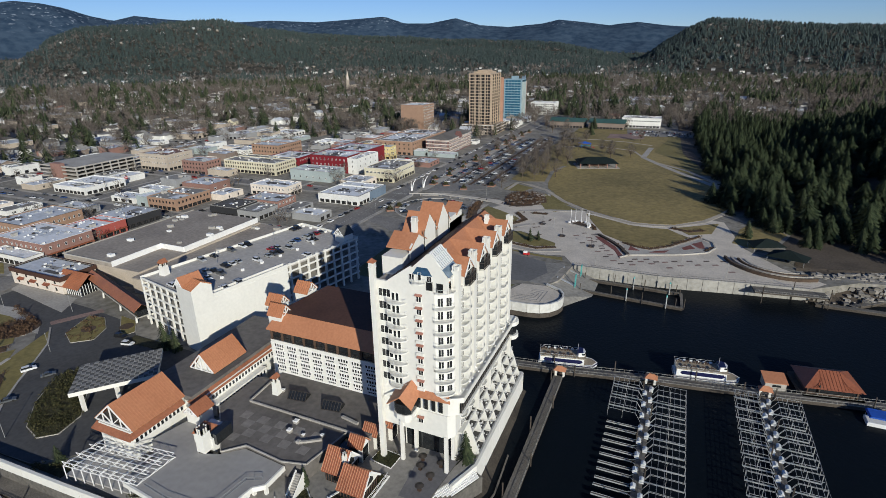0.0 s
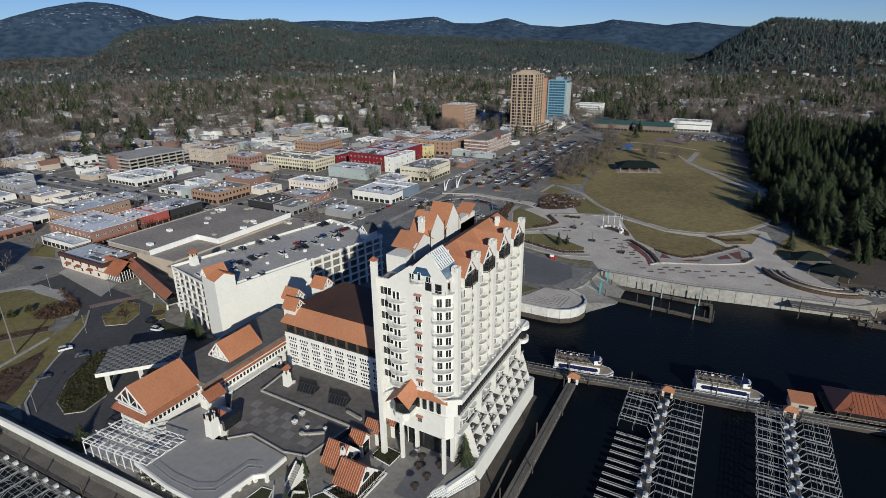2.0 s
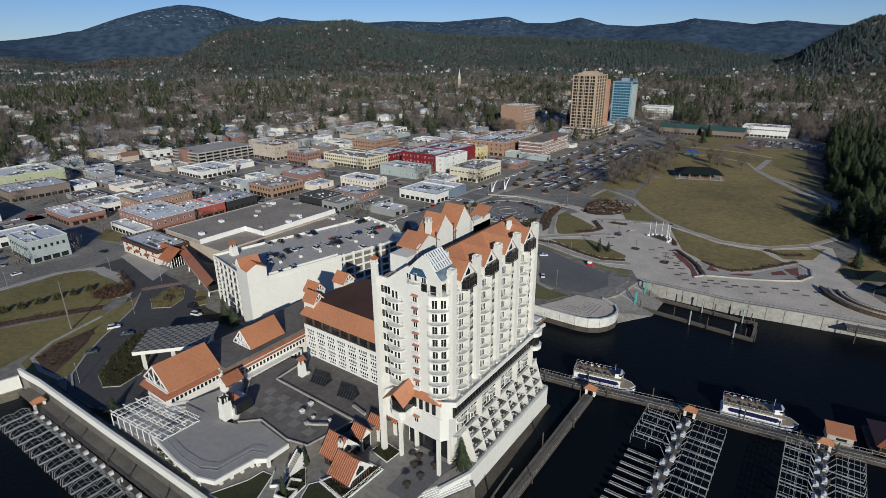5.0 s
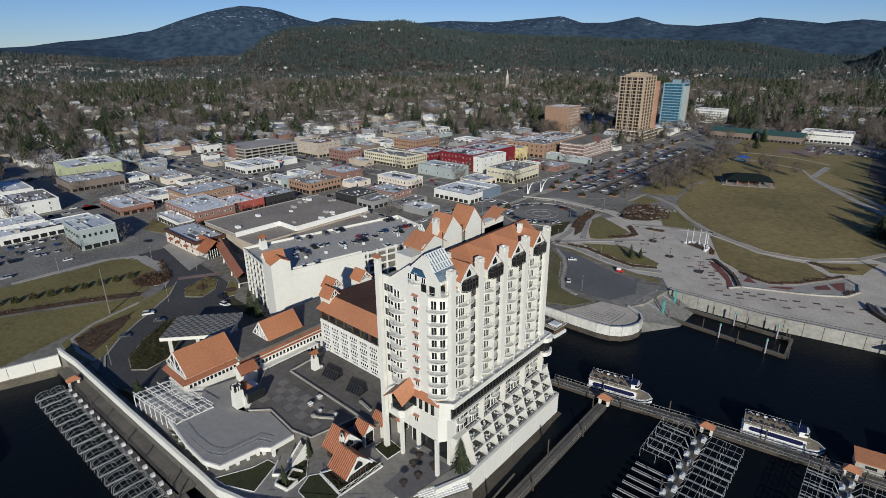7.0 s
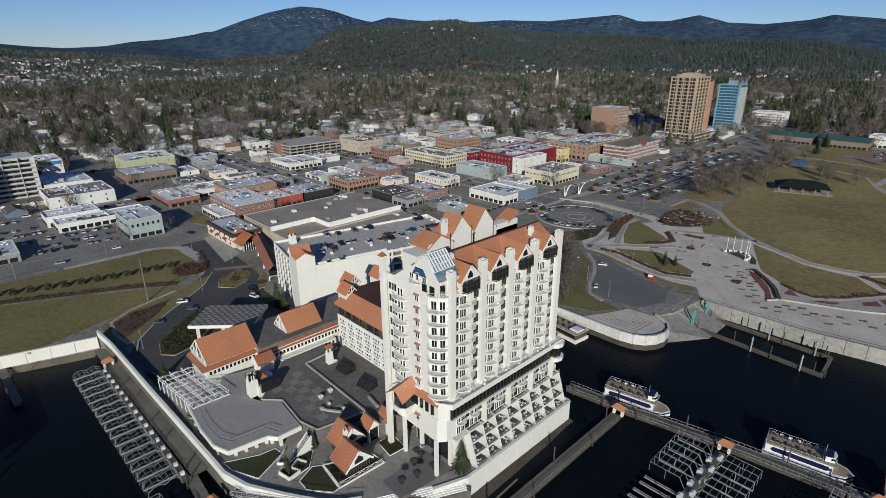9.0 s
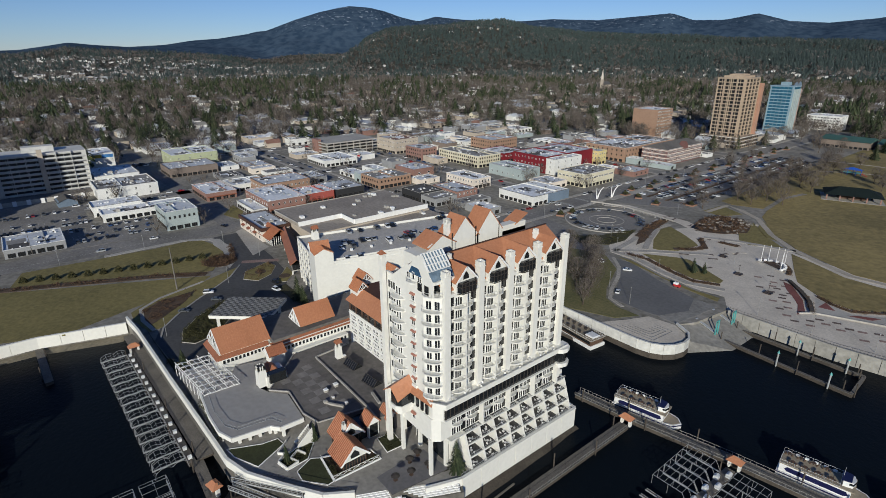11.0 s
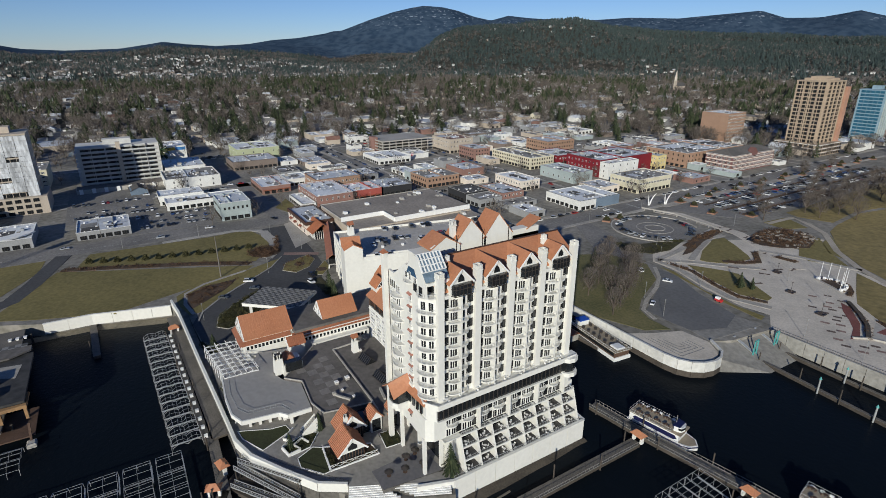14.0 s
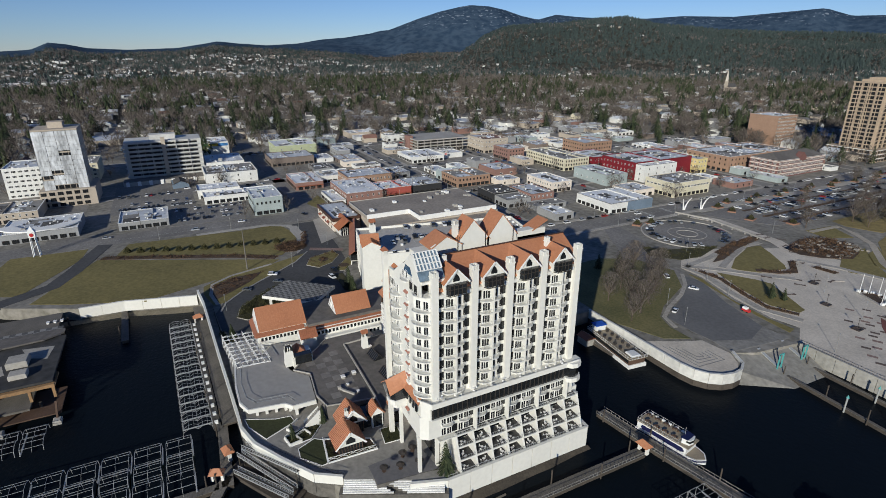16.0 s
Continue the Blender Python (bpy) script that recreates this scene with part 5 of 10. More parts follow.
for poly in ([(-219, 126), (-213, 112), (-204, 108), (-198, 113), (-202, 121), (-211, 127)], [(-206, 131), (-196, 123), (-190, 119), (-188.5, 123.5), (-196, 130)]):
    sheet("island", poly, 0.28, GRASS, "grassy traffic island with bark beds", "planting bed")
    ribbon("kerb", poly + poly[:1], 0.45, 0.24, CONCRETE, "pale concrete kerb", "kerb")
    c = (sum(p[0] for p in poly) / len(poly), sum(p[1] for p in poly) / len(poly))
    sheet("bed", arc(c[0], c[1], 2.8, 0, 330, 9), 0.36, BARK, "brown bark bed on a traffic island", "planting bed")
sheet("bed", [(-186, 121.5), (-165, 121.5), (-165, 117), (-184, 116.5)], 0.2, GROUNDCOVER, "dark green planting beside the garage", "planting bed")
sheet("bed", [(-176, 60), (-137, 61), (-137, 66), (-150, 61), (-167, 60)], 0.3, GROUNDCOVER, "dark planting along the seawall", "planting bed")

sheet("paving", [(-229.5, 116), (-220, 132.5), (-216.5, 131), (-226, 114.5)], 0.075, BRICKPALE, "pale brick crossing on the hotel drive", "paving")
# sea walls
def wall_run(name, pts, z0, z1, w, m, label, cope=True):
    ob = thing(name, label, "seawall", (0, 0, 0), "", "structure")
    for a, b in zip(pts, pts[1:]):
        n = max(1, int(math.hypot(b[0] - a[0], b[1] - a[1]) / 6.5))
        for i in range(n):
            t0, t1 = i / n + 0.002, (i + 1) / n - 0.002
            p, q = (a[0] + (b[0] - a[0]) * t0, a[1] + (b[1] - a[1]) * t0), (a[0] + (b[0] - a[0]) * t1, a[1] + (b[1] - a[1]) * t1)
            part("panel", Geo().beam((*p, (z0 + z1) / 2), (*q, (z0 + z1) / 2), w, z1 - z0), m, ob)
        if cope:
            part("coping", Geo().beam((*a, z1 + 0.1), (*b, z1 + 0.1), w + 0.25, 0.24), m, ob)
    return ob


wall_run("seawall_bay", [(-198.6, 8), (-198.0, 25), (-189.6, 54.6)], -3.2, 1.4, 0.7, STUCCO, "bright white concrete wall along the bay")
wall_run("seawall_west", [(-190.4, 55.2), (-176, 56.6), (-132, 58.2), (-90, 60.0), (-82, 60.2), (-73.5, 62.6), (-64, 68.2), (-54.4, 74.6)], 1.0, 3.6, 0.6, STUCCO, "white painted seawall beside the boardwalk")
wall_run("seawall_base", [(-190.4, 55.5), (-176, 56.9), (-132, 58.5), (-90, 60.3), (-82, 60.5), (-73.5, 62.9), (-64, 68.5), (-54.4, 74.9), (-49.6, 81.2)], -6, 0.99, 0.6, DARK_CONCRETE, "dark footing below the white seawall", False)
wall_run("seawall_west", [(-54.4, 74.6), (-50.2, 81.0)], 1.0, 3.6, 0.5, STUCCO, "white painted seawall beside the steps")
wall_run("seawall_hotel", [(-40.6, 95.6), (-37.3, 104.8), (-37.3, 150.4), (-62, 152.4)], -3.4, 3.1, 0.6, STUCCO, "high white wall under the hotel terraces")
wall_run("seawall_quay", [(-97, 203.6), (-50, 204.2), (-44.8, 205.2), (-40.9, 207.7), (-38.3, 211.4), (-37.2, 215.6), (-37.6, 219.9), (-39.9, 223.9), (-47, 227.9)], -2.2, 1.7, 0.6, PALEWALL, "white rounded quay wall with dark footing")
g = Geo()
q = [(-97, 203.7), (-50, 204.3), (-44.8, 205.3), (-40.9, 207.8), (-38.3, 211.5), (-37.2, 215.7), (-37.6, 219.9)]
for a, b in zip(q, q[1:]):
    g.beam((*a, -4.4), (*b, -4.4), 0.7, 4.4)
solo("quay_footing", g, PILE, "dark timber footing below the quay wall", "footing", "structure")
wall_run("seawall_park", [(-40, 256.6), (0, 257.1), (40, 263.6), (64, 266.6)], -6, 1.3, 0.6, PARKWALL, "pale panelled seawall along the park promenade")
g = Geo()
rail_along(g, [(-40, 257.2), (0, 257.7), (40, 264.2), (64, 267.2)], LAND + 0.4, 1.0, 2.2, 0.06)
solo("promenade_railing", g, DARK, "pale steel railing on the promenade wall", "railing")

# steps down to the beach
steps = thing("beach_steps", "white striped concrete steps down to the shore", "steps", (0, 0, 0), "", "structure")
S0, S1 = Vector((-50.0, 81.2)), Vector((-38.6, 104.4))
along = (S1 - S0).normalized()
outw = Vector((along.y, -along.x))
for k in range(7):
    z = PLAZA - 0.02 - 0.27 * k
    for t0, t1, c0, c1 in ((0.0, 0.29, 0.0, 0.035), (0.36, 1.0, 0.045, 0.0)):
        p, r = S0.lerp(S1, t0 + (0.045 * k if t0 > 0.1 else 0.0)) + outw * (0.46 * k - 0.2), S0.lerp(S1, t1 + c1 * k) + outw * (0.46 * k - 0.2)
        o1, o2 = outw * 0.26, outw * 0.66
        tread = part("step", Geo().prism([(p.x, p.y), (p.x + o2.x, p.y + o2.y), (r.x + o2.x, r.y + o2.y), (r.x, r.y)], -5, z), DARK_CONCRETE, steps)
        part("nosing", Geo().prism([(p.x + o1.x, p.y + o1.y), (p.x + o2.x + 0.02, p.y + o2.y), (r.x + o2.x + 0.02, r.y + o2.y), (r.x + o1.x, r.y + o1.y)], z - 0.2, z + 0.012), TRIM, tread, "white painted step edge")
part("court_pier", Geo().prism([(-50, 88.2), (-44.0, 88.0), (-42.0, 104.3), (-48, 103)], -5, PLAZA + 0.02), DARK_CONCRETE, steps)
p, r = S0 - along * 1, S1 + along * 1
part("riser_bed", Geo().prism([(p.x - outw.x, p.y - outw.y), (p.x + outw.x * 3.4, p.y + outw.y * 3.4), (r.x + outw.x * 3.4, r.y + outw.y * 3.4), (r.x - outw.x, r.y - outw.y)], -6, 0.9), DARK_CONCRETE, steps)
g = Geo()
shore_in = [(-57, 74), (-48, 80), (-40.5, 95), (-37, 105), (-37, 120), (-37, 136), (-37, 151)]
shore_out = [(-57.5, 69), (-44, 74.5), (-35.2, 89), (-32.6, 104), (-33.4, 119), (-34.2, 136), (-35.6, 152)]
for i in range(6):
    a, b, c, d = shore_in[i], shore_in[i + 1], shore_out[i + 1], shore_out[i]
    g.add([(*a, -3.5), (*b, -3.5), (*c, -4.95), (*d, -4.95)], [(0, 3, 2, 1)])
solo("beach", g, WETSOIL, "narrow brown gravel shore below the wall", "shore", "structure")
g = Geo()
bay_in, bay_out = [(-199.5, -6), (-198.6, 8), (-198, 25), (-189.6, 54.4)], [(-195.6, -6), (-194.2, 8), (-193.4, 24), (-184.5, 51)]
for i in range(3):
    a, b, c, d = bay_in[i], bay_in[i + 1], bay_out[i + 1], bay_out[i]
    g.add([(*a, -3.9), (*b, -3.9), (*c, -4.65), (*d, -4.65)], [(0, 1, 2, 3), (3, 2, 1, 0)])
solo("beach", g, SAND, "strip of pale sand below the bay wall", "shore", "structure")
kerb_l = Geo()
for a, b in zip(shore_out[1:4], shore_out[2:5]):
    kerb_l.beam((a[0] + 0.6, a[1] + 0.6, -4.3), (b[0] + 0.6, b[1] + 0.6, -4.3), 0.4)
solo("log_boom", kerb_l, WOODDOCK, "weathered timber edging along the shore", "timber edging")

# plaza inlays at the foot of the tower
sheet("plaza_court", [(-51.4, 88.1), (-44.2, 88.1), (-42.2, 104.4), (-52.2, 103.6)], 2.03, COURT, "dark grey paved court under the tower", "court", base=1.9)
BEDS = [[(-86.0, 61.6), (-81.7, 62.2), (-74.2, 65.9), (-78.3, 74.7), (-81.4, 74.2), (-82.0, 70.0)], [(-68.3, 78.0), (-66.1, 73.1), (-62.3, 72.8), (-56.9, 77.2), (-57.1, 78.9), (-66.8, 80.1)],
        [(-63.8, 96.1), (-57.3, 95.2), (-56.9, 100.4), (-63.2, 101.0)], [(-72.2, 70.4), (-68.0, 71.2), (-68.7, 77.4), (-73.5, 81.4), (-75.0, 78.0)]]
for poly in BEDS:
    sheet("lawn", poly, 2.12, GARDEN, "small dark green garden lawn on the plaza", "lawn", base=1.5)
    ribbon("kerb", [(x, y) for x, y in poly + poly[:1]], 0.25, 2.2, TRIM, "white kerb round a garden bed", "kerb")
plinth = [(-66.8, 80.3), (-57.0, 79.2), (-56.4, 92.6), (-61.2, 92.2)]
sheet("bed", plinth, 2.1, BARK, "dark bark bed round the glazed pavilion", "planting bed", base=1.5)
ribbon("kerb", plinth + plinth[:1], 0.4, 2.35, TRIM, "white kerb round the pavilion bed", "kerb")

# park
sheet("pavement_park", [(-131, 300), (-113, 278), (-98, 277), (-77, 270), (-58, 267), (-47, 269), (-40.2, 257.4), (0, 258), (40, 264.2), (64, 267.4), (72, 276), (56, 290), (41, 315), (34, 362), (20, 366), (-4, 343), (-45, 352), (-70, 362), (-104, 360)], 0.05, PAVING, "pale grey paved park promenade", "pavement")
GLAWN = [(-88, 410.5), (-92, 428), (-96.5, 471), (-90, 504.5), (-78, 520), (-66, 536), (-20, 540), (8, 512), (27, 478), (46, 416), (39, 390), (22, 362), (5.5, 346), (-5.5, 343), (-18, 342.5), (-33, 351), (-51, 362), (-69, 379.5)]
sheet("lawn_park", GLAWN, 0.16, GRASS_DRY, "large yellowed winter park lawn", "lawn")
sheet("lawn", [(-124, 430), (-114, 426), (-96, 432), (-100, 471), (-94, 506), (-66, 538), (-20, 542), (10, 515), (4, 560), (-20, 600), (-8, 700), (-20, 745), (-120, 750), (-128, 600)], 0.10, GRASS_DRY, "yellowed park grass between the paths", "lawn")
ribbon("footpath", [(-117, 395), (-115.5, 422), (-102, 415), (-88, 404), (-69, 376.5), (-51.5, 359), (-33.5, 347.5), (-18, 339.5), (-5.5, 340), (5.5, 343), (22, 358), (34, 380), (48, 416), (30, 480), (12, 514), (-18, 546)], 3.4, 0.2, PATH, "pale sandy footpath round the lawn", "footpath")
sheet("lawn", [(-49, 351), (-35, 344), (-20, 335.5), (-7, 334.5), (2.5, 335.5), (7.5, 329), (14, 323), (3, 305.5), (-6, 297.5), (-14, 298.5), (-21, 302.5), (-32.5, 312), (-39, 326.5)], 0.14, GRASS_DRY, "curved yellow lawn inside the promenade", "lawn")
sheet("lawn", [(6, 339), (31, 358), (26, 335), (14, 328)], 0.14, GRASS_DRY, "small yellow lawn beside the path", "lawn")
sheet("lawn", [(-101, 300.5), (-109, 314.5), (-117, 336.5), (-115.5, 345), (-104, 338), (-91, 328.5), (-87.5, 324.5), (-90.5, 308), (-97.5, 301.5)], 0.15, GRASS, "winter lawn inside curving paths", "lawn")
sheet("lawn", [(-100.5, 289), (-85, 298.5), (-79.5, 300), (-69.5, 294.5), (-55.5, 286.5), (-55, 282), (-65.5, 277.5), (-82, 281.5)], 0.15, GRASS, "winter lawn sloping to the ramp road", "lawn")
sheet("lawn", [(36, 322), (42, 350), (52, 372), (66, 348), (58, 328), (46, 316)], 0.14, GRASS_DRY, "yellow lawn at the edge of the wood", "lawn")
sheet("lawn", [(-120, 395.5), (-118, 418), (-99, 407), (-106, 391.5)], 0.15, GRASS, "small winter lawn beside the rock mound", "lawn")
sheet("lawn", [(-83, 365), (-86, 393), (-71, 372), (-55, 357), (-70, 348), (-77, 352)], 0.15, GRASS, "winter lawn between the mound and the flagpoles", "lawn")
sheet("lawn", [(-106, 275), (-83.5, 269), (-62.5, 263.5), (-46.5, 261.5), (-47.5, 266), (-58, 265.2), (-77, 268), (-98, 275.6)], 0.12, GRASS, "narrow green verge beside the ramp road", "lawn")
sheet("lawn", [(-58, 366), (-69, 382), (-84, 402), (-80, 384), (-70, 370)], 0.15, GRASS, "winter lawn along the footpath", "lawn")
sheet("bed", [(-104, 352), (-112, 374.5), (-106.5, 389.5), (-93.5, 396.5), (-83.5, 383), (-79.5, 368.5), (-88, 356), (-96.5, 350.5)], 0.3, BARK, "rocky planted mound in the park", "planting bed")
sheet("pond", [(-107, 353), (-108.5, 369), (-104, 364), (-101.5, 353)], 0.36, WATER, "small dark pond at the foot of the rock mound", "pond")
sheet("bed", [(-110.5, 299), (-117.5, 313.5), (-126, 338.5), (-127, 358), (-123, 356), (-117.8, 328.5), (-110.5, 308)], 0.26, BARK, "dark planted wedge between two footpaths", "planting bed")
sheet("bed", [(-145, 284), (-134.5, 293), (-129.5, 311.5), (-125.5, 322), (-119, 300.5), (-120.5, 287), (-133, 277)], 0.24, GROUNDCOVER, "green planted slope below the turning court", "planting bed")
for pts in ([(-113, 280), (-100, 280.5), (-81, 274), (-65, 270.5), (-50, 276)], [(-113, 281), (-116, 304), (-123, 328.5), (-128.5, 353.5)], [(-103.5, 296.5), (-111.5, 314.5), (-119.5, 336.5), (-118.5, 349.5)], [(-92.5, 341.5), (-76, 349.5), (-58.5, 354), (-49, 357)], [(-113, 282), (-100, 295.5), (-87, 306.5), (-77.5, 316)]):
    ribbon("footpath", pts, 3.4, 0.2, SIDEWALK, "pale concrete footpath between lawns", "footpath")
ribbon("footpath", [(-173, 358), (-159.5, 364.5), (-134, 361.5), (-116, 360), (-88.5, 345.5), (-67, 330.5)], 8.0, 0.13, PAVING, "broad paved way from the bridge to the plaza", "footpath")
sheet("paving", [(-20.5, 299), (-5, 292.5), (4, 299.5), (15, 315.5), (20, 322.5), (25, 316), (23, 302), (5.5, 292), (-6, 287.5), (-15.5, 283)], 0.1, CONCRETE, "pale paved strip behind the seat wall", "paving")
sheet("paving", [(-37, 307.5), (-32.5, 305.5), (-23.5, 292.5), (-18, 279.5), (-19.5, 275), (-23, 285.5), (-27.5, 292.5), (-32.5, 299)], 0.12, BRICKPAVE, "red brick wedge beside the curved wall", "paving")
for poly in ([(15, 312), (20.5, 318.5), (22, 306.5), (19, 306)], [(10, 303.5), (14.5, 310), (17, 305), (11.5, 300.5)], [(-16.5, 289.5), (-12, 290.5), (-10.5, 290.8), (-16, 297)], [(-6, 289.5), (2, 292.5), (4, 297), (-3, 293)]):
    sheet("paving", poly, 0.15, BRICKPAVE, "red brick field set in pale paving", "paving")
ribbon("seat_wall", [(-19.5, 276.5), (-15.5, 281.5), (-5.5, 285.5), (6, 290), (14, 294), (23, 300), (27, 309), (26, 318), (21, 323)], 0.7, 0.7, CONCRETE, "low pale seat wall curving along the promenade", "seat wall")
ribbon("curved_wall", [(-35, 309.5), (-27, 300.5), (-20.5, 291.5), (-16, 281)], 1.6, 1.0, PILE, "dark curved garden wall beside the brick wedge", "garden wall")
HEDGES = [([(-105.5, 282.5), (-94, 283.5), (-77, 277.5), (-64, 274.5), (-54, 280)], 2.2), ([(-93.5, 309), (-86.5, 315.5), (-83, 324), (-92, 336)], 3.2), ([(-82.5, 339.5), (-72.5, 340.5)], 3.4), ([(-20.5, 301), (-13.5, 296.5), (-6, 295), (3.5, 303.5), (14.5, 319.5), (19.5, 327)], 1.6),
          ([(4, 338), (14, 334), (22, 340)], 3.0), ([(-118, 312), (-124, 332), (-125.5, 352)], 3.0), ([(-44, 330), (-40, 324), (-38.5, 318)], 2.4), ([(-56, 328), (-50, 329), (-44, 330)], 2.0), ([(22, 303), (26, 310)], 1.6)]
for pts, w_ in HEDGES:
    ribbon("hedge_bed", pts, w_, 0.4, BARK, "low brown shrub border", "planting bed")
inlay = thing("paving_inlays", "dark and red brick panels laid in the promenade", "paving", (0, 0, 0), "", "structure")
tile = Geo().box(-1.6, -0.8, 0, 1.6, 0.8, 0.02).mesh("brick_panel", BRICKPALE)
tile2 = Geo().box(-1.5, -0.75, 0, 1.5, 0.75, 0.02).mesh("dark_panel", DARKPANEL)
for k, (x, y) in enumerate(((-43.5, 310), (-39.5, 303), (-37.5, 309), (-38, 298), (-41.5, 292.5), (-31.5, 281.5), (-30, 287.5), (-27, 284.5), (-26.5, 275.5), (-24.5, 279), (-29.5, 295), (-47, 304), (-14, 273), (-12.5, 268.5), (-12, 277), (-9, 274.6), (-6.5, 279), (-3.5, 273.5), (-1.5, 277), (2.5, 278),
                            (-35.5, 296.5), (-34, 302), (-36, 291), (-22, 271), (7, 281), (10, 276), (14, 284), (18, 280), (22, 287), (26, 283), (30, 290), (5, 271), (-18, 268), (33, 276), (-31, 291))):
    put("brick_panel" if k % 2 else "dark_panel", tile if k % 2 else tile2, inlay, (x, y, LAND + 0.052), 0.45)
bow = Geo().prism([(-2.4, -1.0), (0, -0.35), (2.4, -1.0), (2.4, 1.0), (0, 0.35), (-2.4, 1.0)], 0, 0.02).mesh("dark_panel", DARKPANEL)
for k, (x, y) in enumerate(((-77, 315.5), (-72, 322.5), (-68, 328.5), (-72.5, 311), (-92.5, 337), (-88.5, 341), (-85.5, 305.5), (-68, 296.5), (-122.5, 361.5), (-116.5, 366), (-128, 363), (-109, 357), (-100, 351))):
    put("dark_panel", bow, inlay, (x, y, LAND + (0.204 if k in (6,) else 0.134)), 0.6 + 0.5 * (k % 3))
# sunken court, ramp road, boat ramp, car park
sheet("road_court", arc(-149.5, 326, 26, 0, 345, 24), 0.09, ASPHALT, "round asphalt turning court", "court")
ribbon("kerb", arc(-149.5, 326, 26.3, 60, 330, 28), 0.7, 0.5, CONCRETE, "pale low wall round the court", "kerb")
ribbon("kerb", arc(-149.5, 326, 6, 0, 360, 16), 0.6, 0.3, CONCRETE, "pale kerb of the central ring", "kerb")
ribbon("kerb", arc(-149.5, 326, 11, 0, 360, 20), 0.4, 0.2, CONCRETE, "pale kerb of the outer ring", "kerb")
sheet("road_ramp", [(-106, 271), (-96, 273), (-76, 263), (-54.5, 256.5), (-50, 243), (-56, 229), (-65, 228), (-77.5, 228.5), (-82, 237.5), (-91, 255)], 0.07, ASPHALT_DK, "smooth grey asphalt road to the boat ramp", "road")
sheet("road_ramp", [(-181, 300), (-150, 292), (-128, 274), (-108, 274), (-104, 268), (-112, 264), (-135, 262), (-160, 276), (-181, 288)], 0.06, ASPHALT, "worn grey asphalt lane below the court", "road")
sheet("ramp_apron", [(-54.5, 256.6), (-44, 257), (-47.5, 228), (-56, 228.8), (-50, 243)], 0.066, RAMP, "pale concrete apron above the boat ramp", "ramp")
ribbon("footpath", [(-107, 272), (-97.5, 263), (-90.5, 252), (-84, 237), (-78.5, 228), (-70, 225)], 1.8, 0.16, SIDEWALK, "pale footpath curving along the ramp road", "footpath")
g = Geo().add([(-47.5, 228.0, 1.06), (-44, 257, 1.06), (-37, 256.8, -1.4), (-24.6, 254, -4.95), (-25.0, 237, -4.95), (-26.6, 227, -4.95), (-32.0, 221, -4.95), (-38.5, 217, -4.95), (-40.0, 223, -1.4)], [(0, 8, 2, 1), (8, 4, 3, 2), (8, 7, 6, 5, 4)])
solo("boat_ramp", g, RAMP, "pale concrete boat ramp running into the lake", "ramp", "structure")
sheet("lawn", [(-140, 206), (-84, 206), (-66, 213.5), (-61, 223), (-71, 223), (-79.5, 226.5), (-86, 236), (-96.5, 259.5), (-112, 272), (-133, 266), (-142, 250)], 0.14, BANK, "worn green bank with bare trees", "lawn")
sheet("pavement_quay", [(-68, 205.2), (-50, 205.6), (-45, 206.6), (-41.6, 208.8), (-39.3, 212.2), (-38.5, 216), (-38.9, 219.8), (-41, 223), (-47, 226.8), (-58, 225.5), (-62, 216)], 0.15, PAVING, "paved quay head with a maze pattern", "pavement")
g = Geo()
for k in range(4):
    o = 1.6 * k
    for a, b in (((-62 + o, 208.5 + o), (-46 - o, 209.0 + o)), ((-46 - o, 209.0 + o), (-45 - o, 221 - o)), ((-45 - o, 221 - o), (-52, 221 - o))):
        g.beam((*a, LAND + 0.17), (*b, LAND + 0.17), 0.3, 0.06)
solo("paving_lines", g, TILE_L, "pale maze lines set in the quay paving", "paving", "structure")
sheet("road_parking", [(-174, 368), (-160, 372), (-134, 390), (-126, 470), (-128, 600), (-136, 655), (-172, 655), (-176, 500)], 0.08, ASPHALT, "long asphalt car park with rows of cars", "car park")
for x in (-165, -150, -137):
    ribbon("hedge_bed", [(x, 400), (x, 640)], 2.4, 0.24, BARK, "narrow planted strip in the car park", "planting bed")
ribbon("footpath", [(-178, 372), (-178, 660)], 4.0, 0.15, SIDEWALK, "pale footpath beside the car park", "footpath")
sheet("court_sports", [(-78, 680), (-36, 684), (-36, 720), (-78, 716)], 0.2, BRICKPALE, "dull red sports court", "court")
# lots on the west side
sheet("road_lot", [(-345, 22), (-310, 22), (-305, 95), (-352, 95)], 0.045, ASPHALT, "asphalt car park between low shops", "car park")
sheet("road_lot", [(-452, 10), (-352, 10), (-352, 64), (-452, 64)], 0.047, ASPHALT, "wide asphalt car park", "car park")

# shaded road beside the wood, the civic car park and the lawn beyond
ribbon("road_wood", [(60, 398), (47, 428), (34, 458), (12, 494), (-8, 528), (-28, 566), (-24, 626)], 5.5, 0.17, SIDEWALK, "pale grey lane between the lawn and the wood", "road")
sheet("road_civic", [(-62, 762), (20, 772), (20, 716), (-56, 704)], 0.14, ASPHALT, "asphalt car park before the white civic building", "car park")
ribbon("footpath", [(-128, 660), (-90, 664), (-50, 656), (-24, 640)], 3.0, 0.2, PATH, "pale sandy footpath behind the lawn", "footpath")
ribbon("footpath", [(-118, 600), (-80, 620), (-40, 600), (-28, 566)], 2.6, 0.21, PATH, "pale sandy footpath by the playground", "footpath")
sheet("wood_floor", [(66, 288), (120, 300), (240, 300), (240, 860), (-2, 860), (8, 600), (26, 520), (54, 430), (64, 396), (60, 372), (68, 348), (60, 326), (66, 312), (62, 296)], 0.11, SOIL, "brown needle litter under the pines", "forest floor")
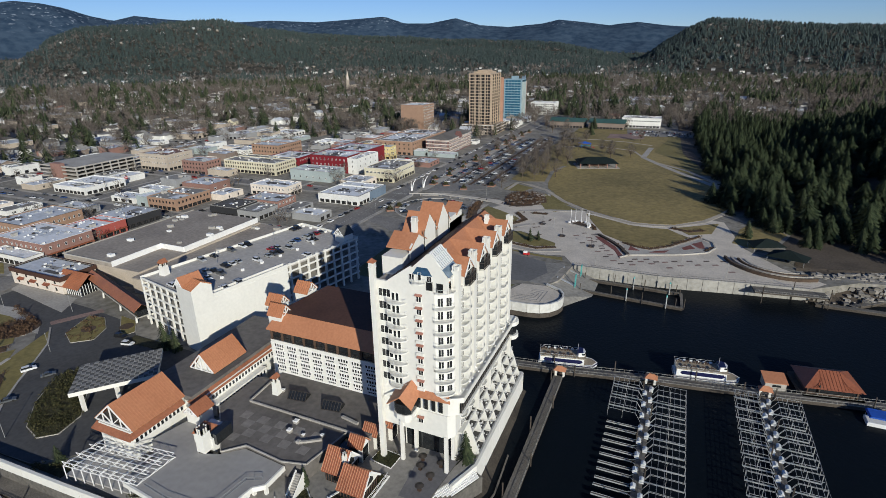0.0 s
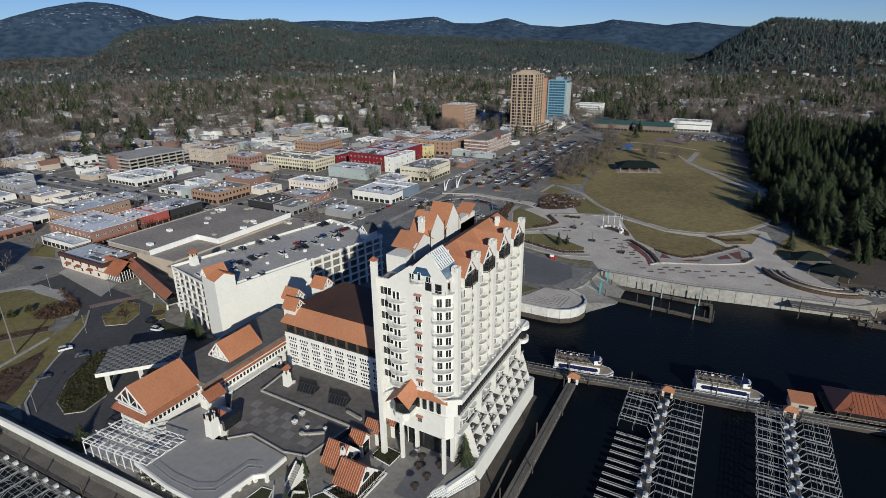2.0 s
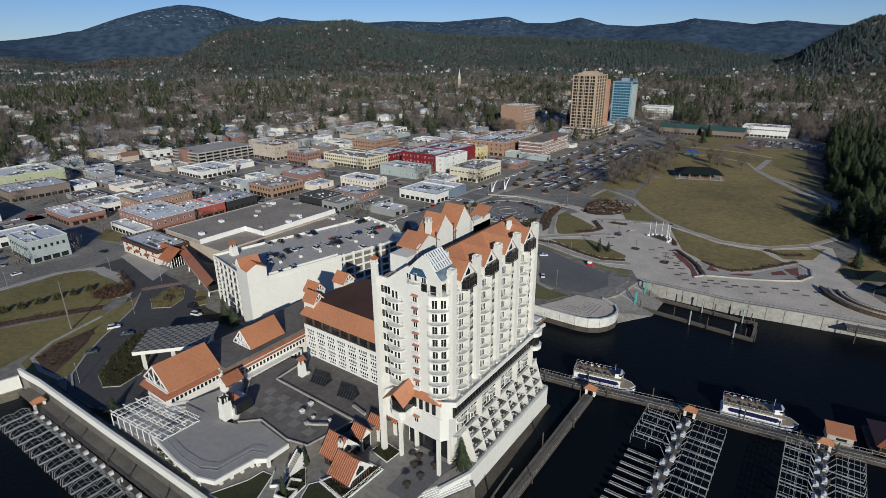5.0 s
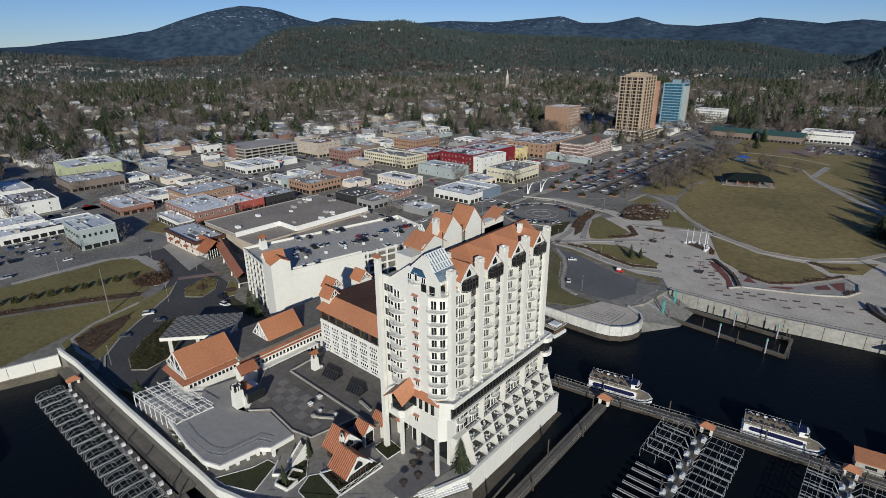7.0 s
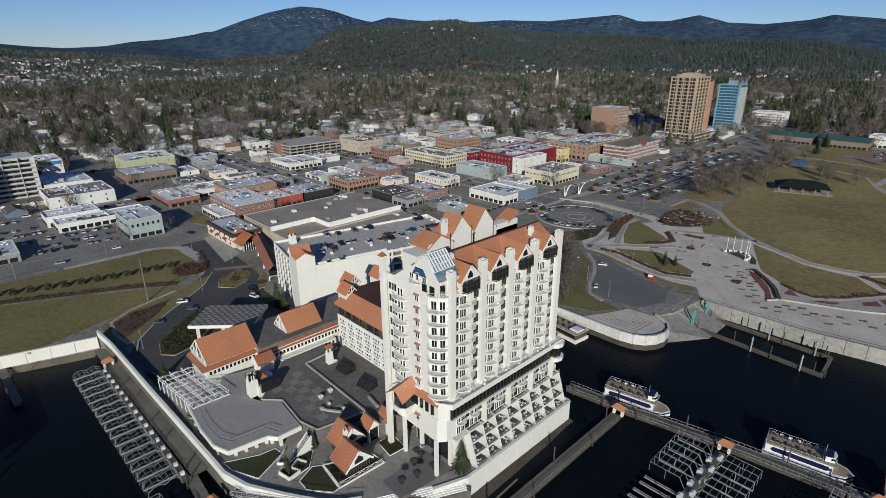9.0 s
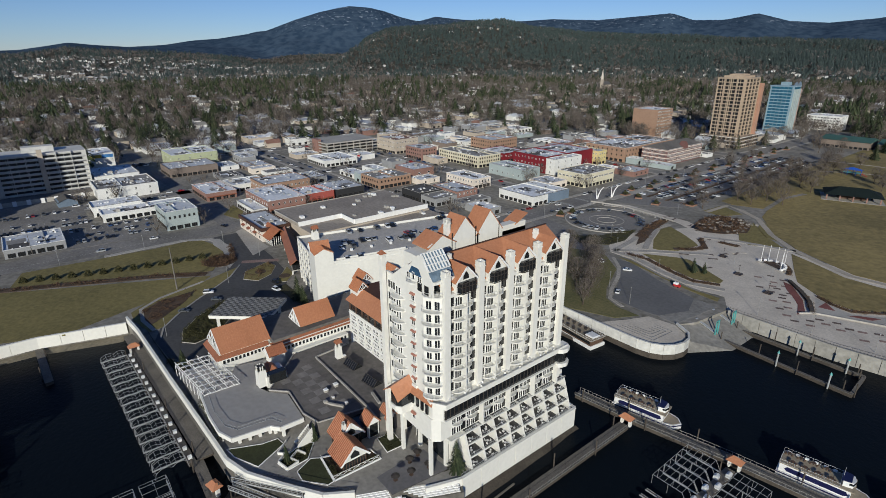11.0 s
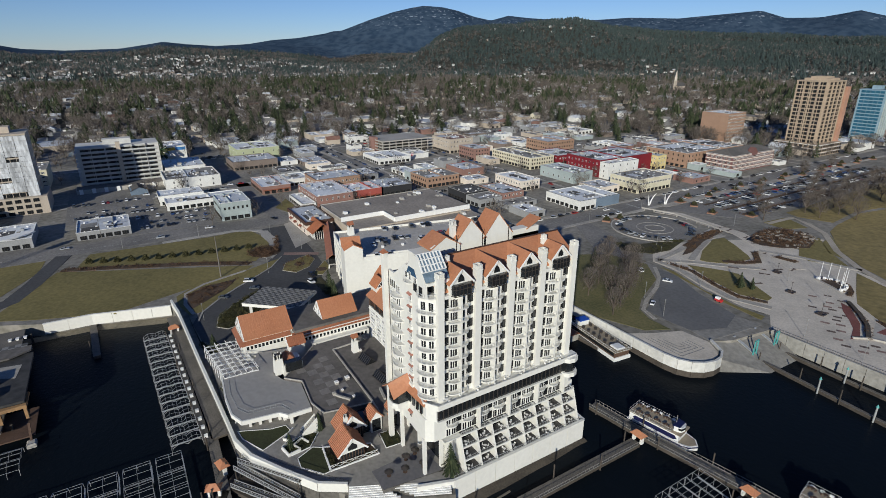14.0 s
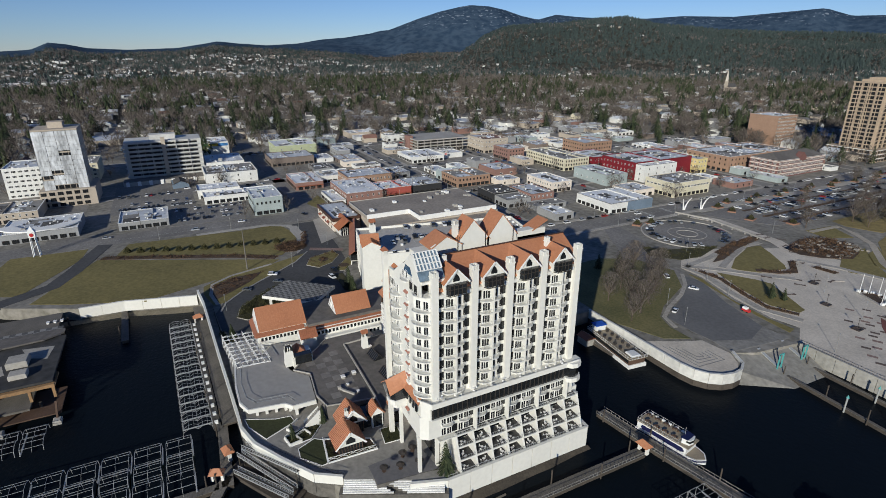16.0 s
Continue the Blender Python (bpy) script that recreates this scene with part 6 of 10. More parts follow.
sheet("lawn", [(-124, 500), (30, 500), (60, 400), (70, 420), (60, 600), (60, 770), (-124, 770)], 0.06, GRASS, "rough winter grass between the park and the wood", "lawn")


# ---- docks and boats ----
NAVY = mat("navy_paint", (0.012, 0.014, 0.06), 0.35, 0.2, 0.6, 5.0)
BOATWHITE = mat("boat_white", (0.74, 0.74, 0.72), 0.35, 0.1, 0.5, 5.0)
BOATDECK = mat("boat_deck", (0.31, 0.26, 0.19), 0.8, 0.2, 0.8, 6.0)
TEAL = mat("teal_paint", (0.10, 0.36, 0.34), 0.5, 0.2, 0.6, 6.0)
BLUECAN = mat("blue_canvas", (0.02, 0.09, 0.45), 0.7, 0.2, 0.6, 5.0)
DOCKRAIL = mat("weathered_rail", (0.30, 0.29, 0.265), 0.85, 0.3, 0.6, 6.0)
DZ = -3.2


def dock(name, a, b, w, label, rail=0, z=DZ, piles=True, board=0.6):
    """Float with stringers, cross boards, optional railings and piles."""
    a, b = Vector((*a, 0)), Vector((*b, 0))
    L = (b - a).length
    ob = thing(name, label, "dock", (a.x, a.y, 0))
    ob.rotation_euler = (0, 0, math.atan2(b.y - a.y, b.x - a.x))
    part("float", Geo().box(0, -w / 2 + 0.1, LAKE - 0.6 if z < -2.6 else z - 0.7, L, w / 2 - 0.1, z - 0.1), PILE, ob)
    g = Geo()
    n = int(L / board)
    for i in range(n):
        g.box(i * L / n, -w / 2, z - 0.1, (i + 0.93) * L / n, w / 2, z)
    tagged(part("decking", g, WOODDOCK, ob), kind="stuff")
    for s in ((-1,), (1,), (-1, 1))[rail - 1] if rail else ():
        part("railing", rail_along(Geo(), [(0, s * w / 2), (L, s * w / 2)], z, 1.05, 1.5, 0.09), DOCKRAIL, ob)
    if piles:
        for i in range(int(L / 14) + 1):
            part("pile", Geo().cyl(min(L, 3 + i * 14), (w / 2 + 0.3) * (1 if i % 2 else -1), LAKE - 3, z + 3.4 + (i % 3) * 0.5, 0.22, 0.2, 8), PILE, ob)
    return ob


def under(ob, parent, m):
    """Makes ob a part of parent while it stays at m in the world."""
    ob.parent = parent
    ob.matrix_parent_inverse = parent.matrix_basis.inverted()
    ob.matrix_basis = m
    return ob


def cap_gate(x, y, rz=0.0):
    """Dock gate with white posts and an orange pyramid roof."""
    ob = thing("dock_gate", "white dock gate with an orange pyramid roof", "gate", (x, y, DZ), "dock gates with orange roofs")
    ob.rotation_euler = (0, 0, rz)
    for i in (-1, 1):
        part("post", Geo().box(i * 1.35 - 0.35, -0.5, 0, i * 1.35 + 0.35, 0.5, 2.6), STUCCO, ob)
    part("roof", Geo().add([(-2.1, -1.5, 2.6), (2.1, -1.5, 2.6), (2.1, 1.5, 2.6), (-2.1, 1.5, 2.6), (-0.8, 0, 4.0), (0.8, 0, 4.0)],
                           [(3, 2, 1, 0), (0, 1, 5, 4), (1, 2, 5), (2, 3, 4, 5), (3, 0, 4)]), ORANGE, ob)
    return ob


LD = [(-47, 165.0), (-26, 168.0), (0, 173.2), (37, 178.6), (74, 185.2)]
for a, b in zip(LD, LD[1:]):
    dock("floating_dock", a, b, 3.6, "long weathered timber floating dock with railings", 3)
dock("floating_dock", (-27.6, 163.0), (-27.9, 58.0), 3.2, "straight grey boardwalk dock with a railing on one side", 2)
cap_gate(-27.2, 163.2)
cap_gate(2.4, 170.0)
cap_gate(37.2, 176.6)


def slip_frame(w, d, bent):
    """Open pipe frame of a covered slip, without its cover: spans d along +x from the spine and w along y."""
    g = Geo()
    z0, z1 = DZ, DZ + 3.0
    n = 5
    for y in (0.0, w * 0.5, w):
        g.beam((bent, y, z1), (d, y, z1), 0.085)
        g.beam((0, y, z0 + 0.3), (bent, y, z1), 0.085)
        g.beam((d, y, z0 + 0.1), (d, y, z1), 0.08)
        g.beam((d * 0.55, y, z0 + 0.1), (d * 0.55, y, z1), 0.08)
    for i in range(n + 1):
        x = bent + (d - bent) * i / n
        g.beam((x, 0, z1), (x, w, z1), 0.07)
    g.beam((0, 0, z0), (d, 0, z0), 0.28, 0.3)
    return g.mesh("slip_frame", STEEL)


def slip_dock(x, y0, y1, left, right, pitch, covered):
    sp = dock("slip_dock", (x, y1), (x, y0), 2.6, "marina dock with steel slip frames on both sides", 0)
    fr, fl = slip_frame(pitch * 0.94, right - 1.3, 1.6), slip_frame(pitch * 0.94, left - 1.3, 1.6)
    fing = Geo().box(0, -0.3, DZ - 0.4, left - 1.6, 0.3, DZ - 0.05).add([(-0.2, -0.9, DZ - 0.05), (1.2, -0.3, DZ - 0.05), (1.2, 0.3, DZ - 0.05), (-0.2, 0.9, DZ - 0.05)], [(0, 1, 2, 3)]).use(1)
    fing.box(0.8, -0.38, DZ - 0.3, left - 1.5, -0.26, DZ + 0.05).box(0.8, 0.26, DZ - 0.3, left - 1.5, 0.38, DZ + 0.05).beam((0.8, -0.3, DZ), (-0.2, -1.0, DZ), 0.12).beam((0.8, 0.3, DZ), (-0.2, 1.0, DZ), 0.12)
    fing = fing.mesh("finger", [PILE, STEEL])
    n = int((y1 - y0 - 3) / pitch)
    for i in range(n):
        yy = y1 - 3 - (i + 1) * pitch
        under(new("slip_frame", fr), sp, pose(x + 1.3, yy, 0))
        if i < covered:
            under(new("slip_frame", fl), sp, pose(x - 1.3, yy + pitch * 0.94, 0, 0, 0, 180))
        else:
            for k in (0.1, 0.55):
                under(new("finger", fing), sp, pose(x - 1.3, yy + pitch * k, 0, 0, 0, 180))
        for s in (-1, 1):
            b = thing("dock_box", "white dock box at a slip", "dock box", (x + s * 0.95, yy + pitch * (0.45 if s < 0 else 0.95), DZ), "white dock boxes")
            part("body", Geo().box(-0.6, -0.75, 0, 0.6, 0.75, 0.95), BOATWHITE, b)
            part("lid", Geo().yprism([(-0.65, 0.95), (0.65, 0.95), (0, 1.35)], -0.8, 0.8), BOATWHITE, b)


slip_dock(2.0, 62.0, 169.0, 11.0, 11.4, 6.2, 3)
slip_dock(37.0, 80.0, 176.0, 9.0, 9.4, 5.6, 30)


# arched slips along the west boardwalk
def arch_mesh(w, d, h=2.8):
    g = Geo()
    prof = [(0, 0), (0.03, 0.72), (0.16, 1.0), (0.33, 1.0), (0.47, 0.74), (0.60, 1.0), (0.78, 1.0), (0.95, 0.70), (1.0, 0.03)]
    for y in (0.0, w * 0.44, w * 0.88):
        for (q0, z0), (q1, z1) in zip(prof, prof[1:]):
            g.beam((d * q0, y, DZ + h * z0), (d * q1, y, DZ + h * z1), 0.10 if y != w * 0.44 else 0.06)
    for q, z in prof[1:-1]:
        g.beam((d * q, 0, DZ + h * z), (d * q, w * 0.88, DZ + h * z), 0.08)
    g.beam((0, 0, DZ), (d, 0, DZ), 0.32, 0.3)
    return g.mesh("slip_arch", STEEL)


dock("boardwalk", (-186, 54.2), (-94, 57.6), 4.2, "weathered boardwalk below the white seawall", 0, -2.4, False)
west_dock = dock("slip_dock", (-171, 51.6), (-95, 54.0), 2.2, "narrow dock serving arched slips", 0, DZ)
am = arch_mesh(4.7, 8.6)
for i in range(16):
    t = i / 15.5
    under(new("slip_arch", am), west_dock, pose(-170.5 + 75 * t, 50.6 + 2.4 * t, 0, 0, 0, -90))
    b = thing("dock_box", "white dock box at a slip", "dock box", (-169 + 74.5 * t, 51.6 + 2.4 * t, DZ), "white dock boxes")
    part("body", Geo().box(-0.5, -0.5, 0, 0.5, 0.5, 0.85), BOATWHITE, b)
    part("lid", Geo().yprism([(-0.55, 0.85), (0.55, 0.85), (0, 1.15)], -0.55, 0.55), BOATWHITE, b)
cap_gate(-171.2, 53.6, E90)
dock("floating_dock", (-95, 55.4), (-68, 54.2), 3.0, "timber dock between the slips and the ferry stage", 0)
dock("floating_dock", (-72, 54.5), (-46, 40.0), 3.0, "timber dock leading out to the lake", 0)
cap_gate(-79.2, 55.6, 0.2)
cap_gate(-71.5, 52.0, 1.2)
am2 = arch_mesh(7.4, 15.0, 3.6)
outer = dock("slip_dock", (-69.0, 52), (-69.0, -20), 2.4, "weathered outer marina dock in open water", 0)
for i in range(7):
    for k in range(2):
        under(new("slip_arch", am2), outer, pose(-69.5 - 7.6 * k, 46.6 - 7.9 * i, 0, 0, 0, 180))
# ferry stage of dark steel rails
stage = thing("ferry_stage", "steel switchback gangway with white truss rails", "gangway")
for (x0, y0, z0), (x1, y1, z1) in (((-76.6, 59.9, 0.9), (-58.2, 71.4, 2.8)), ((-74.4, 58.4, 0.7), (-56.4, 69.8, -1.3)), ((-72.4, 56.8, -2.9), (-54.6, 68.2, -1.4))):
    a, b = Vector((x0, y0, z0)), Vector((x1, y1, z1))
    n_ = Vector((-(b - a).y, (b - a).x, 0)).normalized()
    part("walkway", Geo().beam(a, b, 1.5, 0.2), DARK, stage, "dark steel walkway")
    for s_ in (-0.75, 0.75):
        p, q, up = a + n_ * s_, b + n_ * s_, Vector((0, 0, 1.25))
        g = Geo().beam(p + up, q + up, 0.16).beam(p, q, 0.2, 0.3).beam(p + up * 0.5, q + up * 0.5, 0.07)
        for i in range(15):
            c = p.lerp(q, i / 14)
            g.beam(c, c + up, 0.09)
        part("truss_rail", g, STEEL, stage, "pale steel truss rail")
    for t in (0.02, 0.5, 0.98):
        c = a.lerp(b, t)
        part("trestle", Geo().beam(c - n_ * 0.7, Vector((c.x - n_.x * 0.7, c.y - n_.y * 0.7, LAKE - 1)), 0.25).beam(c + n_ * 0.7, Vector((c.x + n_.x * 0.7, c.y + n_.y * 0.7, LAKE - 1)), 0.25), PILE, stage)
part("platform", Geo().prism([(-78.6, 59.4), (-57, 72.6), (-52.8, 67.6), (-74, 54.6)], LAKE - 0.3, -3.4), PILE, stage)


def excursion_boat(x, y, deg, L=21.0, w=6.4, label="double deck excursion boat, white with a navy stripe"):
    ob = thing("excursion_boat", label, "boat", (x, y, LAKE), "excursion boats at the docks")
    ob.rotation_euler = (0, 0, radians(deg))
    h = w / 2
    hull = [(-L / 2, -h), (L * 0.30, -h), (L * 0.42, -h * 0.72), (L * 0.5, 0), (L * 0.42, h * 0.72), (L * 0.30, h), (-L / 2, h)]
    part("hull", Geo().prism(hull, -0.4, 1.6), BOATWHITE, ob)
    part("stripe", Geo().prism([(px * 1.004, py * 1.012) for px, py in hull], 0.9, 1.35), NAVY, ob)
    part("foredeck", Geo().prism([(L * 0.26, -h * 0.9), (L * 0.41, -h * 0.62), (L * 0.48, 0), (L * 0.41, h * 0.62), (L * 0.26, h * 0.9)], 1.6, 1.66), BOATDECK, ob)
    part("cabin", Geo().box(-L / 2 + 0.5, -h + 0.25, 1.6, L * 0.27, h - 0.25, 4.0), BOATWHITE, ob)
    for s in (-1, 1):
        part("cabin_window", Geo().yprism([(-L * 0.42, 2.75), (-L * 0.39, 2.1), (L * 0.20, 2.0), (L * 0.25, 2.6), (L * 0.22, 3.5), (-L * 0.39, 3.5)], s * (h - 0.25) - 0.03, s * (h - 0.25) + 0.03), NAVY, ob, "dark navy window band")
    up = part("upper_deck", Geo().box(-L / 2 + 0.3, -h + 0.1, 4.0, L * 0.30, h - 0.1, 4.25), BOATDECK, ob, "beige upper deck")
    part("deck_railing", rail_along(Geo(), [(-L / 2 + 0.4, -h + 0.2), (L * 0.15, -h + 0.2), (L * 0.15, h - 0.2), (-L / 2 + 0.4, h - 0.2), (-L / 2 + 0.4, -h + 0.2)], 4.25, 1.0, 1.6, 0.045), BOATWHITE, up)
    part("wheelhouse", Geo().prism([(L * 0.17, -h * 0.62), (L * 0.27, -h * 0.5), (L * 0.29, 0), (L * 0.27, h * 0.5), (L * 0.17, h * 0.62)], 4.25, 5.9), BOATWHITE, ob)
    part("wheelhouse_glass", Geo().prism([(L * 0.23, -h * 0.56), (L * 0.275, -h * 0.51), (L * 0.296, 0), (L * 0.275, h * 0.51), (L * 0.23, h * 0.56)], 4.95, 5.6), GLASS, ob)
    part("wheelhouse_roof", Geo().prism([(L * 0.15, -h * 0.66), (L * 0.25, -h * 0.55), (L * 0.25, h * 0.55), (L * 0.15, h * 0.66)], 5.9, 6.1), NAVY, ob, "navy blue roof")
    part("mast", Geo().beam((L * 0.16, 0, 6.1), (L * 0.16, 0, 8.6), 0.1), STEEL, ob)
    rg = random.Random(int(x))
    for k in range(8):
        px, py = -L * 0.42 + k * L * 0.068, (-1) ** k * h * 0.5
        part("table", Geo().cyl(px, py, 4.25, 4.95, 0.12, 0.12, 6).cyl(px, py, 4.95, 5.02, 0.55, 0.55, 8).cyl(px + 0.8, py, 4.25, 4.75, 0.25, 0.25, 7).cyl(px - 0.8, py, 4.25, 4.75, 0.25, 0.25, 7), TIMBER, ob)
    for k in range(6):
        px = -L * 0.45 + k * L * 0.1
        part("locker", Geo().bbox(px, h * 0.75, 4.25, px + 0.9, h * 0.93, 4.8, 0.08), BOATWHITE, ob)
    return ob


excursion_boat(-26.5, 174.2, 11)
excursion_boat(20.0, 183.2, 9, 21.5)
barge = thing("tour_barge", "flat tour barge with a brown deck and round tables", "barge", (-74.5, 197.6, LAKE))
barge.rotation_euler = (0, 0, radians(-6))
part("hull", Geo().bbox(-13, -4, -0.4, 13, 4, 1.4, 0.2), BOATWHITE, barge)
part("deck_house", Geo().box(-12.4, -3.6, 1.4, 12.4, 3.6, 3.6), TIMBER, barge)
part("cabin_window", Geo().box(-12, -3.66, 2.0, 12, -3.6, 3.2), GLASS, barge)
part("upper_deck", Geo().box(-13, -4, 3.6, 13, 4, 3.8), BOATDECK, barge, "brown upper deck")
part("deck_railing", rail_along(Geo(), [(-13, -4), (13, -4), (13, 4), (-13, 4), (-13, -4)], 3.8, 1.0, 1.3, 0.07), BOATWHITE, barge)
for k in range(12):
    part("table", Geo().cyl(-8 + (k // 2) * 3.2, -1.8 if k % 2 else 1.8, 3.8, 4.6, 0.6, 0.7, 8), DARK, barge)
part("awning", Geo().bbox(8.4, -2.6, 4.4, 12.6, 1.4, 5.0, 0.3), BOATWHITE, barge, "white canvas cover")
part("wheelhouse", Geo().box(-12.6, -2.2, 3.8, -9.6, 2.2, 6.0), BOATWHITE, barge)
part("wheelhouse_roof", Geo().box(-12.9, -2.5, 6.0, -9.3, 2.5, 6.25), BLUECAN, barge, "blue canvas roof")
dock("floating_dock", (-90, 193.4), (-66, 194.6), 2.4, "weathered berth dock beside the quay", 0)
kio = thing("boathouse", "small boathouse with grey walls and a red roof", "boathouse", (-84, 191.0, LAKE))
part("wall", Geo().box(-2.6, -2, 0, 2.6, 2, 3.0), CONCRETE, kio)
part("roof", Geo().xprism([(-2.4, 3.0), (2.4, 3.0), (0, 4.4)], -3, 3), SEAM, kio)

# floating restaurant and kiosk on the long dock
rest = thing("floating_restaurant", "floating restaurant with a large orange hipped roof", "restaurant", (56.5, 190.5, 0))
rest.rotation_euler = (0, 0, 0.16)
part("float", Geo().box(-9, -7.5, LAKE - 0.4, 9, 7.5, DZ), PILE, rest)
part("wall", Geo().box(-7.4, -5.6, DZ, 7.4, 5.6, -0.4), TIMBER, rest)
part("pane", Geo().box(-7.0, -5.68, DZ + 0.8, 7.0, -5.6, -0.9), GLASS, rest)
part("roof", Geo().add([(-8.8, -7, -0.4), (8.8, -7, -0.4), (8.8, 7, -0.4), (-8.8, 7, -0.4), (-3, 0, 3.0), (3, 0, 3.0)], [(3, 2, 1, 0), (0, 1, 5, 4), (1, 2, 5), (2, 3, 4, 5), (3, 0, 4)]), SEAM, rest)
g = Geo()
for i in range(17):
    x = -8.4 + i * 1.05
    t = max(0.0, min(1.0, (abs(x) - 3) / 5.8))
    g.beam((x, -6.95, -0.33), (max(-3, min(3, x)) if abs(x) > 3 else x, -6.95 * (t if abs(x) > 3 else 0), 3.05 - 3.38 * (t if abs(x) > 3 else 0)), 0.09, 0.12)
part("roof_seams", g, SEAM, rest)
kiosk = thing("dock_kiosk", "pale grey dock kiosk with an orange shed roof", "kiosk", (40.4, 184.0, DZ))
kiosk.rotation_euler = (0, 0, 0.16)
part("wall", Geo().box(-3.2, -2.4, 0, 3.2, 2.4, 2.8), CONCRETE, kiosk)
part("roof", Geo().slab([(-3.6, -2.8, 2.9), (3.6, -2.8, 2.9), (3.6, 2.8, 4.0), (-3.6, 2.8, 4.0)], 0.2), ORANGE, kiosk)
part("window", Geo().box(-1.0, -2.46, 1.2, 1.6, -2.4, 2.0), GLASS, kiosk)
bc = thing("covered_boat", "white pontoon boat under a bright blue canopy", "boat", (69.5, 176.0, LAKE))
part("hull", Geo().bbox(-5, -2.2, -0.2, 5, 2.2, 1.2, 0.2), BOATWHITE, bc)
part("canopy", Geo().yprism([(-5, 3.0), (5, 3.0), (4.6, 3.5), (-4.6, 3.5)], -2.4, 2.4), BLUECAN, bc)
for a in (-4.6, 4.6):
    part("stanchion", Geo().beam((a, -2.1, 1.2), (a, -2.1, 3.0), 0.1).beam((a, 2.1, 1.2), (a, 2.1, 3.0), 0.1), STEEL, bc)

# courtesy docks by the ramp, with teal hoists
dock("courtesy_dock", (-36, 239.0), (12, 235.4), 1.3, "narrow grey courtesy dock beside the boat ramp", 0)
dock("courtesy_dock", (-36, 252.6), (11.5, 251.2), 1.3, "narrow grey courtesy dock by the promenade wall", 0)
dock("courtesy_dock", (11.2, 251.0), (11.6, 236.2), 1.1, "short cross dock closing the berth", 0)
for x, y in ((-35.6, 238.8), (-35.2, 252.4)):
    h = thing("ramp_gate", "teal steel gate frame at the boat ramp", "gate", (x, y, -2.6), "teal gates at the ramp")
    part("post", Geo().beam((0, -1, 0), (0, -1, 6.2), 0.4), TEAL, h)
    part("post", Geo().beam((0, 1, 0), (0, 1, 6.2), 0.4), TEAL, h)
    part("crossbar", Geo().beam((0, -1.2, 6.2), (0, 1.2, 6.2), 0.4), TEAL, h)
    part("gangway", Geo().beam((0, 0, 0.6), (-9, 0.4, 3.7), 1.4, 0.25), STEEL, h)
for x, y in ((-12, 236.2), (5, 234.8), (-10, 250.8), (6, 250.4)):
    p = thing("dock_post", "steel dock pile with a teal cap", "post", (x, y, LAKE), "teal capped dock posts")
    part("pile", Geo().cyl(0, 0, -3, 5.6, 0.28, 0.28, 8), STEEL, p)
    part("cap", Geo().cyl(0, 0, 5.6, 6.6, 0.5, 0.1, 8), TEAL, p)
dock("courtesy_dock", (66, 262), (118, 262), 2.6, "timber dock off the rocky shore", 0)
dock("courtesy_dock", (80, 264), (125, 300), 2.6, "timber dock angled along the rocky shore", 0)
bw = dock("boardwalk", (41, 259.5), (70, 263.0), 6.5, "timber boardwalk on piles below the amphitheatre", 3, 0.6)
g = dock("floating_dock", (-204, 24.4), (-168, 26.0), 2.6, "small blue-grey dock with a gangway", 0)

# restaurant on piles in the west bay
OCHRE = mat("ochre_timber", (0.30, 0.18, 0.085), 0.75, 0.3, 0.6, 5.0)
wr = thing("pier_restaurant", "timber restaurant on piles with flat roofs and decks", "restaurant")
part("deck", Geo().box(-200, -60, -0.3, -126, 2, 0.4), WOODDOCK, wr)
part("front_beam", Geo().box(-131, -60, 4.2, -129.6, 9.0, 5.3), OCHRE, wr, "ochre timber beam")
part("lower_deck", Geo().box(-140, -60, -2.6, -124, 10, -2.2), TIMBER, wr)
BLACKROOF = mat("black_wet_roof", (0.060, 0.058, 0.056), 0.8, 0.4, 0.12, 1.2, col2=(0.022, 0.022, 0.022))
part("white_patch", Geo().prism([(-158, -4), (-150, -1), (-147, 5), (-156, 6)], 6.2, 6.24).prism([(-147, -16), (-139, -12), (-141, -6), (-148, -8)], 6.2, 6.24), CONCRETE, wr, "pale worn roof patch")
part("flat_roof", Geo().box(-164, -60, 5.4, -131, 8.6, 6.2), BLACKROOF, wr)
part("pale_roof", Geo().prism([(-168, -60), (-168, 8), (-164.5, 8), (-161, 2), (-160, -10), (-158, -14), (-158, -60)], 6.6, 7.2), DARK_ROOF, wr, "worn grey roof strip")
part("roof_unit", Geo().bbox(-150, -6, 6.2, -144, 0, 8.4, 0.2), CONCRETE, wr)
part("roof_unit", Geo().bbox(-140, -4, 6.2, -136, 1, 7.8, 0.2), CONCRETE, wr)
part("wall", Geo().box(-166, -60, 0.4, -137, 5.5, 5.4), TIMBER, wr)
g, g2 = Geo(), Geo()
for i in range(8):
    for j in range(12):
        (g if (i + j) % 2 else g2).box(-186 + i * 2.2, -20 + j * 2, 0.4, -183.8 + i * 2.2, -18 + j * 2, 0.46)
part("dark_tiling", g, TILE_D, wr)
part("pale_tiling", g2, TILE_L, wr)
for i in range(6):
    for y in (-14, -4, 4):
        part("pile", Geo().cyl(-195 + i * 13, y, LAKE - 3, -0.3, 0.4, 0.4, 8), PILE, wr)
for y in (-30, -14, 2, 8.4):
    part("post", Geo().box(-130.8, y - 0.4, 0.4, -129.8, y + 0.4, 4.2), OCHRE, wr, "ochre timber post")
    part("tie_beam", Geo().box(-140, y - 0.3, 3.4, -130.8, y + 0.3, 4.1), OCHRE, wr, "ochre timber beam")
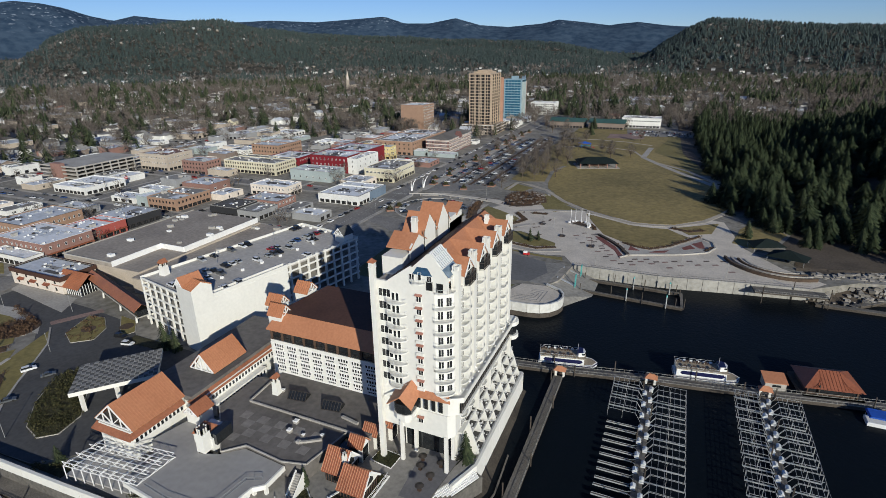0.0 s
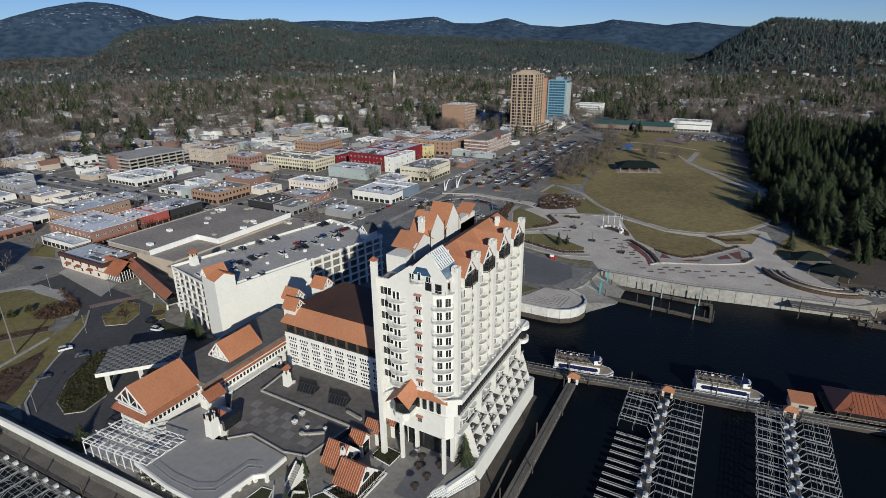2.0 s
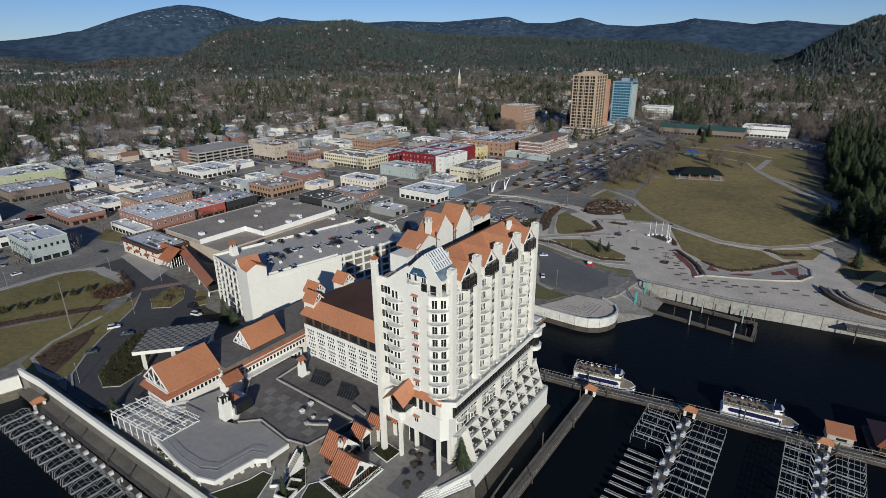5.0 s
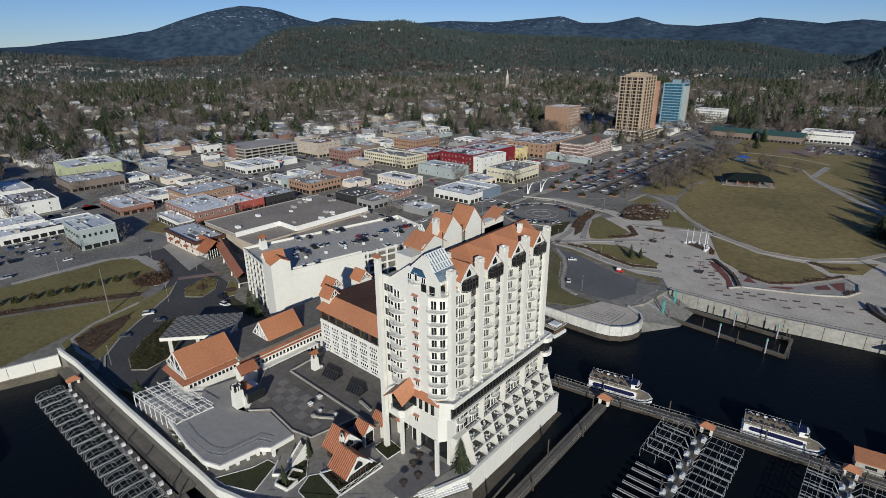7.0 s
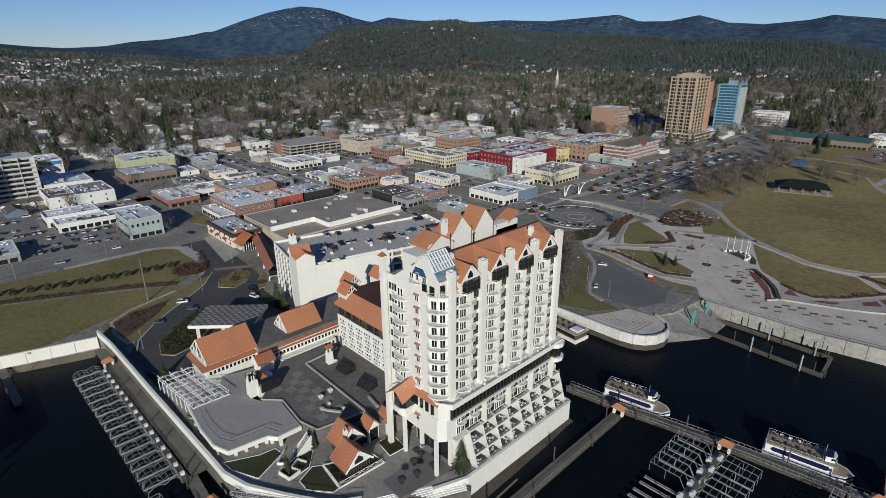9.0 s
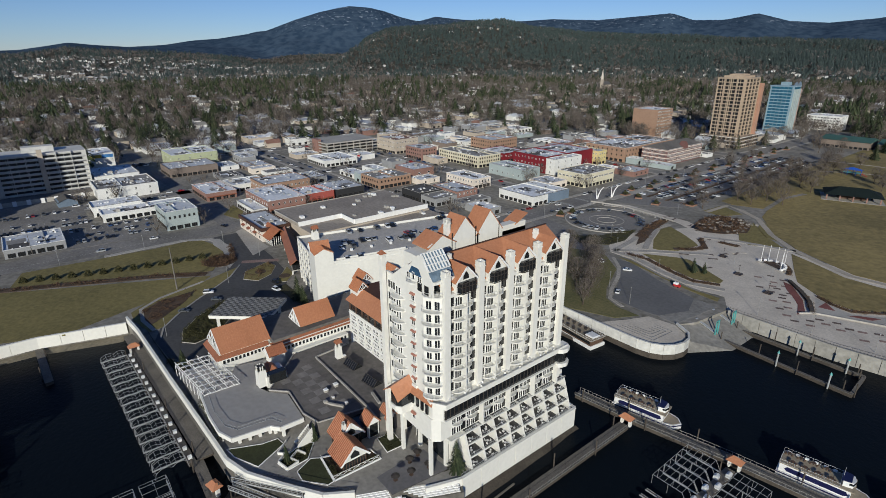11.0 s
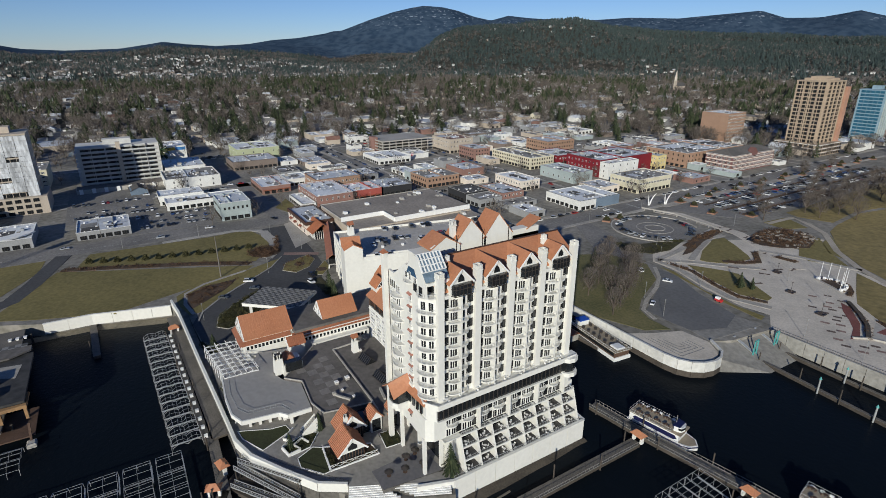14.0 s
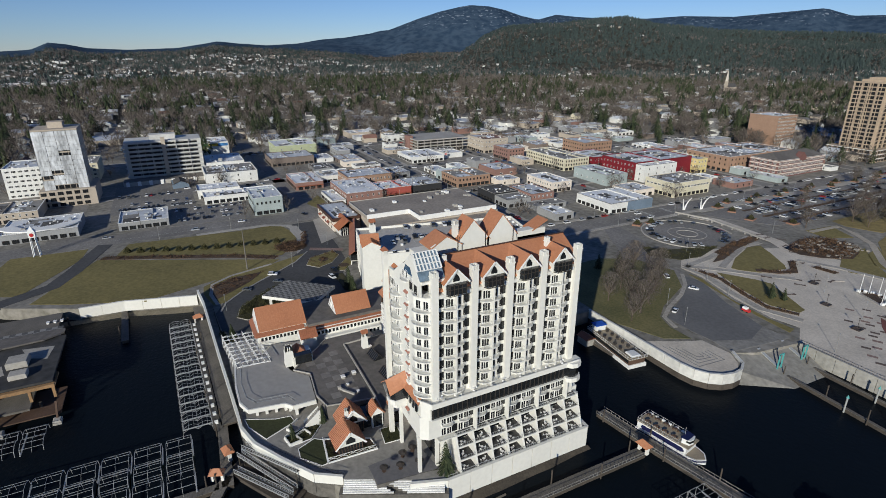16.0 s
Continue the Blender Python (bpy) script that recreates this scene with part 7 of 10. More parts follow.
for y in (-20, -6, 9):
    part("bracket", Geo().beam((-126, y, 1.0), (-122, y, LAKE), 0.6), TIMBER, wr)
    part("footing", Geo().bbox(-123.4, y - 1.2, LAKE - 1, -120.6, y + 1.2, LAKE + 1.4, 0.3), CONCRETE, wr)
for i in range(3):
    s = thing("patio_table", "white patio table set on the pier deck", "table", (-190.5, -2 + i * 2.4, 0.4), "white tables on the pier deck")
    part("top", Geo().box(-0.9, -0.6, 0.7, 0.9, 0.6, 0.78), TRIM, s)
    part("leg", Geo().box(-0.5, -0.4, 0, 0.5, 0.4, 0.7), TRIM, s)
for i in range(4):
    under(new("slip_arch", arch_mesh(6.5, 11.0, 2.4)), wr, pose(-118, 2 - 7 * i, 0))


# ---- the town ----
def wallmat(name, c, v=0.18):
    return mat(name, c, 0.85, v, 0.35, 5.0, bump=0.1)


W = {
    "brick": wallmat("red_brick", (0.27, 0.155, 0.125)), "orange": wallmat("orange_brick", (0.34, 0.215, 0.145)), "dkred": wallmat("dark_red_paint", (0.19, 0.012, 0.02)),
    "white": wallmat("white_paint", (0.72, 0.71, 0.67)), "cream": wallmat("cream_paint", (0.62, 0.57, 0.42)), "tan": wallmat("tan_stucco", (0.47, 0.40, 0.32)),
    "grey": wallmat("grey_block", (0.30, 0.30, 0.30)), "teal": wallmat("grey_teal_paint", (0.36, 0.41, 0.40)), "black": wallmat("black_panel", (0.03, 0.03, 0.032)),
    "yellow": wallmat("pale_yellow_paint", (0.64, 0.53, 0.25)), "blue": wallmat("slate_blue_paint", (0.16, 0.21, 0.27)), "pink": wallmat("pale_pink_stucco", (0.70, 0.62, 0.53)),
    "green": wallmat("pale_green_panel", (0.45, 0.48, 0.30)), "brown": wallmat("brown_block", (0.22, 0.175, 0.145)), "red": wallmat("faded_red_paint", (0.36, 0.085, 0.065)),
}
R = {
    "pale": mat("pale_membrane", (0.55, 0.57, 0.60), 0.7, 0.25, 0.12, 1.5), "white": mat("white_membrane", (0.76, 0.77, 0.78), 0.6, 0.15, 0.1, 1.5),
    "tar": mat("tar_roof", (0.10, 0.095, 0.09), 0.9, 0.35, 0.15, 2.0), "grey": mat("gravel_roof", (0.26, 0.25, 0.235), 0.9, 0.3, 0.15, 2.0),
    "rust": mat("rusty_roof", (0.22, 0.12, 0.09), 0.85, 0.3, 0.2, 2.0),
}
tw = {"s": window_mesh(1.2, 1.7, 1, 2, depth=0.1), "w": window_mesh(2.6, 1.5, 3, 1, depth=0.1), "d": window_mesh(1.2, 1.7, 1, 2, DARK, 0.1), "shop": window_mesh(3.4, 2.4, 3, 1, DARK, 0.14, False)}
unit_m = [Geo().bbox(-1.1, -0.8, 0, 1.1, 0.8, 1.3, 0.1).mesh("roof_unit", STEEL), Geo().bbox(-0.6, -0.6, 0, 0.6, 0.6, 0.9, 0.08).mesh("roof_unit", TRIM), Geo().bbox(-1.6, -1.1, 0, 1.6, 1.1, 1.7, 0.12).mesh("roof_unit", CONCRETE)]
FOOT = []
CLUTTER, PATCH = Geo(), Geo()


def building(x0, y0, x1, y1, h, wall, roof, label, floors=0, win="s", step=3.2, shop=True, category="shop building", sides="xy", awn=None, bands=None, coped=True):
    """Flat-roofed town building with parapet, roof units, windows facing +x and -y."""
    FOOT.append((x0, y0, x1, y1))
    rg = random.Random(int(x0 * 7 + y0 * 13))
    ob = thing("town_building", label, category, ((x0 + x1) / 2, (y0 + y1) / 2, LAND))
    w, d, H = (x1 - x0) / 2, (y1 - y0) / 2, h - LAND
    part("wall", Geo().box(-w, -d, 0, w, d, H - 0.55), W[wall], ob)
    part("roof", Geo().box(-w + 0.3, -d + 0.3, H - 0.6, w - 0.3, d - 0.3, H - 0.45), R[roof], ob)
    pp = part("parapet", Geo().ring(-w - 0.06, -d - 0.06, w + 0.06, d + 0.06, 0.36, H - 0.55, H), W[wall], ob)
    if coped:
        part("coping", Geo().ring(-w - 0.14, -d - 0.14, w + 0.14, d + 0.14, 0.5, H, H + 0.14), rg.choice((TRIM, TRIM, CONCRETE, CONCRETE, TILE_D)), pp)
    for k in range(int(w * d / 9)):
        x_, y_, q_ = rg.uniform(-w * 0.9, w * 0.9), rg.uniform(-d * 0.9, d * 0.9), rg.uniform(0.2, 0.55)
        CLUTTER.use(rg.choice((0, 0, 1, 2))).bbox(ob.location.x + x_ - q_, ob.location.y + y_ - q_ * rg.uniform(0.6, 1.8), h - 0.46, ob.location.x + x_ + q_, ob.location.y + y_ + q_, h - 0.45 + q_ * rg.uniform(0.8, 2.2), 0.05)
    for k in range(1 + int(w * d / 60)):
        x_, y_, a_, b_ = rg.uniform(-w * 0.6, w * 0.6), rg.uniform(-d * 0.6, d * 0.6), rg.uniform(0.12, 0.38) * w, rg.uniform(0.12, 0.38) * d
        PATCH.use(rg.choice((0, 1, 2, 3))).box(ob.location.x + x_ - a_, ob.location.y + y_ - b_, h - 0.46, ob.location.x + x_ + a_, ob.location.y + y_ + b_, h - 0.446 + 0.004 * k)
    for i in range((2 if h > 9 else 1) + int(w * d / 130)):
        u = put("roof_unit", unit_m[rg.randrange(3)], ob, (rg.uniform(-w * 0.75, w * 0.75), rg.uniform(-d * 0.75, d * 0.75), H - 0.45), rg.choice((0, E90)))
        k = rg.uniform(0.6, 1.1)
        u.scale = (k, k, k)
    if rg.random() < 0.6 and w * d > 120:
        yy = rg.uniform(-d * 0.4, d * 0.4)
        part("roof_step", Geo().box(-w + 0.3, yy, H - 0.45, w - 0.3, yy + 0.35, H + 0.35), W[wall], ob)
    nf = floors or max(1, int((h - 1.5) / 3.9))
    fh = (H - 0.8) / nf
    for f in range(nf):
        z = f * fh
        ground = f == 0 and shop
        m = tw["shop"] if ground else tw[win]
        st = max(4.2, min(step, 6.5)) if ground else step
        zz = z + (0.3 if ground else fh * 0.3)
        nx, ny = int((2 * d - 1.5) / st), int((2 * w - 1.5) / st)
        if "x" in sides:
            for i in range(nx):
                put("window", m, ob, (w, -d + 1 + (2 * d - 2) * (i + 0.5) / nx, zz), E90)
        if "y" in sides:
            for i in range(ny):
                put("window", m, ob, (-w + 1 + (2 * w - 2) * (i + 0.5) / ny, -d, zz), 0)
    if awn:
        part("awning", Geo().box(w, -d + 0.4, 2.9, w + 1.3, d - 0.4, 3.3), awn, ob)
    if bands:
        for f in range(nf):
            z = (f + 1) * fh
            g = Geo()
            g.box(w, -d - 0.1, z - 0.5, w + 0.15, d, z + 0.3).box(-w, -d - 0.15, z - 0.5, w + 0.15, -d, z + 0.3)
            part("band", g, bands, ob)
    return ob


B = building
pink = B(-288, 136, -251, 153, 9.0, "pink", "pale", "pale pink corner shop with brown cornice and awnings", 2, "d", 6.5, False)
part("cornice", Geo().box(-18.9, -9.0, 6.3, 18.9, -8.2, 8.35).box(18.2, -8.2, 6.3, 18.9, 8.2, 8.35).box(-18.9, 8.2, 6.3, 18.9, 8.9, 8.35).box(-18.9, -8.2, 6.3, -18.2, 8.2, 8.35), BROWN_SHADE_ROOF, pink, "brown cornice")
for i in (-11, -2, 8):
    part("awning", Geo().slab([(i - 2.2, -8.5, 4.2), (i + 2.2, -8.5, 4.2), (i + 2.2, -10, 3.4), (i - 2.2, -10, 3.4)], 0.12), SEAM, pink, "dark red awning")
B(-347, 161, -303, 188, 10.0, "brick", "white", "dark brick shop with a pale metal roof", 2, "s", 4.0, True, awn=SEAM)
B(-377, 176, -348, 213, 11.0, "orange", "pale", "long brick building with a pale blue roof", 2)
B(-331, 189.5, -308, 213, 9.0, "red", "white", "red fronted store with a white roof", 1, awn=SEAM)
B(-336, 150.5, -303, 160, 6.0, "white", "white", "low white annex with a flat roof", 1)
B(-339, 215, -310, 240, 8.0, "black", "pale", "black fronted shop with a pale roof", 1, "d")
B(-342, 256, -314, 287, 9.5, "orange", "grey", "tan brick corner block with small windows", 2, "d", 3.0)
B(-285, 258, -262.4, 279, 8.0, "black", "tar", "modern black corner shop with a flat canopy", 1, "d")
B(-262, 259, -245, 279, 7.0, "grey", "grey", "grey block workshop with a gravel roof", 1, "d")
B(-275, 280, -246, 300, 8.5, "brick", "pale", "two storey brick shop with a pale roof", 2)
B(-300, 314, -266, 333, 9.0, "pink", "white", "pale red shop with a white roof", 2)
wb = B(-236, 313, -201.5, 352, 8.0, "white", "white", "white showroom with a slate blue side", 1, "d", 3.2, True)
part("blue_wall", Geo().box(17.3, -4, 0, 17.5, 19.4, 6.9), W["blue"], wb, "slate blue painted side wall")
B(-240, 385, -212, 424, 12.0, "cream", "grey", "cream office block with dark ribbon windows", 2, "w", 3.4, True, "office building")
B(-308, 402, -268, 470, 16.0, "dkred", "pale", "tall dark red painted block with a pale roof", 3, "s", 4.2, False, sides="y")
B(-267.9, 402.5, -258, 440, 15.0, "white", "white", "white painted blank side block", 3, "s", 8, False)
B(-300, 471, -262, 484, 14.0, "yellow", "pale", "pale yellow three storey building", 3)
B(-303, 366, -262, 388, 10.0, "teal", "pale", "blank grey teal building with a shallow roof", 1, "s", 6, False)
B(-383, 372, -324, 401, 12.0, "cream", "grey", "cream stone block with rows of windows", 3, "d", 2.8, True)
B(-362, 409, -327, 440, 10.0, "dkred", "white", "dark red two storey brick shop", 2, "s", 3.4)
B(-470, 353, -434, 383, 16.0, "tan", "rust", "ornate tan and brick corner building", 3, "s", 3.2)
B(-415, 353, -387, 372, 13.0, "brick", "pale", "brick block with a tall stair tower", 3, "d", 3.4)
B(-411, 440, -376, 478, 14.0, "orange", "pale", "orange brick block with arched windows", 3, "d", 3.4)
B(-458, 263, -420, 298, 7.0, "white", "white", "white and blue fronted store with a bright roof", 1, "d")
W["maroon"] = wallmat("maroon_brick", (0.17, 0.082, 0.070))
mar = B(-243, 515, -217, 582, 16.0, "maroon", "tar", "dark brick office with white ribbon bands and hipped roof", 4, "w", 3.6, False, "office building", bands=W["pink"])
part("hip_roof", Geo().add([(-12.6, -33, 15.4), (12.6, -33, 15.4), (12.6, 33, 15.4), (-12.6, 33, 15.4), (0, -24, 19.6), (0, 24, 19.6)], [(0, 1, 4), (1, 2, 5, 4), (2, 3, 5), (3, 0, 4, 5), (3, 2, 1, 0)]), DARK_ROOF, mar, "dark grey hipped roof")
part("gable", Geo().xprism([(-4.5, 13), (4.5, 13), (4.5, 16), (0, 20), (-4.5, 16)], 8, 13.4), W["maroon"], mar, "brick gable")
B(-298, 500, -252, 590, 15.0, "orange", "grey", "orange brick hall behind the office", 3, "d", 5)
B(-345, 655, -312, 690, 36.0, "orange", "pale", "tall plain brick slab building", 9, "w", 4.0, False, "apartment building", sides="x")
B(-335, 98, -308, 117, 13.0, "teal", "pale", "grey two storey building with tall dark windows", 2, "d", 2.8, True)
B(-341, 18, -312, 46, 6.0, "grey", "pale", "low roadside diner with a pale roof", 1)
cur = B(-346, -42, -313, -3, 7.0, "grey", "white", "curved showroom with a bright canopy roof", 1)
part("canopy_roof", Geo().prism(arc(-6, 0, 24, -70, 60, 10) + arc(-6, 0, 16, 60, -70, 10), 6.2, 6.9), TRIM, cur, "bright curved canopy")
B(-391, 67, -371, 97, 8.0, "white", "white", "white car showroom with a flat roof", 1)
B(-370.5, 70, -353, 121, 6.5, "white", "white", "long white canopy building", 1)
B(-455, 76, -416, 117, 10.0, "white", "grey", "large white warehouse with a gravel roof", 2, "s", 9, False)
B(-498, 80, -456, 112, 12.0, "white", "pale", "white warehouse with a blue-grey roof", 2, "s", 9, False)
B(-500, 137, -466, 178, 9.0, "brown", "pale", "brown block store with a pale roof", 1, "d")
B(-552, 150, -510, 192, 13.0, "green", "white", "pale green panelled hall", 2, "s", 9, False)
B(-402, 138, -364, 160, 7.0, "brick", "white", "low brick shops with a white roof", 1, awn=SEAM)
B(-402, 162, -379, 190, 7.0, "white", "pale", "low white shops with a pale roof", 1)
B(-560, 30, -520, 78, 12.0, "black", "white", "dark glazed hall with a white roof", 3, "d", 3.2)
mural = B(-600, 70, -562, 110, 14.0, "white", "white", "white hall with a colourful mural band", 2, "s", 12, False)
for i, c in enumerate(((0.5, 0.12, 0.05), (0.08, 0.3, 0.12), (0.6, 0.4, 0.05), (0.06, 0.2, 0.45))):
    part("mural_panel", Geo().box(19.05, -19 + i * 9.6, 8.6, 19.15, -9.6 + i * 9.6, 11.6), mat("mural_colour", c, 0.8, 0.5, 1.0, 4.0), mural)

# mall behind the garage
MALLROOF = mat("brown_gravel_roof", (0.32, 0.28, 0.235), 0.95, 0.3, 0.15, 2.0, col2=(0.225, 0.195, 0.165))
mall = thing("shopping_mall", "large low mall with dark gravel roofs and white parapets", "shopping mall")
FOOT.append((-276, 154, -190, 236))
part("wall", Geo().box(-275, 154, LAND, -222, 236, 9.4).box(-222, 150, LAND, -190, 236, 8.0), W["tan"], mall)
part("upper_roof", Geo().box(-275, 154, 9.4, -240, 236, 11.5).box(-240, 182, 9.4, -224, 236, 11.5), MALLROOF, mall)
part("lower_roof", Geo().box(-240, 154, 9.4, -222, 182, 9.6).box(-224, 182, 8, -190, 236, 8.6).box(-222, 150, 8, -190, 182, 8.6), MALLROOF, mall)
part("white_parapet", Geo().box(-240, 154, 9.6, -239.6, 182, 12.3).box(-239.6, 181.6, 9.6, -224, 182, 12.3).box(-224, 182, 8.6, -223.6, 236, 12.3), TRIM, mall, "white parapet wall")
part("edge", Geo().box(-275.3, 153.7, 11.3, -240, 154, 12.0).box(-275.3, 154, 11.3, -275, 236, 12.0), CONCRETE, mall)
rg = random.Random(3)
for i in range(26):
    x, y = rg.uniform(-272, -194), rg.uniform(158, 233)
    z = 11.5 if x < -241 or (x < -225 and y > 183) else (9.6 if y < 182 and x < -222 else 8.6)
    if abs(x + 232) < 9 and y < 184:
        continue
    v_ = thing("roof_vent", "pale box vent on the mall roof", "roof vent", (x, y, z), "box vents on the mall roof")
    s = rg.uniform(0.7, 1.7)
    part("housing", Geo().bbox(-s, -s * 0.7, 0, s, s * 0.7, s * 0.9, 0.1), CONCRETE if i % 2 else TRIM, v_)
    part("curb", Geo().box(-s * 1.1, -s * 0.8, 0, s * 1.1, s * 0.8, 0.2), STEEL, v_)

# covered bridge from the shops to the garage, and its glazed porch
sky_b = thing("covered_walkway", "covered walkway with a brown gabled roof on white legs", "walkway")
a, b = Vector((-246, 148, 0)), Vector((-191, 130.5, 0))
d = (b - a).normalized()
n_ = Vector((-d.y, d.x, 0))
# slope facing away from the sun gets the dark brown as painted shade
for s in (-1, 1):
    part("roof", Geo().slab([a + Vector((0, 0, 9.6)), b + Vector((0, 0, 9.6)), b + n_ * s * 3.4 + Vector((0, 0, 7.2)), a + n_ * s * 3.4 + Vector((0, 0, 7.2))], 0.25), ORANGE_DK if s < 0 else BROWN_SHADE_ROOF, sky_b)
part("deck", Geo().beam(a + Vector((0, 0, 4.2)), b + Vector((0, 0, 4.2)), 5.0, 0.5), CONCRETE, sky_b)
part("pane", Geo().beam(a + Vector((0, 0, 5.8)), b + Vector((0, 0, 5.8)), 4.6, 2.6), GLASS, sky_b)
for t in (0.3, 0.65, 0.95):
    p = a.lerp(b, t)
    part("leg", Geo().beam(p - n_ * 2.4 + Vector((0, 0, LAND)), p - n_ * 2.0 + Vector((0, 0, 4.2)), 0.6).beam(p + n_ * 2.4 + Vector((0, 0, LAND)), p + n_ * 2.0 + Vector((0, 0, 4.2)), 0.6), STUCCO, sky_b)
porch = thing("glazed_porch", "glazed porch with a wide brown gabled roof", "porch")
gable_roof_x(porch, -258, -240, 136.5, 149, 5.0, 10.2, ORANGE_DK, 0.6)
part("glass_wall", Geo().box(-253, 137.6, LAND, -241, 148, 5.2), GLASS, porch)
g = Geo()
for i in range(9):
    g.box(-241.1, 137.6 + i * 1.28, LAND, -240.9, 137.8 + i * 1.28, 6)
    g.box(-253 + i * 1.45, 137.4, LAND, -252.8 + i * 1.45, 137.6, 5.2)
part("glazing_bar", g, TRIM, porch)

# downtown parking structure
pg = thing("parking_structure", "grey concrete parking structure with a brick stair", "parking garage")
FOOT.append((-521, 289, -469, 356))
for z in (4, 7.3, 10.6, 13.6):
    part("floor", Geo().box(-519, 291, z - 0.3, -470, 355, z), CONCRETE, pg)
    part("spandrel", Geo().box(-470, 291, z - 0.4, -469.7, 355, z + 0.8).box(-519, 290.7, z - 0.4, -470, 291, z + 0.8), CONCRETE, pg)
part("core", Geo().box(-515, 296, LAND, -476, 350, 10), DARK, pg)
part("stair", Geo().box(-500, 289, LAND, -488, 294, 16.5), W["brick"], pg, "brick stair tower")
for i in range(9):
    part("column", Geo().box(-470.4, 291 + i * 7.9, LAND, -469.5, 291.8 + i * 7.9, 14.2), CONCRETE, pg)


def highrise(name, label, x0, y0, x1, y1, h, floors, wall, wmesh, step, podium=None, base=LAND, corner=None):
    FOOT.append((x0 - 6, y0 - 6, x1 + 6, y1 + 6))
    ob = thing(name, label, "apartment tower", ((x0 + x1) / 2, (y0 + y1) / 2, base))
    w, d, H = (x1 - x0) / 2, (y1 - y0) / 2, h - base
    part("wall", Geo().box(-w, -d, 0, w, d, H), wall, ob)
    fh = H / floors
    slab = Geo().box(-w - 0.35, -d - 0.35, -0.2, w + 0.35, d + 0.35, 0.2).mesh("floor_band", wall)
    for f in range(1, floors + 1):
        put("floor_band", slab, ob, (0, 0, f * fh))
    for f in range(floors):
        for i in range(int(2 * d / step)):
            put("window", wmesh, ob, (w, -d + step * (i + 0.5) + (2 * d - step * int(2 * d / step)) / 2, f * fh + 0.7), E90)
        for i in range(int(2 * w / step)):
            put("window", wmesh, ob, (-w + step * (i + 0.5) + (2 * w - step * int(2 * w / step)) / 2, -d, f * fh + 0.7), 0)
    if podium:
        g = Geo()
        g.box(-w - podium, -d - podium, 0, w + podium, d + podium, 12)
        part("podium", g, wall, ob)
        for f in range(3):
            for i in range(int(2 * (d + podium) / 5)):
                put("window", tw["shop"], ob, (w + podium, -d - podium + 2.5 + i * 5, f * 4 + 0.6), E90)
            for i in range(int(2 * (w + podium) / 5)):
                put("window", tw["shop"], ob, (-w - podium + 2.5 + i * 5, -d - podium, f * 4 + 0.6), 0)
    part("roof_edge", Geo().box(-w - 0.5, -d - 0.5, H, w + 0.5, d + 0.5, H + 0.9), wall, ob)
    part("plant_room", Geo().box(-w * 0.35, -d * 0.35, H + 0.9, w * 0.35, d * 0.35, H + 5), wall, ob)
    return ob


win_t = window_mesh(3.2, 2.8, 2, 1, DARK, 0.12)
TOWERTAN = wallmat("tan_concrete", (0.43, 0.335, 0.24))
tt = highrise("apartment_tower", "tall tan concrete apartment tower with a stepped podium", -252, 668, -222, 704, 74.5, 19, TOWERTAN, win_t, 3.9, 7.0)
for k in range(5):
    part("pilaster", Geo().box(15.0, -17.6 + k * 8.4, 12, 15.9, -16.4 + k * 8.4, 73.2), TOWERTAN, tt)
    part("pilaster", Geo().box(-14.6 + k * 7.0, -18.9, 12, -13.4 + k * 7.0, -18.0, 73.2), TOWERTAN, tt)
for f in range(3):
    part("podium_band", Geo().box(-22.4, -25.4, 3.4 + f * 4, 22.4, 25.4, 3.9 + f * 4), TRIM, tt, "pale podium band")
part("crown", Geo().box(-11, -13, 74.4, 11, 13, 76.6).box(-7, -9, 76.6, 7, 9, 78.2), TOWERTAN, tt, "stepped crown")
part("flank", Geo().box(-4, 19, 0, 18, 25, 68), wallmat("salmon_concrete", (0.44, 0.25, 0.17)), tt, "salmon coloured flank")
BLUEPANE = mat("tower_blue_glass", (0.030, 0.125, 0.20), 0.15, 0.35, 0.5, 3.0, spec=0.6)
win_bl = Geo().box(-2.2, -0.1, 0, 2.2, 0.05, 2.6).mesh("window", BLUEPANE)
bt = highrise("apartment_tower", "tall blue glazed apartment tower with a pale salmon flank", -246, 800, -219, 822, 61, 16, wallmat("blue_panel", (0.25, 0.35, 0.41)), win_bl, 4.7, None)
for k in range(4):
    part("balcony_bay", Geo().box(13.4, -9.8 + k * 5.6, 4, 14.6, -7.2 + k * 5.6, 57), W["teal"], bt, "pale balcony stack")
part("gable", Geo().xprism([(-11, 61), (11, 61), (11, 63.5), (6, 66), (0, 63), (-6, 66), (-11, 63.5)], 13.1, 13.5), W["blue"], bt)
part("flank", Geo().box(-13.1, 11, 0, 14.0, 14.6, 57), wallmat("pale_salmon", (0.42, 0.30, 0.25)), bt, "pale salmon flank")
win_o = window_mesh(5.7, 2.1, 4, 1, DARK, 0.1)
PALESLAB = wallmat("pale_grey_render", (0.56, 0.55, 0.52))
off = highrise("office_slab", "pale eight storey slab with long balcony bands", -486, 20, -458, 78, 33, 9, PALESLAB, win_o, 5.9)
for f in range(9):
    part("balcony_band", Geo().box(14.0, -29, f * 3.55 + 0.1, 15.6, 29, f * 3.55 + 1.15).box(-14, -30.6, f * 3.55 + 0.1, 15.6, -29, f * 3.55 + 1.15), PALESLAB, off)
for k in range(7):
    part("party_wall", Geo().box(14.0, -29.2 + k * 9.7, 0, 16.0, -28.8 + k * 9.7, 33.4), PALESLAB, off)
part("lift_tower", Geo().box(14.0, -1.6, 0, 16.6, 1.6, 36), W["tan"], off, "dark tan lift shaft")
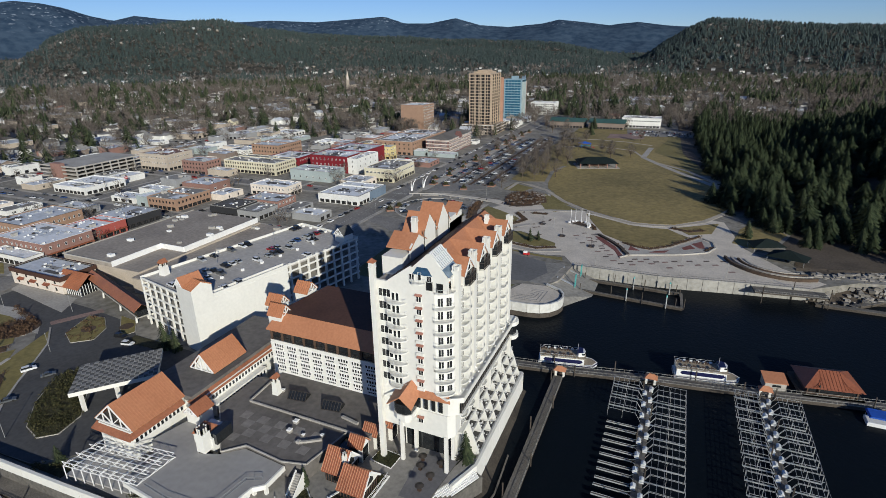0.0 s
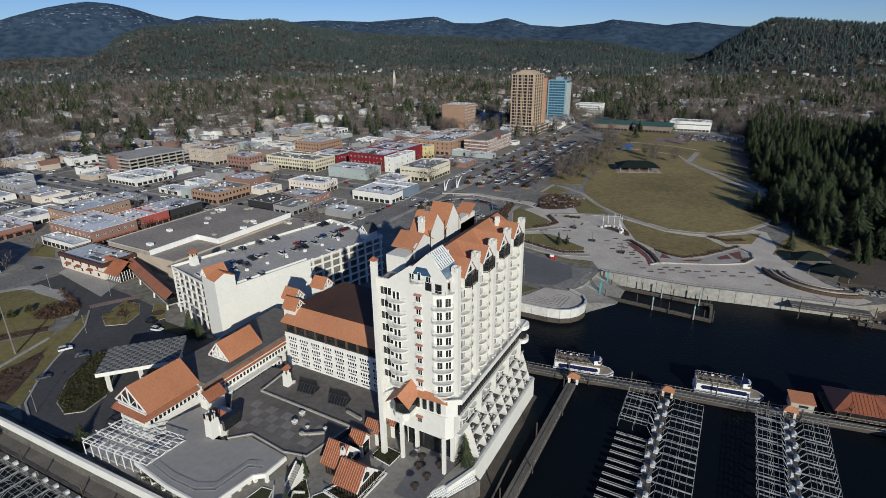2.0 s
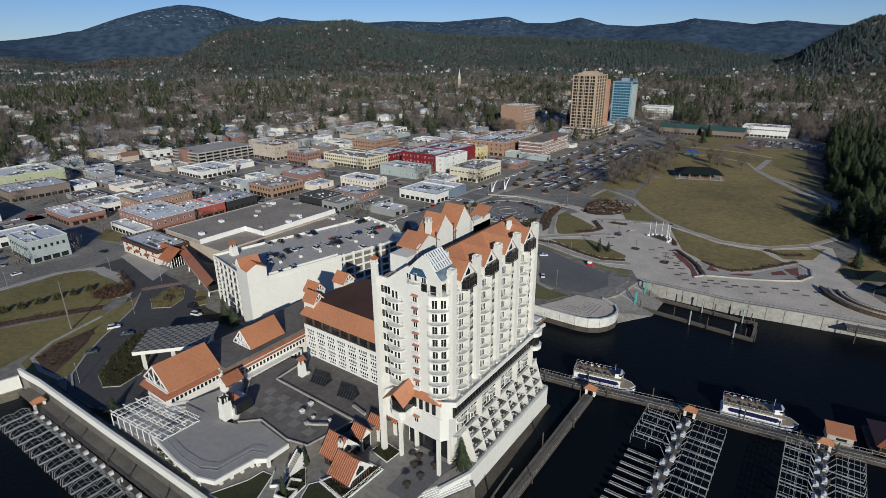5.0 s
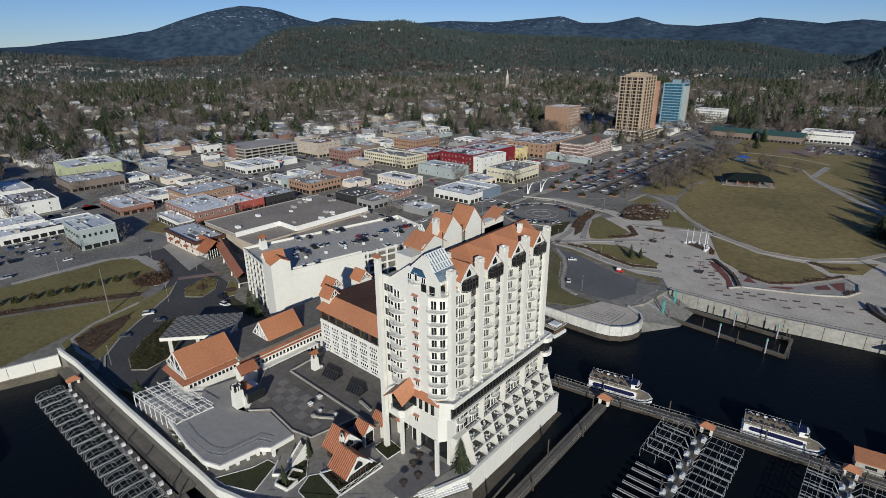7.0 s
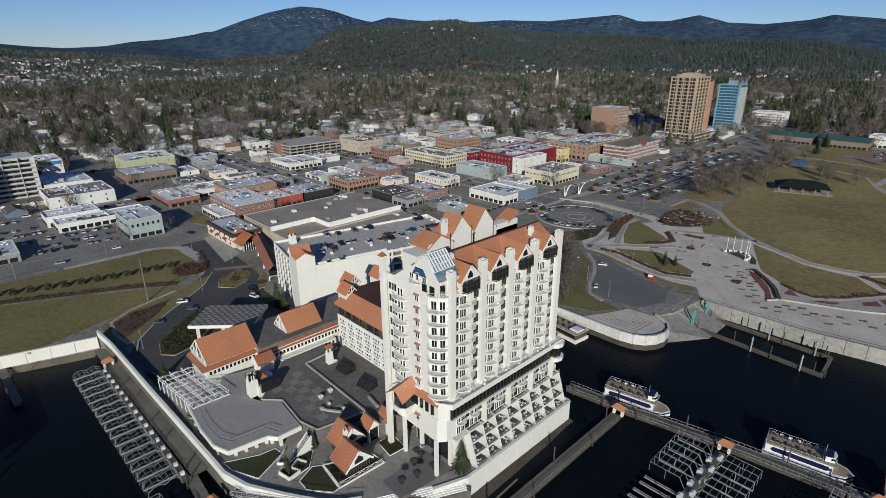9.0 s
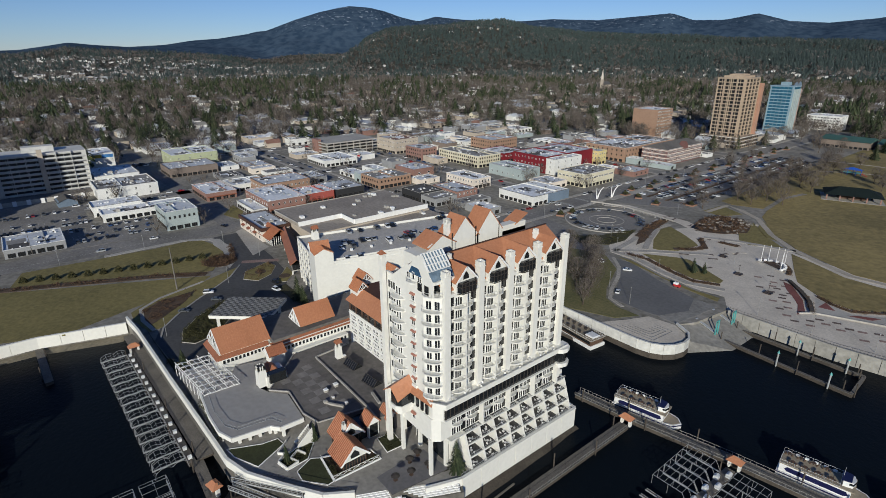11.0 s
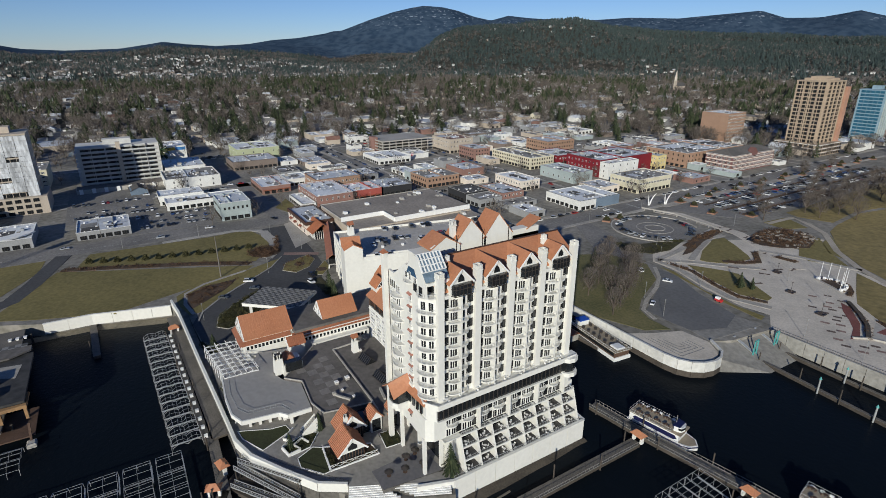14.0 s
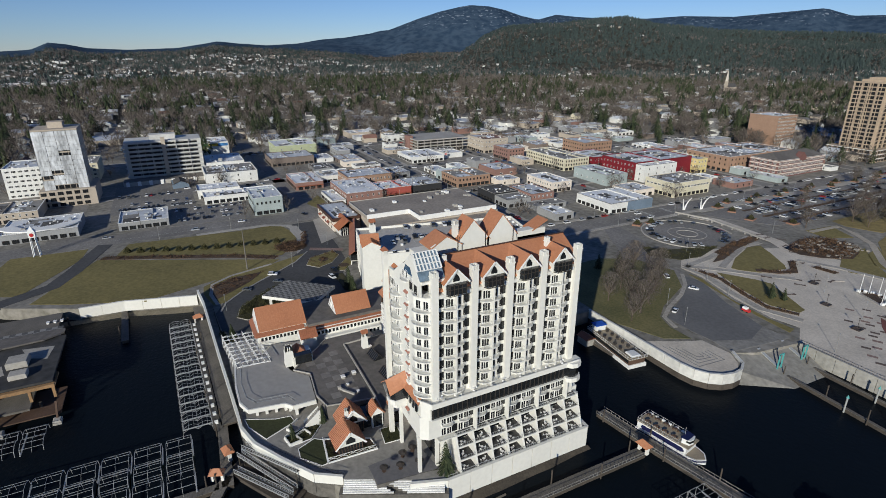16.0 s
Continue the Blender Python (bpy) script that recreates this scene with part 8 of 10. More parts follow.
part("podium_wall", Geo().box(16.6, -34, 0, 32, 34, 3.2), CONCRETE, off, "low pale podium with a planted roof")
part("podium_roof", Geo().box(17, -33.6, 3.2, 31.6, 33.6, 3.26), DARK_ROOF, off)
for k in range(8):
    part("podium_rib", Geo().box(31.9, -32 + k * 8.4, 0, 33.0, -29.5 + k * 8.4, 3.6), TRIM, off)
SHEET = mat("white_sheeting", (0.60, 0.61, 0.62), 0.6, 0.55, 0.6, 3.0, bump=0.5, stretch=(1, 1, 0.25))
wt = highrise("tower_block", "tower under construction wrapped in torn white sheeting", -424, -29, -398, -3, 54, 14, W["tan"], win_t, 3.6, 4.0)
for f in range(12):
    rg = random.Random(f)
    z = 12 + f * 3.4
    for k in range(4):
        y0 = -13.6 + k * 6.8
        if rg.random() < 0.88:
            part("sheeting", Geo().add([(13.4 + rg.uniform(0.1, 0.5), y0, z), (13.4 + rg.uniform(0.1, 0.5), y0 + 6.6, z), (13.4 + rg.uniform(0.1, 0.4), y0 + 6.6, z + 3.3), (13.4 + rg.uniform(0.1, 0.4), y0, z + 3.3)], [(0, 1, 2, 3)]), SHEET, wt)
        if rg.random() < 0.88:
            part("sheeting", Geo().add([(y0, -13.5 - rg.uniform(0.1, 0.5), z), (y0 + 6.6, -13.5 - rg.uniform(0.1, 0.5), z), (y0 + 6.6, -13.5 - rg.uniform(0.1, 0.4), z + 3.3), (y0, -13.5 - rg.uniform(0.1, 0.4), z + 3.3)], [(0, 1, 2, 3)]), SHEET, wt)
B(-470, -60, -436, -34, 24.0, "white", "pale", "white apartment block with dark openings", 6, "w", 3.6, False, "apartment building")
B(-520, -40, -480, -4, 16.0, "cream", "grey", "cream apartment block with a flat roof", 4, "w", 3.6, False, "apartment building")
B(-395, -60, -362, -30, 8.0, "tan", "grey", "low tan building with a gravel roof", 2)
# civic buildings beyond the park
B(-72, 786, -22, 812, 14.0, "white", "white", "white civic building with ribbon windows", 2, "w", 3.4, True, "office building")
for x in (-165, -112):
    lib = B(x, 756, x + 46, 786, 9.0, "brown", "grey", "low brown hall with a green roof", 1, "w")
    part("green_roof", Geo().xprism([(-16, 8.2), (16, 8.2), (0, 12)], -24, 24), mat("green_metal_roof", (0.05, 0.11, 0.09), 0.6, 0.2, 0.5, 4.0), lib, "green metal roof")
B(-230, 900, -190, 930, 20.0, "white", "pale", "white office block past the towers", 5, "w", 3.6, False, "office building")

# church with a white steeple
ch = thing("church", "pale church with a tall white steeple", "church", (-757, 1168, 17))
part("nave", Geo().box(-7, 0, 0, 7, 24, 9), W["tan"], ch)
part("nave_roof", Geo().yprism([(-7.8, 9), (7.8, 9), (0, 16)], -0.5, 24.6), R["tar"], ch)
part("steeple_base", Geo().box(-2.6, -5.4, 0, 2.6, 0, 21), W["tan"], ch)
part("belfry", Geo().box(-2.0, -4.7, 21, 2.0, -0.7, 28), W["pink"], ch)
part("spire", Geo().add([(-1.8, -4.5, 28), (1.8, -4.5, 28), (1.8, -0.9, 28), (-1.8, -0.9, 28), (0, -2.7, 45)], [(0, 1, 4), (1, 2, 4), (2, 3, 4), (3, 0, 4), (3, 2, 1, 0)]), W["pink"], ch)

# plainer shops that fill the blocks
rg = random.Random(21)
FILL = [("brick", "pale"), ("white", "white"), ("tan", "grey"), ("grey", "tar"), ("tan", "white"), ("grey", "white"), ("brown", "pale"), ("white", "pale"), ("grey", "pale"), ("brick", "white"), ("white", "grey"), ("white", "white"), ("tan", "pale"), ("grey", "grey"), ("teal", "white"), ("pink", "pale")]
ROADS_X, ROADS_Y = (-405, -545, -680, -289.5, -191), (247, 345, 486, 620, 760, 132, -12)


def is_free(x0, y0, x1, y1, pad=2.0):
    for a, b_, c, d_ in FOOT:
        if x0 < c + pad and x1 > a - pad and y0 < d_ + pad and y1 > b_ - pad:
            return False
    return all(not (x0 < r + 9 and x1 > r - 9) for r in ROADS_X[:3]) and not (x0 < -277 and x1 > -303) and not (x0 < -180 and x1 > -203) and \
        all(not (y0 < r + 8.5 and y1 > r - 8.5) for r in ROADS_Y)


count = 0
for k in range(5000):
    x0, y0 = rg.uniform(-660, -206), rg.uniform(60, 640)
    w_, d_ = rg.uniform(11, 31), rg.uniform(11, 29)
    if x0 > -276 and y0 < 250:
        continue
    if x0 + w_ > -204 or (x0 > -352 and y0 < 140) or x0 < -540 - rg.uniform(0, 120) or y0 > 520 + rg.uniform(0, 120) or (x0 > -452 and y0 < 66) or not is_free(x0, y0, x0 + w_, y0 + d_, rg.choice((0.4, 1.5, 4.0))):
        continue
    wl, rf = rg.choice(FILL)
    B(x0, y0, x0 + w_, y0 + d_, rg.choice((4.6, 5.0, 5.5, 6.0, 6.5, 7.5, 8.5)), wl, rf, "plain flat roofed town shop in " + {"brick": "red brick", "white": "white paint", "tan": "tan stucco", "grey": "grey block", "cream": "cream paint", "orange": "orange brick", "teal": "grey teal paint", "brown": "brown block", "pink": "pale pink stucco"}[wl],
      0, rg.choice("sdw"), rg.choice((6.5, 8.0, 10.0)), rg.random() < 0.3, sides=rg.choice(("x", "y", "x")), coped=rg.random() < 0.45)
    count += 1
    if count > 135:
        break


solo("roof_clutter", CLUTTER, [TRIM, STEEL, DARK], "small vents, pipes and hatches on the town roofs", "roof vents", "stuff")
solo("roof_patches", PATCH, [R["grey"], R["pale"], R["white"], R["tar"]], "repair patches and puddle stains on the flat town roofs", "roof patches", "stuff")


# ---- houses ----
def house_proto(k):
    wl = (W["white"], W["grey"], W["tan"], W["blue"], W["cream"], W["brown"])[k]
    rf = (R["tar"], R["grey"], R["rust"], R["tar"], R["grey"], R["pale"])[k]
    w, d, h, r = ((5, 7, 5.2, 3), (6, 6, 3.4, 2.4), (4.5, 8, 5.6, 3.2), (6, 8, 3.6, 2.2), (5, 6, 5.5, 3.4), (7, 9, 4.0, 2.0))[k]
    ob = thing("house", ("white clapboard house with a dark gabled roof", "grey bungalow with a grey shingle roof", "tan two storey house with a brown roof", "slate blue house with a dark roof", "cream house with a steep grey roof", "brown ranch house with a pale roof")[k], "house", (0, 0, 0), "houses of the town")
    g = Geo().xprism([(-w, -1), (w, -1), (w, h), (0, h + r), (-w, h)], -d, d).use(1)
    for i in (-0.7, -0.3, 0.1, 0.6):
        g.box(i * d - 0.6, -w - 0.05, 1.0, i * d + 0.6, -w, 2.5)
    g.box(d, -w * 0.6, 1.0, d + 0.05, -w * 0.15, 2.5).box(d, w * 0.2, 1.0, d + 0.05, w * 0.6, 2.5)
    part("wall", g.mesh("wall", [wl, GLASS]), wl, ob)
    g = Geo()
    g.slab([(-d - 0.5, -w - 0.6, h - 0.3), (d + 0.5, -w - 0.6, h - 0.3), (d + 0.5, 0, h + r + 0.25), (-d - 0.5, 0, h + r + 0.25)], 0.25)
    g.slab([(-d - 0.5, 0, h + r + 0.25), (d + 0.5, 0, h + r + 0.25), (d + 0.5, w + 0.6, h - 0.3), (-d - 0.5, w + 0.6, h - 0.3)], 0.25)
    part("roof", g, rf, ob)
    return ob


protos = [house_proto(k) for k in range(6)]
SPOTS = []
for k in range(6000):
    az = radians(rg.uniform(-14, 106))
    r = rg.uniform(420, 1500) ** 1.0
    x, y = -r * math.sin(az), r * math.cos(az)
    if x > -206 and (y < 800 or x > -20):
        continue
    if (x > -620 and y < 620) and not (y < 60 or x < -600):
        if not (x < -430 and rg.random() < 0.25):
            continue
    if y < 40 and x > -500:
        continue
    if not is_free(x - 9, y - 9, x + 9, y + 9, 1.0) or any(abs(x - a) < 21 and abs(y - b_) < 19 for a, b_ in SPOTS):
        continue
    SPOTS.append((x, y))
    if len(SPOTS) > 235:
        break


def land_z(x, y):
    return max(LAND, terrain(x, y))


for i, (x, y) in enumerate(SPOTS):
    m = pose(x, y, land_z(x, y), 0, 0, rg.choice((0, 90, 180, 270)) + rg.uniform(-4, 4))
    if i < 6:
        protos[i].matrix_basis = m
    else:
        copy_thing(protos[rg.randrange(6)], m)
far_h = Geo()
for k in range(5200):
    az = radians(rg.uniform(-10, 106))
    r = rg.uniform(640, 3300)
    if any(abs(-r * math.sin(az) - a) < 24 and abs(r * math.cos(az) - b_) < 22 for a, b_ in SPOTS) or (r < 1000 and (-r * math.sin(az) > -600 and r * math.cos(az) < 660 or -r * math.sin(az) > -210)):
        continue
    x, y = -r * math.sin(az), r * math.cos(az)
    if az < radians(62) and (r > 2500 or r > 1900 and rg.random() < 0.8) and rg.random() < 0.97:
        continue
    z = land_z(x, y)
    w_, d_, h = rg.uniform(4, 7.5), rg.uniform(4, 7.5), rg.uniform(4, 7)
    if rg.random() < 0.12 and (r < 1900 or az > radians(66)):
        w_, d_ = w_ * 3, d_ * 2.5
    far_h.use(rg.choice((0, 0, 1, 2))).box(x - w_, y - d_, z - 2, x + w_, y + d_, z + h)
    up = 2.0 + 0.12 * min(w_, d_) * 2
    if w_ > 10 or d_ > 10:
        far_h.use(rg.choice((4, 4, 3))).box(x - w_ - 0.2, y - d_ - 0.2, z + h, x + w_ + 0.2, y + d_ + 0.2, z + h + 0.5)
    elif k % 2:
        far_h.use(rg.choice((3, 4, 5, 5, 3))).xprism([(y - d_ - 0.6, z + h), (y + d_ + 0.6, z + h), (y, z + h + up)], x - w_ - 0.5, x + w_ + 0.5)
    else:
        far_h.use(rg.choice((3, 4, 5, 5, 3))).yprism([(x - w_ - 0.6, z + h), (x + w_ + 0.6, z + h), (x, z + h + up)], y - d_ - 0.5, y + d_ + 0.5)
solo("distant_houses", far_h, [W["white"], W["grey"], W["tan"], R["grey"], R["pale"], R["tar"]], "scattered pale houses in the far suburbs", "houses", "stuff")


# ---- trees, shrubs and rocks ----
PINE = island_mat("pine_needles", (0.018, 0.029, 0.015), (0.074, 0.086, 0.042))
HEADPINE = island_mat("sunlit_pine_needles", (0.012, 0.022, 0.010), (0.058, 0.072, 0.034))
TWIG = island_mat("bare_twigs", (0.082, 0.066, 0.054), (0.205, 0.176, 0.150))
# far copies of needles and twigs, paled and greyed to paint distance haze
FARPINE = island_mat("hazed_pine", (0.030, 0.047, 0.047), (0.080, 0.101, 0.093))
FARTWIG = island_mat("hazed_twigs", (0.105, 0.092, 0.082), (0.205, 0.182, 0.162))
TRUNK = mat("tree_bark", (0.10, 0.075, 0.055), 0.95, 0.4, 1.0, 8.0)
SHRUB = island_mat("shrub_leaves", (0.028, 0.034, 0.014), (0.085, 0.075, 0.032))
DEADSHRUB = island_mat("brown_shrub", (0.060, 0.036, 0.022), (0.15, 0.092, 0.055))
ROCK = island_mat("grey_rock", (0.13, 0.12, 0.105), (0.36, 0.33, 0.29))
nr = np.random.RandomState(5)


def tris_to_mesh(name, tris, material):
    """tris: an array of n x 3 corners x 3."""
    n = len(tris)
    me = bpy.data.meshes.new(name)
    me.vertices.add(n * 3)
    me.vertices.foreach_set("co", tris.reshape(-1).astype(np.float32))
    me.loops.add(n * 3)
    me.loops.foreach_set("vertex_index", np.arange(n * 3, dtype=np.int32))
    me.polygons.add(n)
    me.polygons.foreach_set("loop_start", np.arange(0, n * 3, 3, dtype=np.int32))
    me.polygons.foreach_set("loop_total", np.full(n, 3, dtype=np.int32))
    me.materials.append(material)
    me.update(calc_edges=True)
    me.validate()
    return me


def conifer(tiers, per, h=1.0, r=0.2, base=0.12):
    """Unit conifer: drooping three-cornered boughs in whorls, outline uneven."""
    out = []
    for t in range(tiers):
        q = t / tiers
        z = base + (1 - base) * q ** 0.92
        rad = r * (1 - q) ** 0.85 * nr.uniform(0.8, 1.15) + 0.012
        off = nr.uniform(0, 6.28)
        for k in range(per):
            a = off + 6.2832 * k / per + nr.uniform(-0.2, 0.2)
            w = 3.4 / per * nr.uniform(0.7, 1.1)
            rr = rad * nr.uniform(0.7, 1.2)
            top = z + (1.25 - base) / tiers * 1.1
            dz = -0.10 * rr / r * nr.uniform(0.5, 1.3)
            out.append([[0, 0, min(1.0, top)], [rr * math.cos(a - w / 2), rr * math.sin(a - w / 2), z + dz], [rr * math.cos(a + w / 2), rr * math.sin(a + w / 2), z + dz * 0.6]])
    out.append([[-0.012, 0, 0], [0.012, 0, 0], [0, 0, 0.5]])
    out.append([[0, -0.012, 0], [0, 0.012, 0], [0, 0, 0.5]])
    return np.array(out)


def bare_tree(n, spread=0.36, thick=0.006, length=0.2):
    """Unit leafless tree: trunk, limbs and a haze of short rising twigs with gaps."""
    out = []
    for a in (0, 1.57):
        c, s = math.cos(a) * 0.016, math.sin(a) * 0.016
        out.append([[-c, -s, 0], [c, s, 0], [0, 0, 0.66]])
    for i in range(6):
        a = i * 1.05 + nr.uniform(-0.3, 0.3)
        q, z = spread * 0.6, nr.uniform(0.55, 0.8)
        out.append([[0, 0, 0.22], [0.02, 0, 0.3], [q * math.cos(a), q * math.sin(a), z]])
    for i in range(n):
        u, a = nr.uniform(-0.75, 1), nr.uniform(0, 6.28)
        rr = spread * math.sqrt(max(0.03, 1 - u * u)) * math.sqrt(nr.uniform(0.12, 1.1))
        tip = np.array([rr * math.cos(a), rr * math.sin(a), 0.62 + 0.38 * u])
        way = np.array([math.cos(a) * nr.uniform(0.1, 1), math.sin(a) * nr.uniform(0.1, 1), nr.uniform(0.3, 1.1)]) + nr.uniform(-0.35, 0.35, 3)
        root = tip - way * length * nr.uniform(0.6, 1.3)
        root[2] = max(0.16, root[2])
        d = np.array([-math.sin(a), math.cos(a), nr.uniform(-0.6, 0.6)]) * thick * nr.uniform(0.8, 2.4)
        out.append([root, tip + d, tip - d])
    return np.array(out)


def clump(n, r=0.5, h=0.8, leaf=0.16):
    """Unit shrub of small leaves in an uneven heap."""
    out = []
    for i in range(n):
        a, q = nr.uniform(0, 6.28), math.sqrt(nr.uniform(0, 1))
        z = h * (1 - q * q) * nr.uniform(0.45, 1.1)
        p = np.array([r * q * math.cos(a), r * q * math.sin(a), z])
        out.append([p + nr.uniform(-leaf, leaf, 3), p + nr.uniform(-leaf, leaf, 3), p + nr.uniform(-leaf, leaf, 3)])
    return np.array(out)


def scatter(protos_, places, rot=True):
    """places: rows of x, y, z, height, width factor."""
    parts_ = []
    for i, (x, y, z, h, wf) in enumerate(places):
        p = protos_[i % len(protos_)]
        a = nr.uniform(0, 6.28)
        c, s = math.cos(a), math.sin(a)
        q = p * np.array([h * wf, h * wf, h])
        o = np.empty_like(q)
        o[..., 0], o[..., 1], o[..., 2] = q[..., 0] * c - q[..., 1] * s + x, q[..., 0] * s + q[..., 1] * c + y, q[..., 2] + z
        parts_.append(o)
    return np.concatenate(parts_)


def inside(x, y, poly):
    r, n = False, len(poly)
    for i in range(n):
        (x0, y0), (x1, y1) = poly[i], poly[(i + 1) % n]
        if (y0 > y) != (y1 > y) and x < (x1 - x0) * (y - y0) / (y1 - y0) + x0:
            r = not r
    return r


con_fine = [conifer(nr.randint(15, 22), 13, r=nr.uniform(0.24, 0.36), base=nr.uniform(0.08, 0.3)) for _ in range(10)]
con_mid = [conifer(nr.randint(11, 15), 9, r=nr.uniform(0.19, 0.27), base=nr.uniform(0.05, 0.3)) for _ in range(8)]
con_low = [conifer(4, 5, r=0.24) for _ in range(5)]
bare_mid = [bare_tree(130, 0.42, 0.0062, 0.19) for _ in range(6)]
bare_low = [bare_tree(54, 0.45, 0.012, 0.22) for _ in range(6)]
rg = random.Random(77)

# wooded headland
pl = []
for k in range(5200):
    x, y = rg.uniform(20, 420), rg.uniform(292, 860)
    edge = 30 + max(0, 400 - y) * 0.55 + 8 * math.sin(y / 23.0)
    if y > 520:
        edge = 28 - (y - 520) * 0.16
    if x < edge or math.hypot((x - 330) / 310, (y - 560) / 320) > 1.05 and y < 330:
        continue
    if rg.random() > (0.62 if y > 440 or x > 140 else 0.42):
        continue
    pl.append((x, y, land_z(x, y) - 0.5, rg.uniform(12, 25) * (0.72 if x < edge + 12 else 1.0), rg.uniform(0.85, 1.3)))
near_p = [p for p in pl if p[0] < 170 and p[1] < 560]
far_p = [p for p in pl if not (p[0] < 170 and p[1] < 560)]
solo("pine_wood", tris_to_mesh("pine_wood", scatter(con_fine, near_p), HEADPINE), None, "dense dark pine wood on the headland", "wood", "stuff")
solo("pine_wood", tris_to_mesh("pine_wood", scatter(con_mid, far_p), HEADPINE), None, "dense dark pine wood on the hill top", "wood", "stuff")

# town and suburb trees
near_b, near_c, mid_b, mid_c, far_b, far_c = [], [], [], [], [], []
con_far = [conifer(3, 4, r=0.25) for _ in range(5)]
bare_far = [bare_tree(9, 0.45, 0.05, 0.3)[4:] for _ in range(5)]


def grove(x, y, s):
    return noise.noise(Vector((x / s, y / s, 1.7)))


for k in range(30000):
    az = radians(rg.uniform(-18, 107))
    r = math.sqrt(rg.uniform(230 ** 2, 1750 ** 2))
    x, y = -r * math.sin(az), r * math.cos(az)
    if x > -206 and y < 770 or x > 150 and y < 860 or y < 60 and x > -430 or x > -300 and y < 160:
        continue
    core = False
    if r < 1300:
        if any(a - 2 < x < c + 2 and b_ - 2 < y < d_ + 2 for a, b_, c, d_ in FOOT):
            continue
        if min(abs(x - q) for q in ROADS_X) < 7 or min(abs(y - q) for q in ROADS_Y) < 7:
            continue
        core = x > -540 and y < 560
        if core and rg.random() < 0.72:
            continue
        if any(abs(x - a) < 7 and abs(y - b_) < 7 for a, b_ in SPOTS):
            continue
    z = land_z(x, y) - 0.4
    ever = 0.20 + 0.75 * grove(x, y, 90) + 0.10 * smooth(950, 1700, r)
    if r < 950:
        if rg.random() < (0.40 if core else 0.54):
            continue
        if rg.random() < ever and not core:
            near_c.append((x, y, z, rg.uniform(13, 31), rg.uniform(1.0, 1.6)))
        else:
            near_b.append((x, y, z, rg.uniform(9, 14) if core else rg.uniform(14, 23), rg.uniform(0.9, 1.3)))
    elif rg.random() < 0.46:
        if rg.random() < ever:
            mid_c.append((x, y, z, rg.uniform(14, 28), rg.uniform(1.2, 1.9)))
        else:
            mid_b.append((x, y, z, rg.uniform(14, 22), rg.uniform(0.9, 1.3)))
for k in range(76000):
    az = radians(rg.uniform(-19, 108))
    r = 1700 + 2100 * rg.random() ** 0.7
    x, y = -r * math.sin(az), r * math.cos(az)
    hill = max(smooth(61, 56, math.degrees(az)) * smooth(2350, 2600, r), smooth(5, 0, math.degrees(az)) * smooth(2100, 2400, r))
    if rg.random() > (0.78 if hill > 0.5 else 0.42 + 0.7 * grove(x, y, 230)):
        continue
    z = land_z(x, y) - 0.4
    if rg.random() < 0.34 + 0.46 * hill + 0.75 * grove(x, y, 160):
        far_c.append((x, y, z, rg.uniform(12, 24), rg.uniform(1.2, 2.0)))
    else:
        far_b.append((x, y, z, rg.uniform(11, 18), rg.uniform(0.9, 1.4)))
for name, mm, pr, rows, lab in (("bare_trees", TWIG, bare_mid, near_b, "leafless brown street trees of the town"), ("evergreen_trees", PINE, con_mid, near_c, "dark evergreens between the houses"),
                                ("bare_trees", TWIG, bare_low, mid_b, "leafless brown trees of the suburbs"), ("evergreen_trees", PINE, con_low, mid_c, "dark evergreens of the suburbs"),
                                ("far_bare_trees", FARTWIG, bare_far, far_b, "leafless trees coloured grey brown with haze towards the hills"), ("far_woods", FARPINE, con_far, far_c, "endless pine woods coloured grey green with haze towards the hills")):
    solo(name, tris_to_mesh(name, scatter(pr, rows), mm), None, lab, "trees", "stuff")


def tree_thing(kind, x, y, z, h, wf=1.0, label="", name="tree"):
    ob = thing(name, label, "tree", (x, y, z))
    ob.rotation_euler = (0, 0, rg.uniform(0, 6.28))
    if kind == "bare":
        g = Geo().cyl(0, 0, 0, h * 0.34, h * 0.022, h * 0.014, 7)
        for i in range(7):
            a = i * 0.9 + rg.uniform(-0.2, 0.2)
            q = h * rg.uniform(0.5, 0.8)
            mid = (h * 0.1 * math.cos(a), h * 0.1 * math.sin(a), h * 0.46)
            g.beam((0, 0, h * 0.3), mid, h * 0.014).beam(mid, (h * 0.22 * math.cos(a + 0.3), h * 0.22 * math.sin(a + 0.3), q), h * 0.009)
        part("trunk", g, TRUNK, ob)
        t = bare_tree(900, 0.38, 0.003, 0.13) * np.array([h * wf, h * wf, h])
        part("crown", tris_to_mesh("crown", t[2:], TWIG), None, ob, "bare twigs")
    else:
        part("trunk", Geo().cyl(0, 0, 0, h * 0.6, h * 0.018, h * 0.006, 7), TRUNK, ob)
        t = conifer(22, 13, r=0.2, base=0.06) * np.array([h * wf, h * wf, h])
        part("crown", tris_to_mesh("crown", t, PINE), None, ob, "dark green boughs")
    return ob


